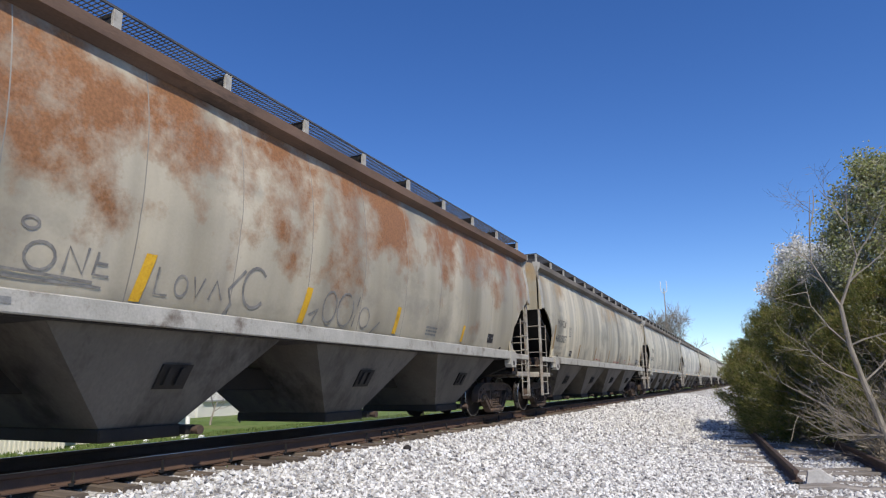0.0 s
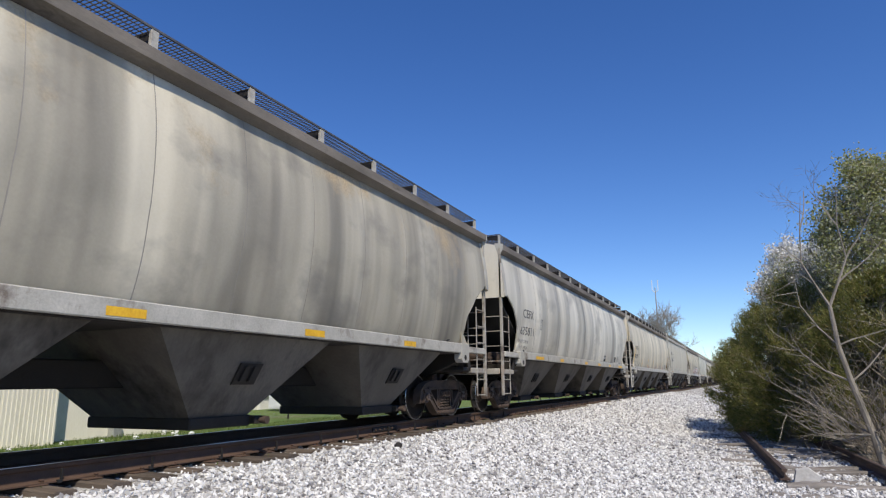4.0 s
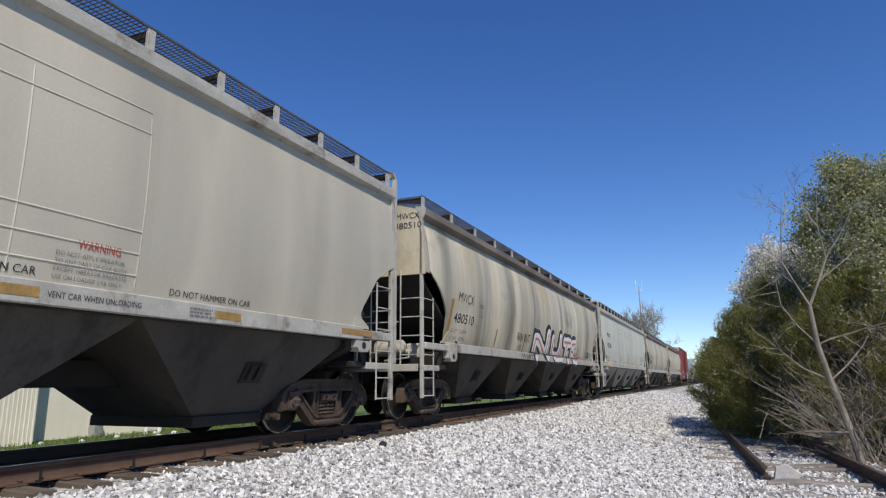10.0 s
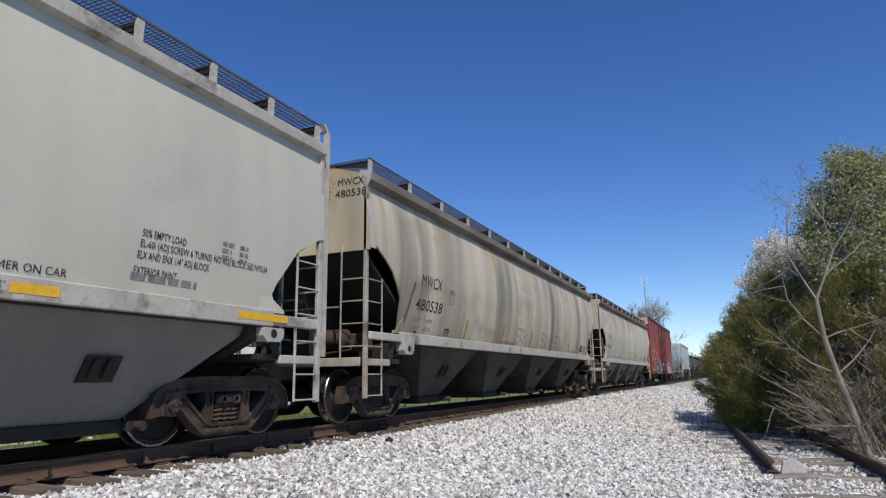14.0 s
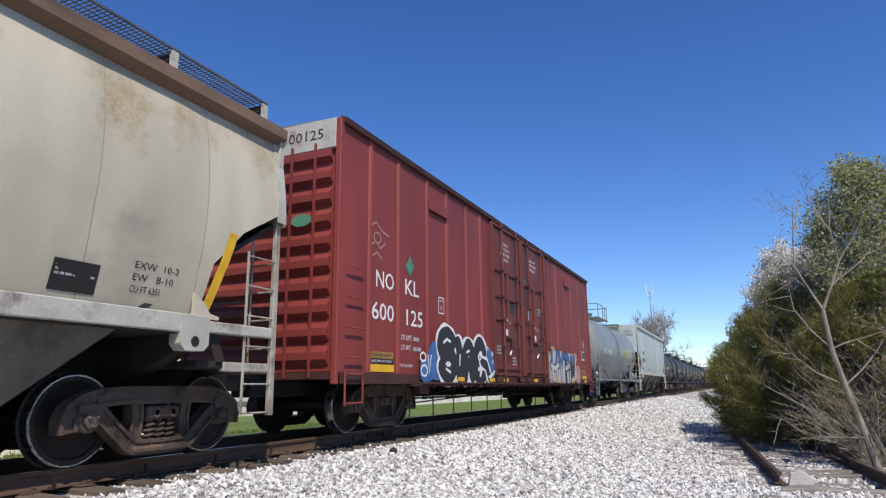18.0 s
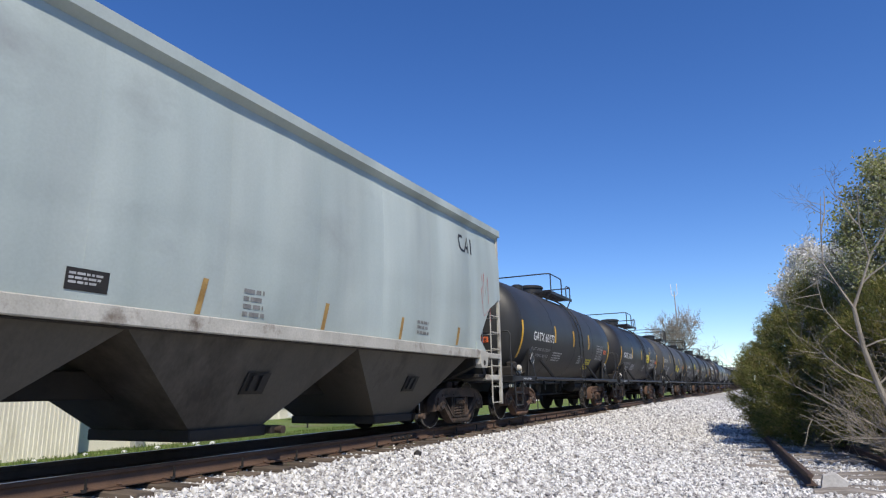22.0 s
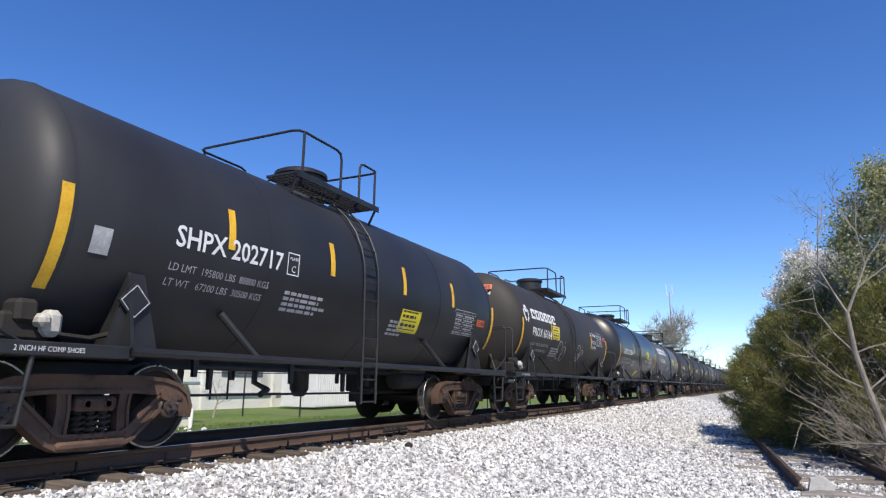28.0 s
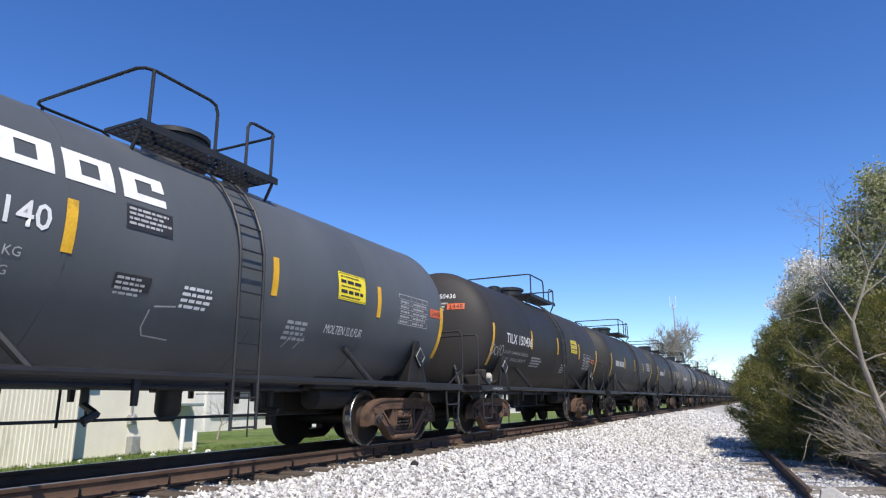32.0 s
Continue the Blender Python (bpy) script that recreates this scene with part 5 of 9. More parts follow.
def make_boxcar():
    car = empty("boxcar", "oxide-red steel boxcar with double plug doors and sprayed graffiti", "boxcar")
    H, zb, zt = 9.13, 0.98, 4.93
    door = 2.45
    for sgn in (1, -1):
        X = lambda a, b: (min(sgn * a, sgn * b), max(sgn * a, sgn * b))
        seams = [-H, -8.25, -7.25, -6.05, -5.1, -4.0, -3.1, -door]
        for lo, hi in list(zip(seams, seams[1:])) + [(-b, -a) for a, b in zip(seams, seams[1:])]:
            part("side_panel", Shape().box(*X(1.50, 1.53), lo + 0.004, hi - 0.004, zb, zt, 0.004), BOXRED, car, smooth=False)
        for y in [-8.25, -7.25, -6.05, -5.1, -4.0, -3.1, 3.1, 4.0, 5.1, 6.1, 7.32, 8.44]:
            part("side_post", Shape().prism([(sgn * 1.53, y - 0.055), (sgn * 1.562, y - 0.030), (sgn * 1.562, y - 0.012), (sgn * 1.535, y), (sgn * 1.562, y + 0.012), (sgn * 1.562, y + 0.030), (sgn * 1.53, y + 0.055)], 2, zb, zt - 0.02), BOXRED, car, "pressed side post")
        part("side_sill", Shape().box(*X(1.42, 1.55), -H, H, 0.80, zb, 0.01), BOXDARK, car, "grimy side sill")
        part("sill_lip", Shape().box(*X(1.42, 1.62), -H + 2.4, H - 2.4, 0.76, 0.80, 0.006), BOXDARK, car)
        part("top_rail", Shape().prism([(sgn * 1.50, zt - 0.02), (sgn * 1.60, zt - 0.02), (sgn * 1.62, zt + 0.07), (sgn * 1.50, zt + 0.12)], 1, -H, H), BOXDARK, car, "dark roof edge rail")
        for y in (-5.3, 5.8):
            part("vent_plate", Shape().box(*X(1.575, 1.60), y - 0.75, y + 0.15, zt - 0.68, zt - 0.45, 0.01), BOXRED, car, "raised plate under the roof edge")
        # doors
        for d in (-1, 1):
            y0, y1 = (-door, -0.02) if d < 0 else (0.02, door)
            leaf = part("plug_door", Shape().box(*X(1.51, 1.565), y0, y1, zb + 0.02, zt - 0.06, 0.01), BOXDOOR, car, "red plug door with lock rods and bars")
            for z in ((1.2, 2.42, 3.0, 3.68, 4.85) if d < 0 else (1.14, 2.14, 2.55, 3.58, 4.85)):
                part("door_bar", Shape().box(*X(1.565, 1.605), y0 + 0.05, y1 - 0.05, z - 0.045, z + 0.045, 0.012), BOXDOOR, leaf)
            for y in (y0 + 0.06, y1 - 0.06, (y0 + y1) / 2 - 0.05):
                lo, hi = (zb + 0.03, zt - 0.08) if abs(y - (y0 + y1) / 2) > 0.3 else (2.45, 3.64)
                part("door_stile", Shape().box(*X(1.565, 1.615), y - 0.06, y + 0.06, lo, hi, 0.012), BOXDOOR, leaf)
            for y in ((-1.82, -0.61) if d < 0 else (0.48, 1.81)):
                rod = part("lock_rod", Shape().tube([(sgn * 1.655, y, 0.86), (sgn * 1.655, y, zt + 0.02)], 0.028, 8), BOXDOOR, leaf, "vertical lock rod")
                for z in ((1.0, 1.72, 2.42, 3.0, 3.68, 4.80) if d < 0 else (1.0, 1.72, 2.14, 2.9, 3.58, 4.80)):
                    part("rod_keeper", Shape().box(*X(1.60, 1.69), y - 0.06, y + 0.06, z - 0.035, z + 0.035, 0.01), BOXDARK, rod)
            yc = (y0 + y1) / 2
            part("lock_plate", Shape().box(*X(1.565, 1.63), yc - 0.30, yc + 0.22, 1.95, 2.5, 0.012), BOXDOOR, leaf, "raised lock mechanism plate")
            part("lock_handle", Shape().tube([(sgn * 1.66, yc - 0.12, 1.62), (sgn * 1.70, yc + 0.3, 2.12)], 0.018, 6).box(*X(1.63, 1.68), yc - 0.02, yc + 0.12, 1.7, 1.95, 0.02), BOXDARK, leaf, "bent steel door handle")
            part("handle_grip", Shape().tube([(sgn * 1.662, yc - 0.20, 1.53), (sgn * 1.662, yc - 0.10, 1.64)], 0.02, 6), WHITE_INK, leaf, "pale handle grip")
            for y in (y0 + 0.3, y1 - 0.3):
                part("door_roller", Shape().box(*X(1.55, 1.66), y - 0.16, y + 0.16, 0.84, 0.98, 0.02), BOXDARK, leaf, "roller carriage below the door")
        part("door_track", Shape().box(*X(1.55, 1.67), -H + 2.6, H - 2.6, 0.80, 0.835, 0.006), BOXDARK, car)
        for k in range(26):
            y = -6.0 + k * 0.48
            part("track_lug", Shape().box(*X(1.53, 1.645), y - 0.04, y + 0.04, 0.74, 0.80), BOXDARK, car)
        # ladders
        for e in (-1, 1):
            ye = e * (H - 0.12)
            yi = e * (H - 0.62)
            ladder(car, "side_ladder", [((sgn * 1.60, ye, 0.48), (sgn * 1.60, ye, 1.0)), ((sgn * 1.60, yi, 0.48), (sgn * 1.60, yi, 1.0))], [((sgn * 1.61, ye, z), (sgn * 1.61, yi, z)) for z in (0.52, 0.95, 1.20, 1.65, 2.12, 2.60)], BOXRED, "red corner ladder", r=0.016)
            part("side_jack_pad", Shape().box(*X(1.38, 1.54), e * 6.2 - 0.2, e * 6.2 + 0.2, 0.62, 0.80, 0.01), BOXDARK, car)
    part("roof", Shape().prism([(-1.6, zt + 0.06), (1.6, zt + 0.06), (1.0, zt + 0.12), (0, zt + 0.15), (-1.0, zt + 0.12)], 1, -H, H), EAVE, car, "dull weathered roof")
    part("floor", Shape().box(-1.5, 1.5, -H, H, 0.88, 0.98), BOXDARK, car)
    for e in (-1, 1):
        end = part("end_wall", Shape().box(-1.5, 1.5, min(e * (H - 0.03), e * H), max(e * (H - 0.03), e * H), zb, zt + 0.1, 0.01), BOXRED, car, "red end wall with pressed ribs")
        for z in [1.22 + 0.355 * k for k in range(10)]:
            part("end_rib", Shape().prism([(e * H, z - 0.145), (e * (H + 0.085), z - 0.055), (e * (H + 0.085), z + 0.055), (e * H, z + 0.145)], 0, -1.38, 1.38), BOXRED, end)
        for sgn in (-1, 1):
            part("corner_post", Shape().box(sgn * 1.50 - 0.05, sgn * 1.50 + 0.05, e * H - 0.06, e * H + 0.06, 0.8, zt + 0.06, 0.01), BOXRED, end)
        part("end_ladder", Shape().box(0.62, 0.65, e * (H + 0.1) - 0.02, e * (H + 0.1) + 0.02, 0.9, 4.6).box(1.08, 1.11, e * (H + 0.1) - 0.02, e * (H + 0.1) + 0.02, 0.9, 4.6), BOXRED, end)
    part("centre_sill", Shape().box(-0.2, 0.2, -H - 0.3, H + 0.3, 0.62, 0.88, 0.02), UNDER, car)
    for y in (-4.0, -2.4, -0.8, 0.8, 2.4, 4.0):
        part("cross_bearer", Shape().prism([(-1.45, 0.86), (1.45, 0.86), (1.45, 0.78), (0.5, 0.55), (-0.5, 0.55), (-1.45, 0.78)], 1, y - 0.06, y + 0.06), UNDER, car)
    for k, y in enumerate((-4.4, -4.05, -3.2, -2.85, -1.5, -0.2, 0.2, 1.9, 2.3, 3.4)):
        part("rod_hanger", Shape().tube([(0.62, y, 0.86), (0.62, y, 0.50), (0.62, y + 0.14, 0.50), (0.62, y + 0.14, 0.86)], 0.014, 5), UNDER, car, "hanger loop for the brake rods")
    part("brake_lever", Shape().prism([(-1.6, 0.50), (-0.6, 0.60), (-0.6, 0.66), (-1.6, 0.58)], 0, 0.66, 0.69), UNDER, car, "flat brake lever")
    part("brake_rod", Shape().tube([(0.6, -6, 0.52), (0.62, 4.5, 0.52)], 0.018).tube([(0.9, -6.2, 0.42), (0.9, 0.0, 0.60)], 0.015), UNDER, car, "thin brake rod under the floor")
    part("air_reservoir", Shape().lathe([(-0.42, 0.06), (-0.38, 0.15), (0.38, 0.15), (0.42, 0.06)], 1, (0.35, 0.9, 0.66), 16), UNDER, car, "dark air reservoir drum")
    part("brake_cylinder", Shape().lathe([(-0.3, 0.06), (-0.28, 0.13), (0.28, 0.13), (0.3, 0.06)], 1, (0.4, -0.9, 0.64), 16), UNDER, car, "brake cylinder under the floor")
    trucks(car, 6.86)
    couplers(car, H + 0.55)
    side = lambda y, z, lift=0.003: (lambda u, v: (1.533 + lift, y + u, z + v))
    return car, side


# ---- plants ----
def bulk_mesh(name, verts, faces, material):
    me = bpy.data.meshes.new(name)
    me.from_pydata(verts.reshape(-1, 3).tolist(), [], faces.tolist())
    me.materials.append(material)
    return me


def leaves(rng, points, aim, length, width, spread):
    """Small pointed leaves: a bent diamond each, from points along directions."""
    n = len(points)
    d = aim + rng.normal(0, spread, (n, 3))
    d /= np.linalg.norm(d, axis=1)[:, None]
    s = np.cross(d, rng.normal(size=(n, 3)))
    s /= np.linalg.norm(s, axis=1)[:, None]
    L = length * rng.uniform(0.6, 1.3, (n, 1))
    W = width * rng.uniform(0.7, 1.3, (n, 1))
    up = np.cross(s, d) * W * 0.35
    v = np.stack([points, points + d * L * 0.5 + s * W + up, points + d * L, points + d * L * 0.5 - s * W + up], 1)
    f = np.arange(4 * n).reshape(n, 4)
    return v, f


CEDAR = island_material("cedar_foliage", [(0.085, 0.100, 0.030), (0.155, 0.178, 0.048), (0.235, 0.245, 0.070), (0.34, 0.315, 0.105), (0.35, 0.265, 0.14)], 0.75, 0.5)
SPRING_LEAF = island_material("young_leaves", [(0.21, 0.225, 0.085), (0.29, 0.31, 0.115), (0.38, 0.39, 0.165), (0.62, 0.61, 0.48), (0.24, 0.235, 0.10)], 0.6, 0.45)
BLOSSOM = island_material("white_blossom", [(0.72, 0.70, 0.66), (0.80, 0.79, 0.76), (0.86, 0.85, 0.83), (0.78, 0.76, 0.72), (0.44, 0.42, 0.30)], 0.8, 0.35)
BARK = surface("grey_bark", (0.165, 0.142, 0.115), (0.29, 0.26, 0.215), 6, 0.9, 0, 0.6, 30, dark=(0.09, 0.08, 0.065), stretch=(1, 1, 0.3))
PALE_BARK = surface("pale_bark", (0.22, 0.19, 0.155), (0.36, 0.32, 0.27), 5, 0.9, 0, 0.5, 30, dark=(0.13, 0.11, 0.09), stretch=(1, 1, 0.25))
TWIG = surface("dry_twig", (0.22, 0.185, 0.14), (0.38, 0.33, 0.265), 5, 0.9, 0, 0.2)


def branching(rnd, base, aim, length, radius, depth, shape, tips, bend=0.25, ratio=0.68, kids=3, up=0.12, rmin=0.004):
    """Grows one limb and its branches into shape; notes the tips."""
    p, d = Vector(base), Vector(aim).normalized()
    pts, rs = [p.copy()], [radius]
    n = 5
    for k in range(n):
        d = (d + Vector((rnd.gauss(0, bend), rnd.gauss(0, bend), rnd.gauss(0, bend) + up)) * 0.4).normalized()
        p = p + d * length / n
        pts.append(p.copy())
        rs.append(radius * (1 - 0.62 * (k + 1) / n))
    shape.tube(pts, rs, 6 if radius > 0.03 else 4 if radius > 0.012 else 3)
    if depth == 0:
        tips += pts[2:]
        return
    for k in range(kids + (rnd.random() < 0.5)):
        q = rnd.uniform(0.35, 1.0)
        i = min(n - 1, int(q * n))
        at = pts[i].lerp(pts[i + 1], q * n - i) if i < n else pts[-1]
        a = rnd.uniform(0, math.tau)
        side = d.orthogonal().normalized()
        side = side * math.cos(a) + d.cross(side) * math.sin(a)
        branching(rnd, at, d * rnd.uniform(0.4, 1.0) + side * rnd.uniform(0.5, 1.0), length * ratio * rnd.uniform(0.7, 1.15), max(rmin, rs[min(i + 1, n)] * 0.62), depth - 1, shape, tips, bend, ratio, kids, up, rmin)
    tips.append(pts[-1])


def cedar(x, y, r, h, seed, label, dense=1.0, z0=-0.84):
    """A dense wild cedar: a stem and limbs under many upswept sprays of scale leaves."""
    rng = np.random.default_rng(seed)
    tree = empty("cedar_bush", label, "bush", "cedar bushes by the siding", at=(x, y, z0))
    rnd = random.Random(seed)
    s = Shape()
    s.tube([(0, 0, -0.1), (0.05, 0.02, h * 0.4), (0, 0.05, h * 0.85)], [0.11, 0.07, 0.02], 7)
    part("trunk", s, BARK, tree)
    sprays = int(1500 * dense * r * h / 5)
    tufts = max(40, sprays // 8)
    pick = rng.integers(0, tufts, sprays)
    a = rng.uniform(0, math.tau, tufts)[pick]
    t = (rng.uniform(0.02, 1.0, tufts) ** 0.85)[pick]
    env = np.array([r * (0.72 + 0.28 * math.sin(min(1, q * 2.2) * math.pi / 2)) * (1 - max(0, q - 0.55) / 0.47) ** 0.62 if q < 1 else 0.02 for q in t])
    lump = np.array([1 + 0.40 * noise.noise((math.cos(i) * 1.6 + seed, math.sin(i) * 1.6, j * h * 0.9)) + 0.34 * noise.noise((math.cos(i) * 4.2 + seed, math.sin(i) * 4.2, j * h * 2.2)) for i, j in zip(a, t)])
    depth = (rng.uniform(0.66, 1.06, tufts) ** 0.7)[pick] + rng.normal(0, 0.03, sprays)
    rad = env * lump * depth
    c = np.column_stack([np.cos(a) * rad, np.sin(a) * rad, t * h]) + rng.normal(0, 0.085, (sprays, 3)) * np.array([1, 1, 1.3])
    out = np.column_stack([np.cos(a), np.sin(a), 0.55 + 0.9 * t])
    per = 40
    along = rng.uniform(0, 0.40, (sprays, per, 1))
    tilt = out + rng.normal(0, 0.30, (tufts, 3))[pick] + rng.normal(0, 0.22, (sprays, 3))
    tilt /= np.linalg.norm(tilt, axis=1)[:, None]
    pts = c[:, None] + tilt[:, None] * along + rng.normal(0, 0.035, (sprays, per, 3))
    v, f = leaves(rng, pts.reshape(-1, 3), np.repeat(tilt, per, 0), 0.085, 0.0075, 0.34)
    part("crown", bulk_mesh("crown", v, f, CEDAR), None, tree, "dense olive-green scale foliage")
    limbs = Shape()
    for k in range(0, sprays, max(1, sprays // 60)):
        limbs.tube([(0, 0, max(0.1, c[k][2] - rad[k] * 0.5)), tuple(c[k] * np.array([0.5, 0.5, 1]) - np.array([0, 0, 0.1])), tuple(c[k])], [0.02, 0.012, 0.005], 3)
    part("branchwork", limbs, BARK, tree)
    return tree


def leafy_tree(name, x, y, h, seed, label, leaf, per_tip, size, spread=0.14, z0=-0.84, lean=(0, 0, 1), depth=4, bark=None, trunk=0.09, kids=3, crown_name="crown", crown_label="", rmin=0.004):
    rnd, rng = random.Random(seed), np.random.default_rng(seed)
    tree = empty(name, label, "tree", at=(x, y, z0))
    s, tips = Shape(), []
    branching(rnd, (0, 0, -0.1), lean, h * 0.42, trunk, depth, s, tips, kids=kids, ratio=0.72, up=0.22, rmin=rmin)
    part("trunk", s, bark or BARK, tree, "trunk and limbs")
    if leaf is not None:
        p = np.array([tuple(t) for t in tips])
        pts = np.repeat(p, per_tip, 0) + rng.normal(0, spread, (len(p) * per_tip, 3))
        aim = rng.normal(0, 1, (len(pts), 3)) + np.array([0, 0, 0.5])
        v, f = leaves(rng, pts, aim, size, size * 0.3, 0.4)
        part(crown_name, bulk_mesh(crown_name, v, f, leaf), None, tree, crown_label)
    return tree


def crown_tree(name, x, y, low, top, r, seed, label, leaf, clumps, per, size, spread, crown_name="crown", crown_label="", z0=-0.84, trunk=0.07, bark=None):
    """A tree whose limbs reach clumps of leaves spread unevenly through an egg-shaped crown."""
    rnd, rng = random.Random(seed), np.random.default_rng(seed)
    tree = empty(name, label, "tree", at=(x, y, z0))
    s = Shape()
    stem = [Vector((rnd.gauss(0, 0.05) * k, rnd.gauss(0, 0.05) * k, top * k / 6)) for k in range(7)]
    s.tube(stem, [trunk * (1 - 0.14 * k) for k in range(7)], 7)
    pts = []
    for k in range(clumps):
        t = rnd.uniform(0, 1)
        a = rnd.uniform(0, math.tau)
        env = r * math.sin(math.pi * min(1, 0.16 + 0.80 * t)) ** 0.7
        q = env * rnd.uniform(0.15, 1.0) ** 0.55 * (1 + 0.35 * noise.noise((math.cos(a) * 1.3 + seed, math.sin(a) * 1.3, t * 3)))
        c = Vector((math.cos(a) * q, math.sin(a) * q, low + (top - low) * t))
        base = stem[min(6, max(1, int(6 * (c.z - q * 0.9) / top)))]
        mid = base.lerp(c, 0.55) + Vector((rnd.gauss(0, 0.1), rnd.gauss(0, 0.1), -0.05))
        s.tube([base, mid, c, c + (c - mid) * 0.25 + Vector((0, 0, 0.12))], [0.022, 0.013, 0.006, 0.003], 4)
        for j in range(5):
            e = c + Vector((rnd.gauss(0, spread * 1.4), rnd.gauss(0, spread * 1.4), rnd.gauss(0.08, spread)))
            s.tube([mid.lerp(c, rnd.uniform(0.3, 0.9)), e], [0.006, 0.002], 3)
            pts.append(tuple(e))
        pts.append(tuple(c))
    part("trunk", s, bark or BARK, tree, "trunk and thin limbs")
    p = np.array(pts)
    q = np.repeat(p, per, 0) + np.clip(rng.normal(0, 1, (len(p) * per, 3)), -1.5, 1.5) * spread * np.array([1, 1, 1.15])
    v, f = leaves(rng, q, rng.normal(0, 1, (len(q), 3)) + np.array([0.3, -0.3, 0.6]), size, size * 0.36, 0.3)
    part(crown_name, bulk_mesh(crown_name, v, f, leaf), None, tree, crown_label)
    return tree


def thicket(x, y, r, h, count, seed, label, lean=0.0):
    """Bare brush: long thin canes and side twigs."""
    rnd = random.Random(seed)
    ob = empty("bare_brush", label, "shrub", "bare brush by the siding", at=(x, y, -0.84))
    canes = Shape()
    for k in range(count):
        a, q = rnd.uniform(0, math.tau), rnd.uniform(0, r * 0.5)
        p = Vector((math.cos(a) * q, math.sin(a) * q, -0.05))
        d = Vector((rnd.gauss(lean, 0.45), rnd.gauss(0, 0.4), 1)).normalized()
        L = h * rnd.uniform(0.5, 1.1)
        pts = [p.copy()]
        for i in range(6):
            d = (d + Vector((rnd.gauss(0, 0.12), rnd.gauss(0, 0.12), -0.05))).normalized()
            p = p + d * L / 6
            pts.append(p.copy())
            for j in range(2 if i > 0 else 0):
                e = (d + Vector((rnd.gauss(0, 0.7), rnd.gauss(0, 0.7), rnd.gauss(0.1, 0.4)))).normalized()
                l2 = L * rnd.uniform(0.1, 0.26)
                m = p + e * l2 * 0.5
                canes.tube([p, m, m + (e + Vector((rnd.gauss(0, 0.4), rnd.gauss(0, 0.4), 0.2))).normalized() * l2 * 0.5], [0.005, 0.004, 0.002], 3)
        canes.tube(pts, [0.013 - 0.0016 * i for i in range(7)], 4)
    part("brushwood", canes, TWIG, ob)
    return ob


cedar(7.72, 21.8, 1.42, 3.5, 21, "dense dark olive cedar bush overhanging the old siding")
cedar(8.45, 18.5, 1.40, 3.7, 22, "dense cedar bush with yellowish tips")
cedar(9.75, 16.4, 1.5, 3.7, 23, "broad cedar bush behind bare brush")
cedar(7.75, 25.4, 1.5, 3.3, 24, "cedar bush farther along the siding")
cedar(10.2, 21.5, 1.8, 4.2, 25, "tall cedar bush in the thicket", 0.7)
cedar(9.25, 29.0, 1.5, 3.6, 26, "cedar bush half hidden in the hedge", 0.6)
cedar(10.4, 34.0, 1.8, 4.0, 27, "distant cedar bush in the hedge", 0.5)
cedar(7.9, 19.9, 0.95, 1.5, 29, "low cedar skirt spreading over the old rail")
cedar(7.35, 23.6, 0.95, 1.7, 30, "low cedar skirt at the hedge's foot")
cedar(12.6, 15.0, 1.8, 4.2, 28, "cedar bush at the edge of the thicket", 0.6)
crown_tree("budding_tree", 9.95, 17.0, 2.0, 6.55, 1.25, 31, "slender tree coming into bright green spring leaf", SPRING_LEAF, 190, 22, 0.078, 0.115, crown_label="sparse young green leaves")
crown_tree("budding_tree", 11.4, 18.0, 2.0, 6.7, 1.6, 32, "budding tree with thin new leaves", SPRING_LEAF, 230, 20, 0.08, 0.13, crown_label="sparse young green leaves")
crown_tree("blossom_tree", 8.55, 22.2, 2.6, 5.6, 1.0, 33, "small tree covered in white spring blossom", BLOSSOM, 190, 34, 0.082, 0.095, crown_name="blossom", crown_label="white flower clusters")
crown_tree("blossom_tree", 9.30, 19.8, 2.2, 5.2, 1.15, 36, "small white-flowering tree in the thicket", BLOSSOM, 130, 24, 0.075, 0.09, crown_name="blossom", crown_label="white flower clusters")
crown_tree("budding_tree", 8.35, 20.3, 1.2, 4.7, 0.9, 38, "spindly sapling with the first olive leaves", SPRING_LEAF, 120, 8, 0.06, 0.16, crown_label="thin olive leaf tips", trunk=0.03)
crown_tree("budding_tree", 9.15, 18.2, 1.6, 5.3, 0.95, 39, "spindly sapling with pale leaf buds", SPRING_LEAF, 120, 8, 0.06, 0.16, crown_label="thin olive leaf tips", trunk=0.035)
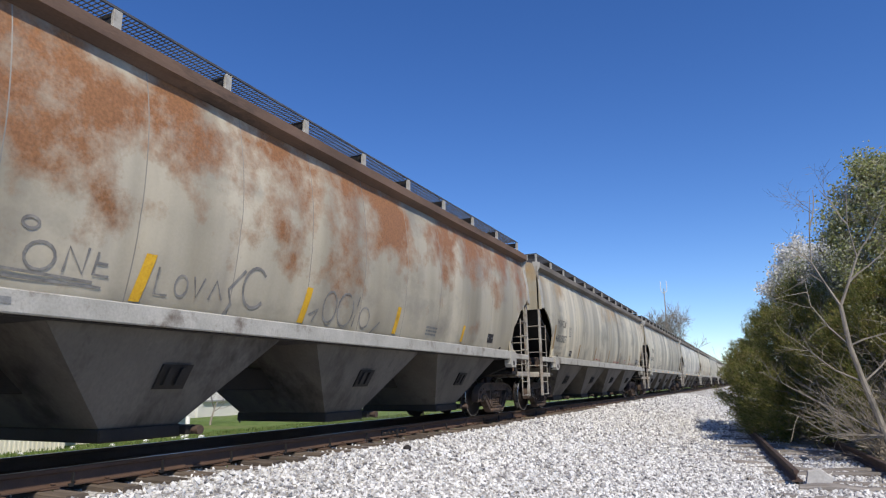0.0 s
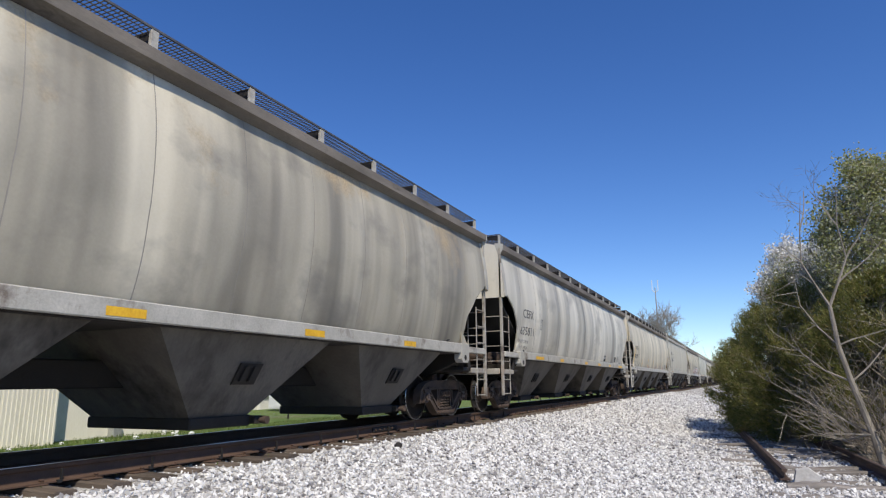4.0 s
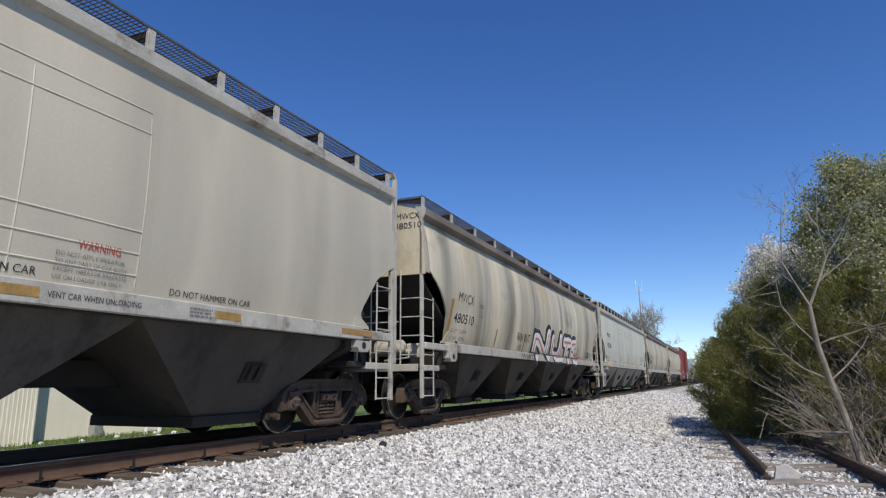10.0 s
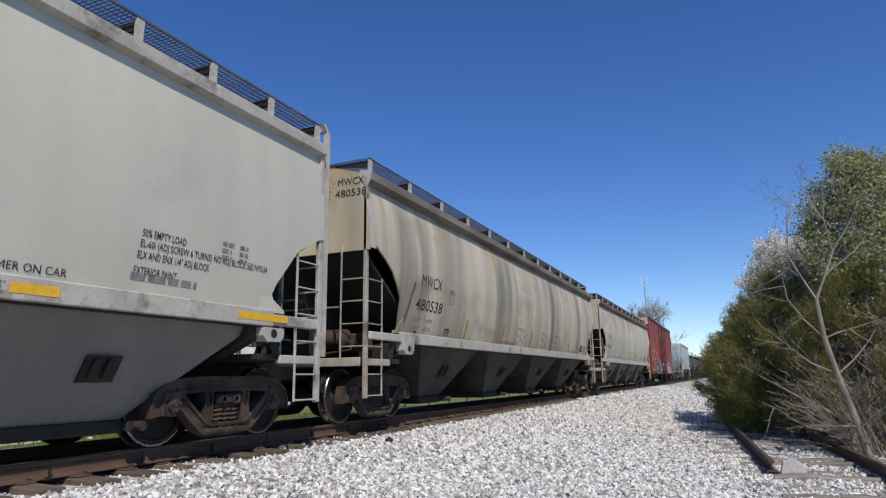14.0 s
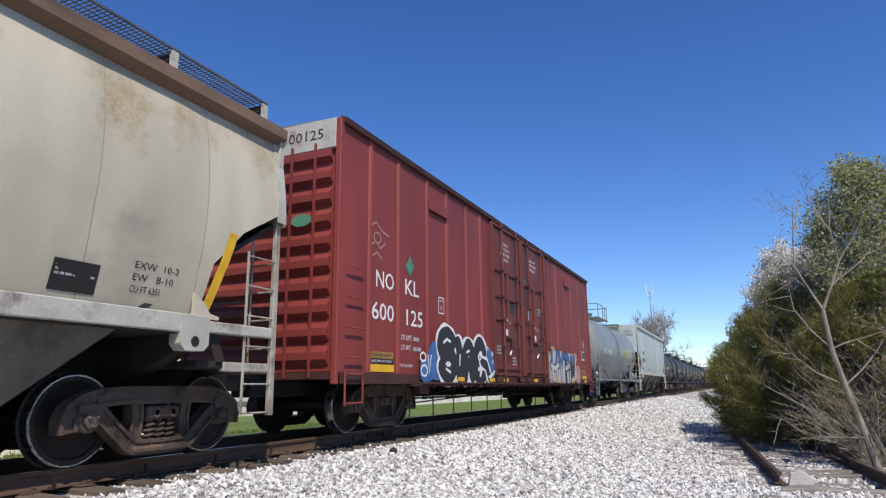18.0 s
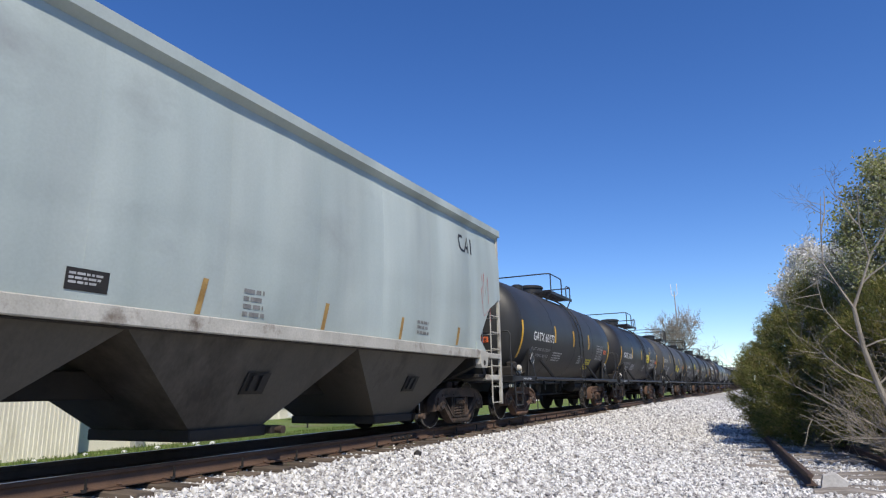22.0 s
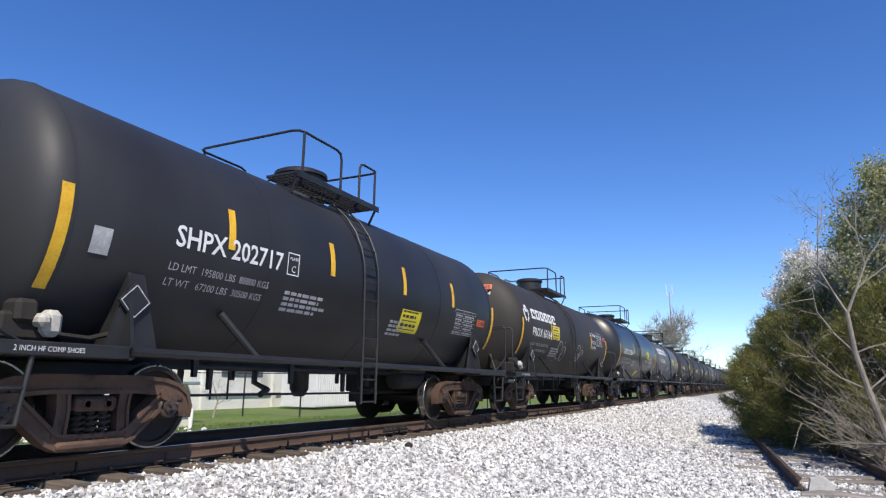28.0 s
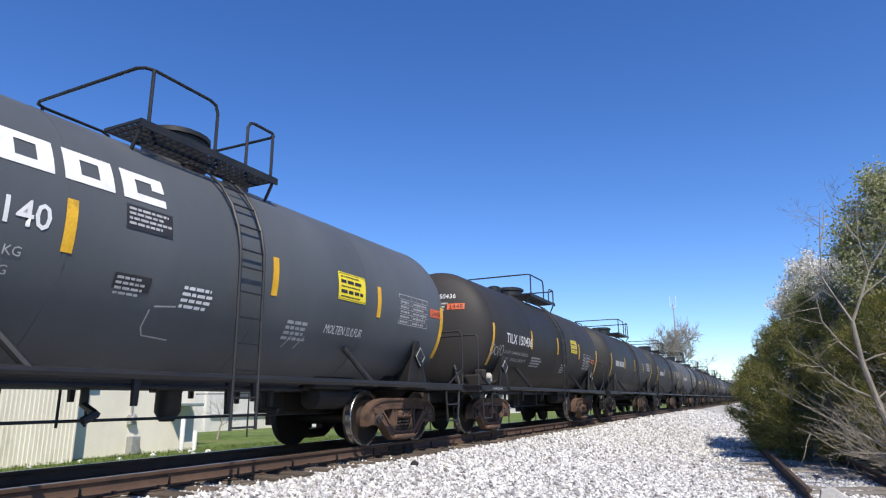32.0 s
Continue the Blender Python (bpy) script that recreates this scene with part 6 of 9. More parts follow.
def leaning_tree():
    """A slim grey tree that leans out of the thicket, forked above, with long bare boughs."""
    rnd = random.Random(83)
    tree = empty("bare_tree", "slim leafless grey tree leaning out of the thicket", "tree", at=(9.05, 14.0, -0.84))
    s, tips = Shape(), []
    stem = [Vector(q) for q in ((0.0, 0.0, -0.1), (-0.12, 0.0, 0.6), (-0.34, 0.02, 1.53), (-0.47, 0.03, 2.2), (-0.52, 0.05, 2.94))]
    left = [stem[4], *(Vector(q) for q in ((-0.72, 0.10, 3.4), (-0.90, 0.12, 3.84), (-0.85, 0.16, 4.5), (-0.76, 0.2, 5.2)))]
    right = [stem[4], *(Vector(q) for q in ((-0.32, 0.12, 3.4), (-0.13, 0.15, 3.87), (-0.20, 0.2, 4.54), (-0.12, 0.2, 5.4)))]
    s.tube(stem, [0.068, 0.060, 0.050, 0.043, 0.036], 8)
    s.tube(left, [0.028, 0.022, 0.016, 0.011, 0.005], 5)
    s.tube(right, [0.030, 0.024, 0.018, 0.012, 0.005], 5)
    twigs = Shape()
    boughs = ((stem[1], (-0.5, 0.2, 0.82), (-1.15, 0.3, 1.2), (-2.0, 0.4, 1.75)), (stem[2], (-0.75, 0.1, 1.75), (-1.1, 0.2, 2.1), (-1.45, 0.25, 2.45)), (stem[1], (-0.6, -0.1, 0.5), (-1.05, -0.1, 0.62), (-1.5, 0.0, 0.95)), (stem[3], (-0.75, 0.1, 2.55), (-1.0, 0.2, 3.0), (-1.05, 0.25, 3.6)))
    for pts in boughs:
        pts = [Vector(q) for q in pts]
        twigs.tube(pts, [0.020, 0.015, 0.010, 0.004], 5)
        for k in range(9):
            q = pts[1 + k % 2].lerp(pts[2 + k % 2], rnd.random())
            branching(rnd, q, (rnd.gauss(-0.4, 0.5), rnd.gauss(0, 0.5), rnd.gauss(0.4, 0.5)), rnd.uniform(0.3, 0.7), 0.008, 1, twigs, tips, bend=0.25, kids=2, up=0.02, rmin=0.003)
    for at, aim, l in ((stem[2], (0.8, 0.3, 0.7), 1.2), (stem[3], (0.9, 0.1, 0.5), 1.2), (left[1], (-0.6, 0.2, 0.6), 0.5), (left[2], (-0.4, 0.2, 0.9), 0.5), (left[3], (0.5, 0.2, 1), 0.9), (right[1], (0.8, 0.2, 0.8), 1.2), (right[2], (0.5, 0, 1), 1.1), (right[3], (-0.4, 0.2, 1), 0.9), (stem[1], (-0.9, -0.5, 0.15), 0.9), (stem[1], (0.5, -0.5, 0.5), 1.0)):
        branching(rnd, at, aim, l, 0.02, 3, twigs, tips, bend=0.22, ratio=0.66, kids=3, up=0.02, rmin=0.003)
    part("trunk", s, BARK, tree, "slim forked trunk")
    part("branchwork", twigs, BARK, tree, "long bare boughs and twigs")


leaning_tree()
leafy_tree("bare_tree", 10.2, 15.2, 4.4, 37, "slim leafless tree among the cedars", None, 0, 0, depth=4, bark=BARK, trunk=0.045, lean=(-0.05, 0.0, 1))
thicket(9.0, 23.2, 1.0, 3.9, 26, 41, "bare upright brush beside the cedars")
thicket(9.5, 16.0, 1.5, 2.8, 46, 42, "tangle of dry leafless canes before the cedars")
thicket(9.25, 14.7, 1.1, 1.9, 60, 46, "low tangle of dry canes leaning over the old rail", -0.45)
thicket(10.5, 14.4, 1.4, 2.6, 44, 43, "dry grey brush at the foot of the slim trees")
thicket(8.8, 26.0, 1.0, 3.6, 24, 44, "bare brush at the end of the hedge")
thicket(11.4, 13.8, 1.6, 3.4, 36, 45, "bare brush in front of the thicket")
for k, (x, y, h) in enumerate([(-9.2, 148.0, 20.5), (-14.5, 156.0, 14.0), (-5.6, 168.0, 13.0), (-20, 140, 12)]):
    leafy_tree("bare_tree", x, y, h, 50 + k, "tall leafless tree beyond the line", None, 0, 0, depth=5 if k == 0 else 4, trunk=0.30, z0=-0.8, kids=4, rmin=0.032, bark=PALE_BARK)
cedar(-7.6, 240.0, 2.2, 10.6, 61, "dark conifer far down the line", 0.12, -0.7)
cedar(-9.5, 255.0, 3.0, 9.0, 62, "dark conifer by the overpass", 0.12, -0.7)


# ---- yard beyond the track ----
BLOCK = surface("cream_ribbed_wall", (0.74, 0.71, 0.61), (0.82, 0.79, 0.69), 1.2, 0.85, 0, 0.3, 30, dark=(0.62, 0.59, 0.49), amount=0.4, stretch=(1, 1, 0.4))
PLASTER = surface("off_white_wall", (0.66, 0.65, 0.61), (0.76, 0.75, 0.71), 0.8, 0.85, 0, 0.2, 30, dark=(0.5, 0.48, 0.43))
GALV = surface("grey_galvanised", (0.32, 0.33, 0.33), (0.48, 0.49, 0.49), 4, 0.5, 0.4, 0.1)
SLATE = surface("dark_louvre", (0.05, 0.06, 0.07), (0.09, 0.10, 0.11), 4, 0.6, 0, 0.1)
FASCIA = surface("grey_green_fascia", (0.20, 0.25, 0.25), (0.28, 0.33, 0.33), 2, 0.6, 0, 0.1)


def build_yard():
    g = -0.72
    b = empty("workshop_building", "low cream workshop with ribbed walls beside the line", "building")
    s = Shape().box(-24, -9.83, -30, 15.5, g - 0.3, 2.55)
    part("wall", s, BLOCK, b, smooth=False)
    ribs = Shape()
    for k in range(180):
        y = 10.95 - k * 0.11
        ribs.box(-9.12, -9.108, y - 0.022, y + 0.022, g, 2.5)
    blk = part("side_bay", Shape().box(-9.9, -9.12, -30, 11.0, g - 0.3, 2.5, 0.01), BLOCK, b, "projecting ribbed bay", smooth=False)
    part("wall_rib", ribs, BLOCK, blk, smooth=False)
    part("roof_edge", Shape().box(-24.2, -9.6, -30, 15.7, 2.55, 2.75, 0.02), FASCIA, b, "flat roof edge")
    part("roof_edge", Shape().box(-9.6, -8.95, -30, 11.1, 2.5, 2.68, 0.02), FASCIA, b)
    part("wall_lamp", Shape().box(-9.83, -9.6, 14.0, 14.35, 0.75, 0.95, 0.03), GALV, b, "wall lamp box")
    m = part("electric_meter", Shape().box(-9.83, -9.68, 13.0, 13.22, 0.12, 0.42, 0.02), GALV, b, "grey electric meter on the wall")
    part("meter_dial", Shape().lathe([(0, 0.09), (0.08, 0.09), (0.09, 0.06)], 0, (-9.69, 13.11, 0.30), 16), GALV, m)
    part("conduit", Shape().tube([(-9.77, 13.1, 0.4), (-9.77, 13.1, 1.2), (-9.77, 13.35, 1.5), (-9.77, 13.35, 2.5)], 0.03, 8), GALV, b, "thin conduit pipe on the wall")
    part("cabinet", Shape().box(-9.83, -9.58, 13.05, 13.35, g, -0.2, 0.02), GALV, b, "small grey wall cabinet")
    part("hood", Shape().box(-9.83, -9.2, 14.3, 15.3, 0.62, 0.72, 0.02), FASCIA, b, "small door hood")
    for y, h in ((14.55, 0.95), (15.05, 0.55)):
        ob = empty("bollard", "white painted steel bollard by the workshop wall", "bollard", "bollards", at=(-9.25, y, g))
        part("post", Shape().lathe([(-0.2, 0.07), (h, 0.07), (h + 0.05, 0.04)], 2, (0, 0, 0), 12), WHITE_INK, ob)
    # long warehouse behind the fence
    w = empty("warehouse", "long off-white warehouse behind a wire fence", "building")
    part("wall", Shape().box(-60, -19, 24, 95, g - 0.3, 3.6), PLASTER, w, smooth=False)
    part("roof", Shape().box(-60.4, -18.6, 23.6, 95.4, 3.6, 4.0, 0.05), FASCIA, w, "flat roof with a grey fascia")
    for k in range(12):
        part("window", Shape().box(-19.02, -18.96, 26 + k * 5.4, 29.2 + k * 5.4, 1.0, 1.45, 0.01), SLATE, w, "dark louvred window strip")
        part("pilaster", Shape().box(-19.0, -18.85, 24.6 + k * 5.4, 24.9 + k * 5.4, g, 3.6, 0.01), PLASTER, w)
    part("dock_rail", Shape().box(-18.98, -18.85, 25, 94, 0.05, 0.13), GALV, w, "horizontal bump rail")
    t = empty("storage_container", "white steel storage container in the yard", "container", at=(-15.8, 33.0, g))
    part("body", Shape().box(-1.2, 1.2, -4.5, 4.5, 0.12, 2.5, 0.03), WHITE_INK, t)
    cr = Shape()
    for k in range(44):
        cr.box(1.2, 1.235, -4.4 + k * 0.2, -4.3 + k * 0.2, 0.2, 2.4)
    part("side_rib", cr, WHITE_INK, t, "corrugated side", smooth=False)
    # fence
    f = empty("wire_fence", "chain-link fence of dark posts along the yard", "fence")
    corners = [(-15.6, 20.7), (-10.9, 22.55), (-6.2, 25.2), (-6.2, 90.0)]
    post = Shape().lathe([(-0.2, 0.035), (1.85, 0.035), (1.9, 0.01)], 2, (0, 0, 0), 8).mesh("fence_post", STEEL_DARK)
    wires = Shape()
    for (x0, y0), (x1, y1) in zip(corners, corners[1:]):
        L = math.hypot(x1 - x0, y1 - y0)
        n = max(1, round(L / 2.4))
        for k in range(n):
            part("fence_post", post, None, f, at=(x0 + (x1 - x0) * k / n, y0 + (y1 - y0) * k / n, g))
        part("fence_rail", Shape().tube([(x0, y0, g + 1.82), (x1, y1, g + 1.82)], 0.02, 6), STEEL_DARK, f)
        if L < 12:
            m = int(L / 0.09)
            for k in range(-18, m):
                for sg in (1, -1):
                    a = max(0, k * 0.09)
                    lo = 0.05 + (a - k * 0.09)
                    e = min(L, k * 0.09 + 1.75)
                    hi = 0.05 + (e - k * 0.09)
                    z0_, z1_ = (lo, hi) if sg > 0 else (1.85 - lo, 1.85 - hi)
                    wires.tube([(x0 + (x1 - x0) * a / L, y0 + (y1 - y0) * a / L, g + z0_), (x0 + (x1 - x0) * e / L, y0 + (y1 - y0) * e / L, g + z1_)], 0.0022, 3)
    part("mesh_wire", wires, GALV, f, "thin diamond wire mesh", smooth=False)
    # mast and overpass
    mast = empty("antenna_mast", "tall thin steel antenna mast beyond the trees", "mast", at=(-9.6, 152.0, g))
    part("pole", Shape().tube([(0, 0, -0.5), (0, 0, 22.6)], [0.2, 0.12], 8), GALV, mast)
    for x in (-0.65, 0.65):
        part("antenna", Shape().tube([(0, 0, 21.4), (x, 0, 22.0), (x, 0, 24.3)], 0.08, 6), WHITE_INK, mast, "upright whip antenna")
    part("cross_arm", Shape().box(-0.9, 1.6, -0.05, 0.05, 16.2, 16.35).box(1.4, 1.55, -0.1, 0.1, 15.6, 16.9), GALV, mast)
    br = empty("road_overpass", "concrete road overpass across the far end of the line", "bridge")
    part("deck", Shape().box(-80, 90, 318, 330, 6.9, 7.9), CONCRETE, br)
    part("girder", Shape().box(-80, 90, 319, 329, 5.6, 6.9), SLATE, br, "dark girders under the deck")
    for y in (318.0, 330.0):
        part("parapet", Shape().box(-80, 90, y - 0.15, y + 0.15, 7.9, 8.7, 0.03), CONCRETE, br)
    for x in (-13, 13):
        part("pier", Shape().box(x - 0.8, x + 0.8, 319, 329, -1, 5.6, 0.1), CONCRETE, br, "concrete pier")
    for sg in (-1, 1):
        part("abutment", Shape().prism([(sg * 24, -1), (sg * 92, -1), (sg * 92, 6.9), (sg * 36, 6.9)], 1, 317, 331), CONCRETE, br, "sloping abutment")
    rnd, rng = random.Random(3), np.random.default_rng(3)
    # far hedge
    pts = np.column_stack([rng.uniform(-46, -5.6, 5200), rng.uniform(195, 312, 5200), np.zeros(5200)])
    pts[:, 2] = -0.7 + rng.uniform(0, 1, 5200) * (1.2 + 2.2 * rng.uniform(0, 1, 5200))
    pts2 = np.column_stack([rng.uniform(9.5, 42, 5000), rng.uniform(45, 300, 5000), np.zeros(5000)])
    pts2[:, 2] = -0.8 + rng.uniform(0, 1, 5000) * (1.5 + 2.8 * rng.uniform(0, 1, 5000))
    v, fc = leaves(rng, np.concatenate([pts, pts2]), rng.normal(0, 1, (10200, 3)) + [0, 0, 0.8], 0.75, 0.28, 0.5)
    tagged(new("distant_brush", bulk_mesh("distant_brush", v, fc, CEDAR)), "low brush and scrub along the far line", "brush", kind="stuff")
    # grass
    n = 26000
    p = np.column_stack([rng.uniform(-9.6, -3.3, n), rng.uniform(4, 30, n), np.zeros(n)])
    p[:, 2] = [level(x) + 0.035 * noise.noise((x * 0.8, y * 0.8, 3.0)) - 0.01 for x, y in p[:, :2]]
    v, fc = leaves(rng, p, rng.normal(0, 0.25, (n, 3)) + [0, 0, 1], 0.10, 0.008, 0.2)
    tagged(new("grass", bulk_mesh("grass", v, fc, GRASS)), "short mown spring grass in the yard", "grass", kind="stuff")
    n = 700
    p = np.column_stack([rng.uniform(-1.25, 1.2, n), rng.uniform(3, 60, n), np.full(n, -0.22)])
    v, fc = leaves(rng, p, rng.normal(0, 0.5, (n, 3)) + [0, 0, 1], 0.09, 0.006, 0.4)
    tagged(new("weeds", bulk_mesh("weeds", v, fc, GRASS)), "thin dry weeds between the ties", "weed", kind="stuff")
    for k in range(9):
        ob = empty("litter_stone", "pale stone lying in the grass", "stone", "pale stones in the grass", at=(-8.2 + rnd.uniform(-0.8, 1.2), 9.5 + k * 0.7 + rnd.uniform(-0.3, 0.3), g + 0.02))
        r = rnd.uniform(0.05, 0.10)
        part("lump", Shape().lathe([(-r, r * 0.3), (-r * 0.4, r), (r * 0.3, r * 0.9), (r * 0.6, r * 0.3)], 2, (0, 0, 0), 7), WHITE_INK, ob)


CONCRETE = surface("weathered_concrete", (0.33, 0.32, 0.30), (0.45, 0.44, 0.41), 0.6, 0.9, 0, 0.2)
PALE_STONE = surface("pale_broken_stone", (0.46, 0.44, 0.41), (0.60, 0.58, 0.55), 6, 0.95, 0, 0.6, 30)
GRASS = island_material("grass_blades", [(0.05, 0.085, 0.018), (0.09, 0.14, 0.03), (0.14, 0.19, 0.05), (0.19, 0.19, 0.08)], 0.7, 0.25)
build_yard()
stone = empty("dark_stone", "single dark stone on the pale ballast", "stone", at=(1.75, 9.35, -0.27))
part("lump", Shape().lathe([(-0.04, 0.03), (0.0, 0.075), (0.04, 0.065), (0.07, 0.02)], 2, (0, 0, 0), 8), STEEL_DARK, stone)

chunk = empty("concrete_chunk", "pale broken chunk of concrete by the rail end", "rubble", at=(7.62, 11.55, -0.82))
part("lump", Shape().prism([(-0.17, 0.0), (0.15, -0.02), (0.20, 0.12), (0.05, 0.24), (-0.12, 0.20)], 1, -0.12, 0.10), PALE_STONE, chunk)
leafy_tree("bare_tree", -13.2, 19.9, 2.6, 71, "small leafless tree by the workshop's corner", None, 0, 0, depth=3, trunk=0.05, z0=-0.72, bark=PALE_BARK, kids=3, rmin=0.007)


# ---- make-up of the train; the second number of a row is the car's centre at the start ----
HOPPER_A, SIDE_A = make_hopper("covered_hopper", "pale grey covered hopper with curved, dented sides", 9.54, 1.25, (1.34, 1.54), 4.0, 4, 0.165, 14)
HOPPER_B, SIDE_B = make_hopper("covered_hopper", "light grey covered hopper with smooth sides and thin ribs", 9.30, 1.15, (1.40, 1.61), 4.05, 4, 0.07, 7, ribs=True, spacing=1.1, bay_paint=DUSTY_SHADED_BAY)
HOPPER_C, SIDE_C = make_hopper("covered_hopper", "pale blue-grey covered hopper with three discharge bays", 7.62, 1.2, (1.38, 1.56), 4.2, 3, 0.06, 9, boards=False, bay_paint=DUSTY_SHADED_BAY)
TANK_G = make_tank("tank_car", "black molten sulfur tank car with yellow stripes", ladder_y=0.17, h=0.58)
TANK_P = make_tank("tank_car", "black tank car with a tall platform rail", ladder_y=-0.52, h=0.67, reach=1.0)
TANK_S = make_tank("tank_car", "black molten sulfur tank car with a short platform", ladder_y=-1.2, h=0.66)
shell(1.58, 2.44, 5.38)
TANK_T = make_tank("tank_car", "grey-green tank car with white lettering", ladder_y=-1.2, h=0.66)
shell(1.56, 2.41, 5.5)
TANK_X = make_tank("tank_car", "long glossy black tank car", ladder_y=-1.1, h=0.66)
shell(1.45, 2.33, 5.09)
TANK_FAR = make_tank("tank_car", "black tank car in the train's tail", far=True, ladder_y=0.1, h=0.65)
BOXCAR, BOX_SIDE = make_boxcar()
TRAIN = []


def add_car(source, centre, label=""):
    used = any(c is source for c, _ in TRAIN)
    car = copy_thing(source, pose(0, centre, 0)) if used else source
    car.location = (0, centre, 0)
    tagged(car, label)
    TRAIN.append((car, centre))
    return car


HOPPER_SPOTS = [6.90, 27.13, 47.36, 67.58, 87.82, 107.87, 127.94, 148.03, 168.14, 189.06]
hopper_rows = [(HOPPER_A, "rust-streaked pale grey covered hopper with faded graffiti"), (HOPPER_A, "dirty cream-grey covered hopper with curved sides"), (HOPPER_A, "grey covered hopper with dark soot streaks"), (HOPPER_A, "dented whitish covered hopper stained along its foot"), (HOPPER_A, "cream covered hopper with a rust streak"),
    (HOPPER_B, "clean light grey covered hopper with ribbed panels"), (HOPPER_A, "streaked cream covered hopper with large block graffiti"), (HOPPER_B, "clean pale covered hopper with yellow reflectors"), (HOPPER_A, "sooty cream covered hopper"), (HOPPER_A, "tan-stained covered hopper with rusty top")]
HOPPERS = [add_car(src, HOPPER_SPOTS[k], lab) for k, (src, lab) in enumerate(hopper_rows)]
BOX = add_car(BOXCAR, 209.17)
TANKS = [add_car(TANK_T, 225.62, "grey-green tank car with white lettering")]
IARX = add_car(HOPPER_C, 240.31)
tank_labels = ["black tank car with yellow stripes and white lettering", "glossy black tank car with white lettering", "grey-black tank car with yellow stripes", "black tank car with faded lettering", "black tank car with a large white number", "weathered brown-black tank car with scrawled graffiti", "shiny black tank car with white lettering", "slate-grey tank car with big white block mark", "brown-black tank car with an orange plate"]
tank_rows = [(TANK_G, 254.82), (TANK_G, 267.50), (TANK_S, 280.52), (TANK_S, 292.95), (TANK_P, 305.73), (TANK_P, 318.32), (TANK_X, 331.57), (TANK_P, 344.72), (TANK_G, 357.6)]
TANKS += [add_car(src, y, lab) for (src, y), lab in zip(tank_rows, tank_labels)]
TAIL = [add_car(TANK_FAR, 370.57 + 12.85 * k) for k in range(18)]


# ---- paint and marks of each car ----
def paint(k, low, high, dark, amount, **more):
    return hopper_body_paint("hopper_paint", low, high, dark, amount, k * 1.7 + 0.6, **more)


ORANGE_RUST = (0.235, 0.125, 0.058)
BODY = ("side_panel", "end_sheet", "side_rib", "end_gusset")
coats = [paint(0, (0.437, 0.385, 0.281), (0.535, 0.478, 0.361), (0.213, 0.184, 0.144), 0.44, rust=(0.235, 0.110, 0.044), rust_level=0.50, rust_top=(1.8, 3.7), rust_scale=0.95, streak=0.28, smudge_level=0.58),
    paint(1, (0.550, 0.490, 0.362), (0.655, 0.592, 0.445), (0.165, 0.147, 0.114), 0.50, rust=(0.315, 0.215, 0.105), rust_level=0.56, rust_top=(2.6, 4.0), streak=0.32, smudge=(0.150, 0.143, 0.122), smudge_level=0.59),
    paint(2, (0.481, 0.437, 0.337), (0.601, 0.551, 0.430), (0.116, 0.106, 0.089), 0.50, streak=0.28, smudge_level=0.58, rust=(0.346, 0.269, 0.163), rust_level=0.58, rust_top=(2.4, 4.0)),
    paint(3, (0.640, 0.600, 0.500), (0.740, 0.700, 0.590), (0.200, 0.185, 0.155), 0.46, streak=0.30, smudge=(0.20, 0.19, 0.17), smudge_level=0.62),
    paint(4, (0.570, 0.508, 0.385), (0.680, 0.615, 0.468), (0.278, 0.254, 0.203), 0.45, rust=(0.355, 0.240, 0.115), rust_level=0.635, rust_top=(2.2, 4.0), rust_scale=0.8),
    paint(5, (0.470, 0.431, 0.342), (0.530, 0.489, 0.388), (0.336, 0.309, 0.259), 0.40, stretch=(1, 1, 0.4), streak=0.10, smudge=(0.330, 0.320, 0.290)),
    paint(6, (0.505, 0.455, 0.335), (0.635, 0.575, 0.428), (0.165, 0.147, 0.110), 0.50, streak=0.28, rust=(0.384, 0.317, 0.192), rust_level=0.54, rust_top=(2.2, 4.0)),
    paint(7, (0.486, 0.478, 0.393), (0.535, 0.526, 0.435), (0.386, 0.373, 0.318), 0.35, stretch=(1, 1, 0.4), streak=0.08, smudge=(0.380, 0.385, 0.355)),
    paint(8, (0.481, 0.426, 0.314), (0.590, 0.530, 0.393), (0.165, 0.147, 0.118), 0.50, rust=(0.346, 0.259, 0.144), rust_level=0.58, rust_top=(2.4, 4.0), streak=0.24, smudge_level=0.63),
    paint(9, (0.455, 0.410, 0.312), (0.545, 0.493, 0.378), (0.300, 0.265, 0.200), 0.40, rust=(0.285, 0.222, 0.132), rust_level=0.53, rust_top=(2.6, 3.6), rust_scale=0.95, stretch=(1, 1.1, 0.45), streak=0.12)]
for car, coat in zip(HOPPERS, coats):
    repaint(car, BODY, coat)
IARX_COAT = hopper_body_paint("pale_blue_grey_paint", (0.390, 0.448, 0.425), (0.452, 0.507, 0.480), (0.281, 0.304, 0.285), 0.40, 9.1, stretch=(1, 1.2, 0.25), streak=0.14, smudge=(0.265, 0.285, 0.277), smudge_level=0.62)
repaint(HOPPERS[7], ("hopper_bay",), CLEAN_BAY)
# darkest bay tone: grime and under-car shade in one colour
SOOTY_SHADED_BAY = surface("sooty_shaded_bay_paint", (0.040, 0.034, 0.027), (0.075, 0.065, 0.053), 1.1, 0.8, 0, 0.2, 30, dark=(0.02, 0.017, 0.014), amount=0.5, stretch=(1, 1, 0.4))
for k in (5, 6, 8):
    repaint(HOPPERS[k], ("hopper_bay",), SOOTY_SHADED_BAY)
for k in (5, 7):
    repaint(HOPPERS[k], ("eave_rail",), POST_PAINT)
    repaint(HOPPERS[k], ("weld_seam",), coats[k])
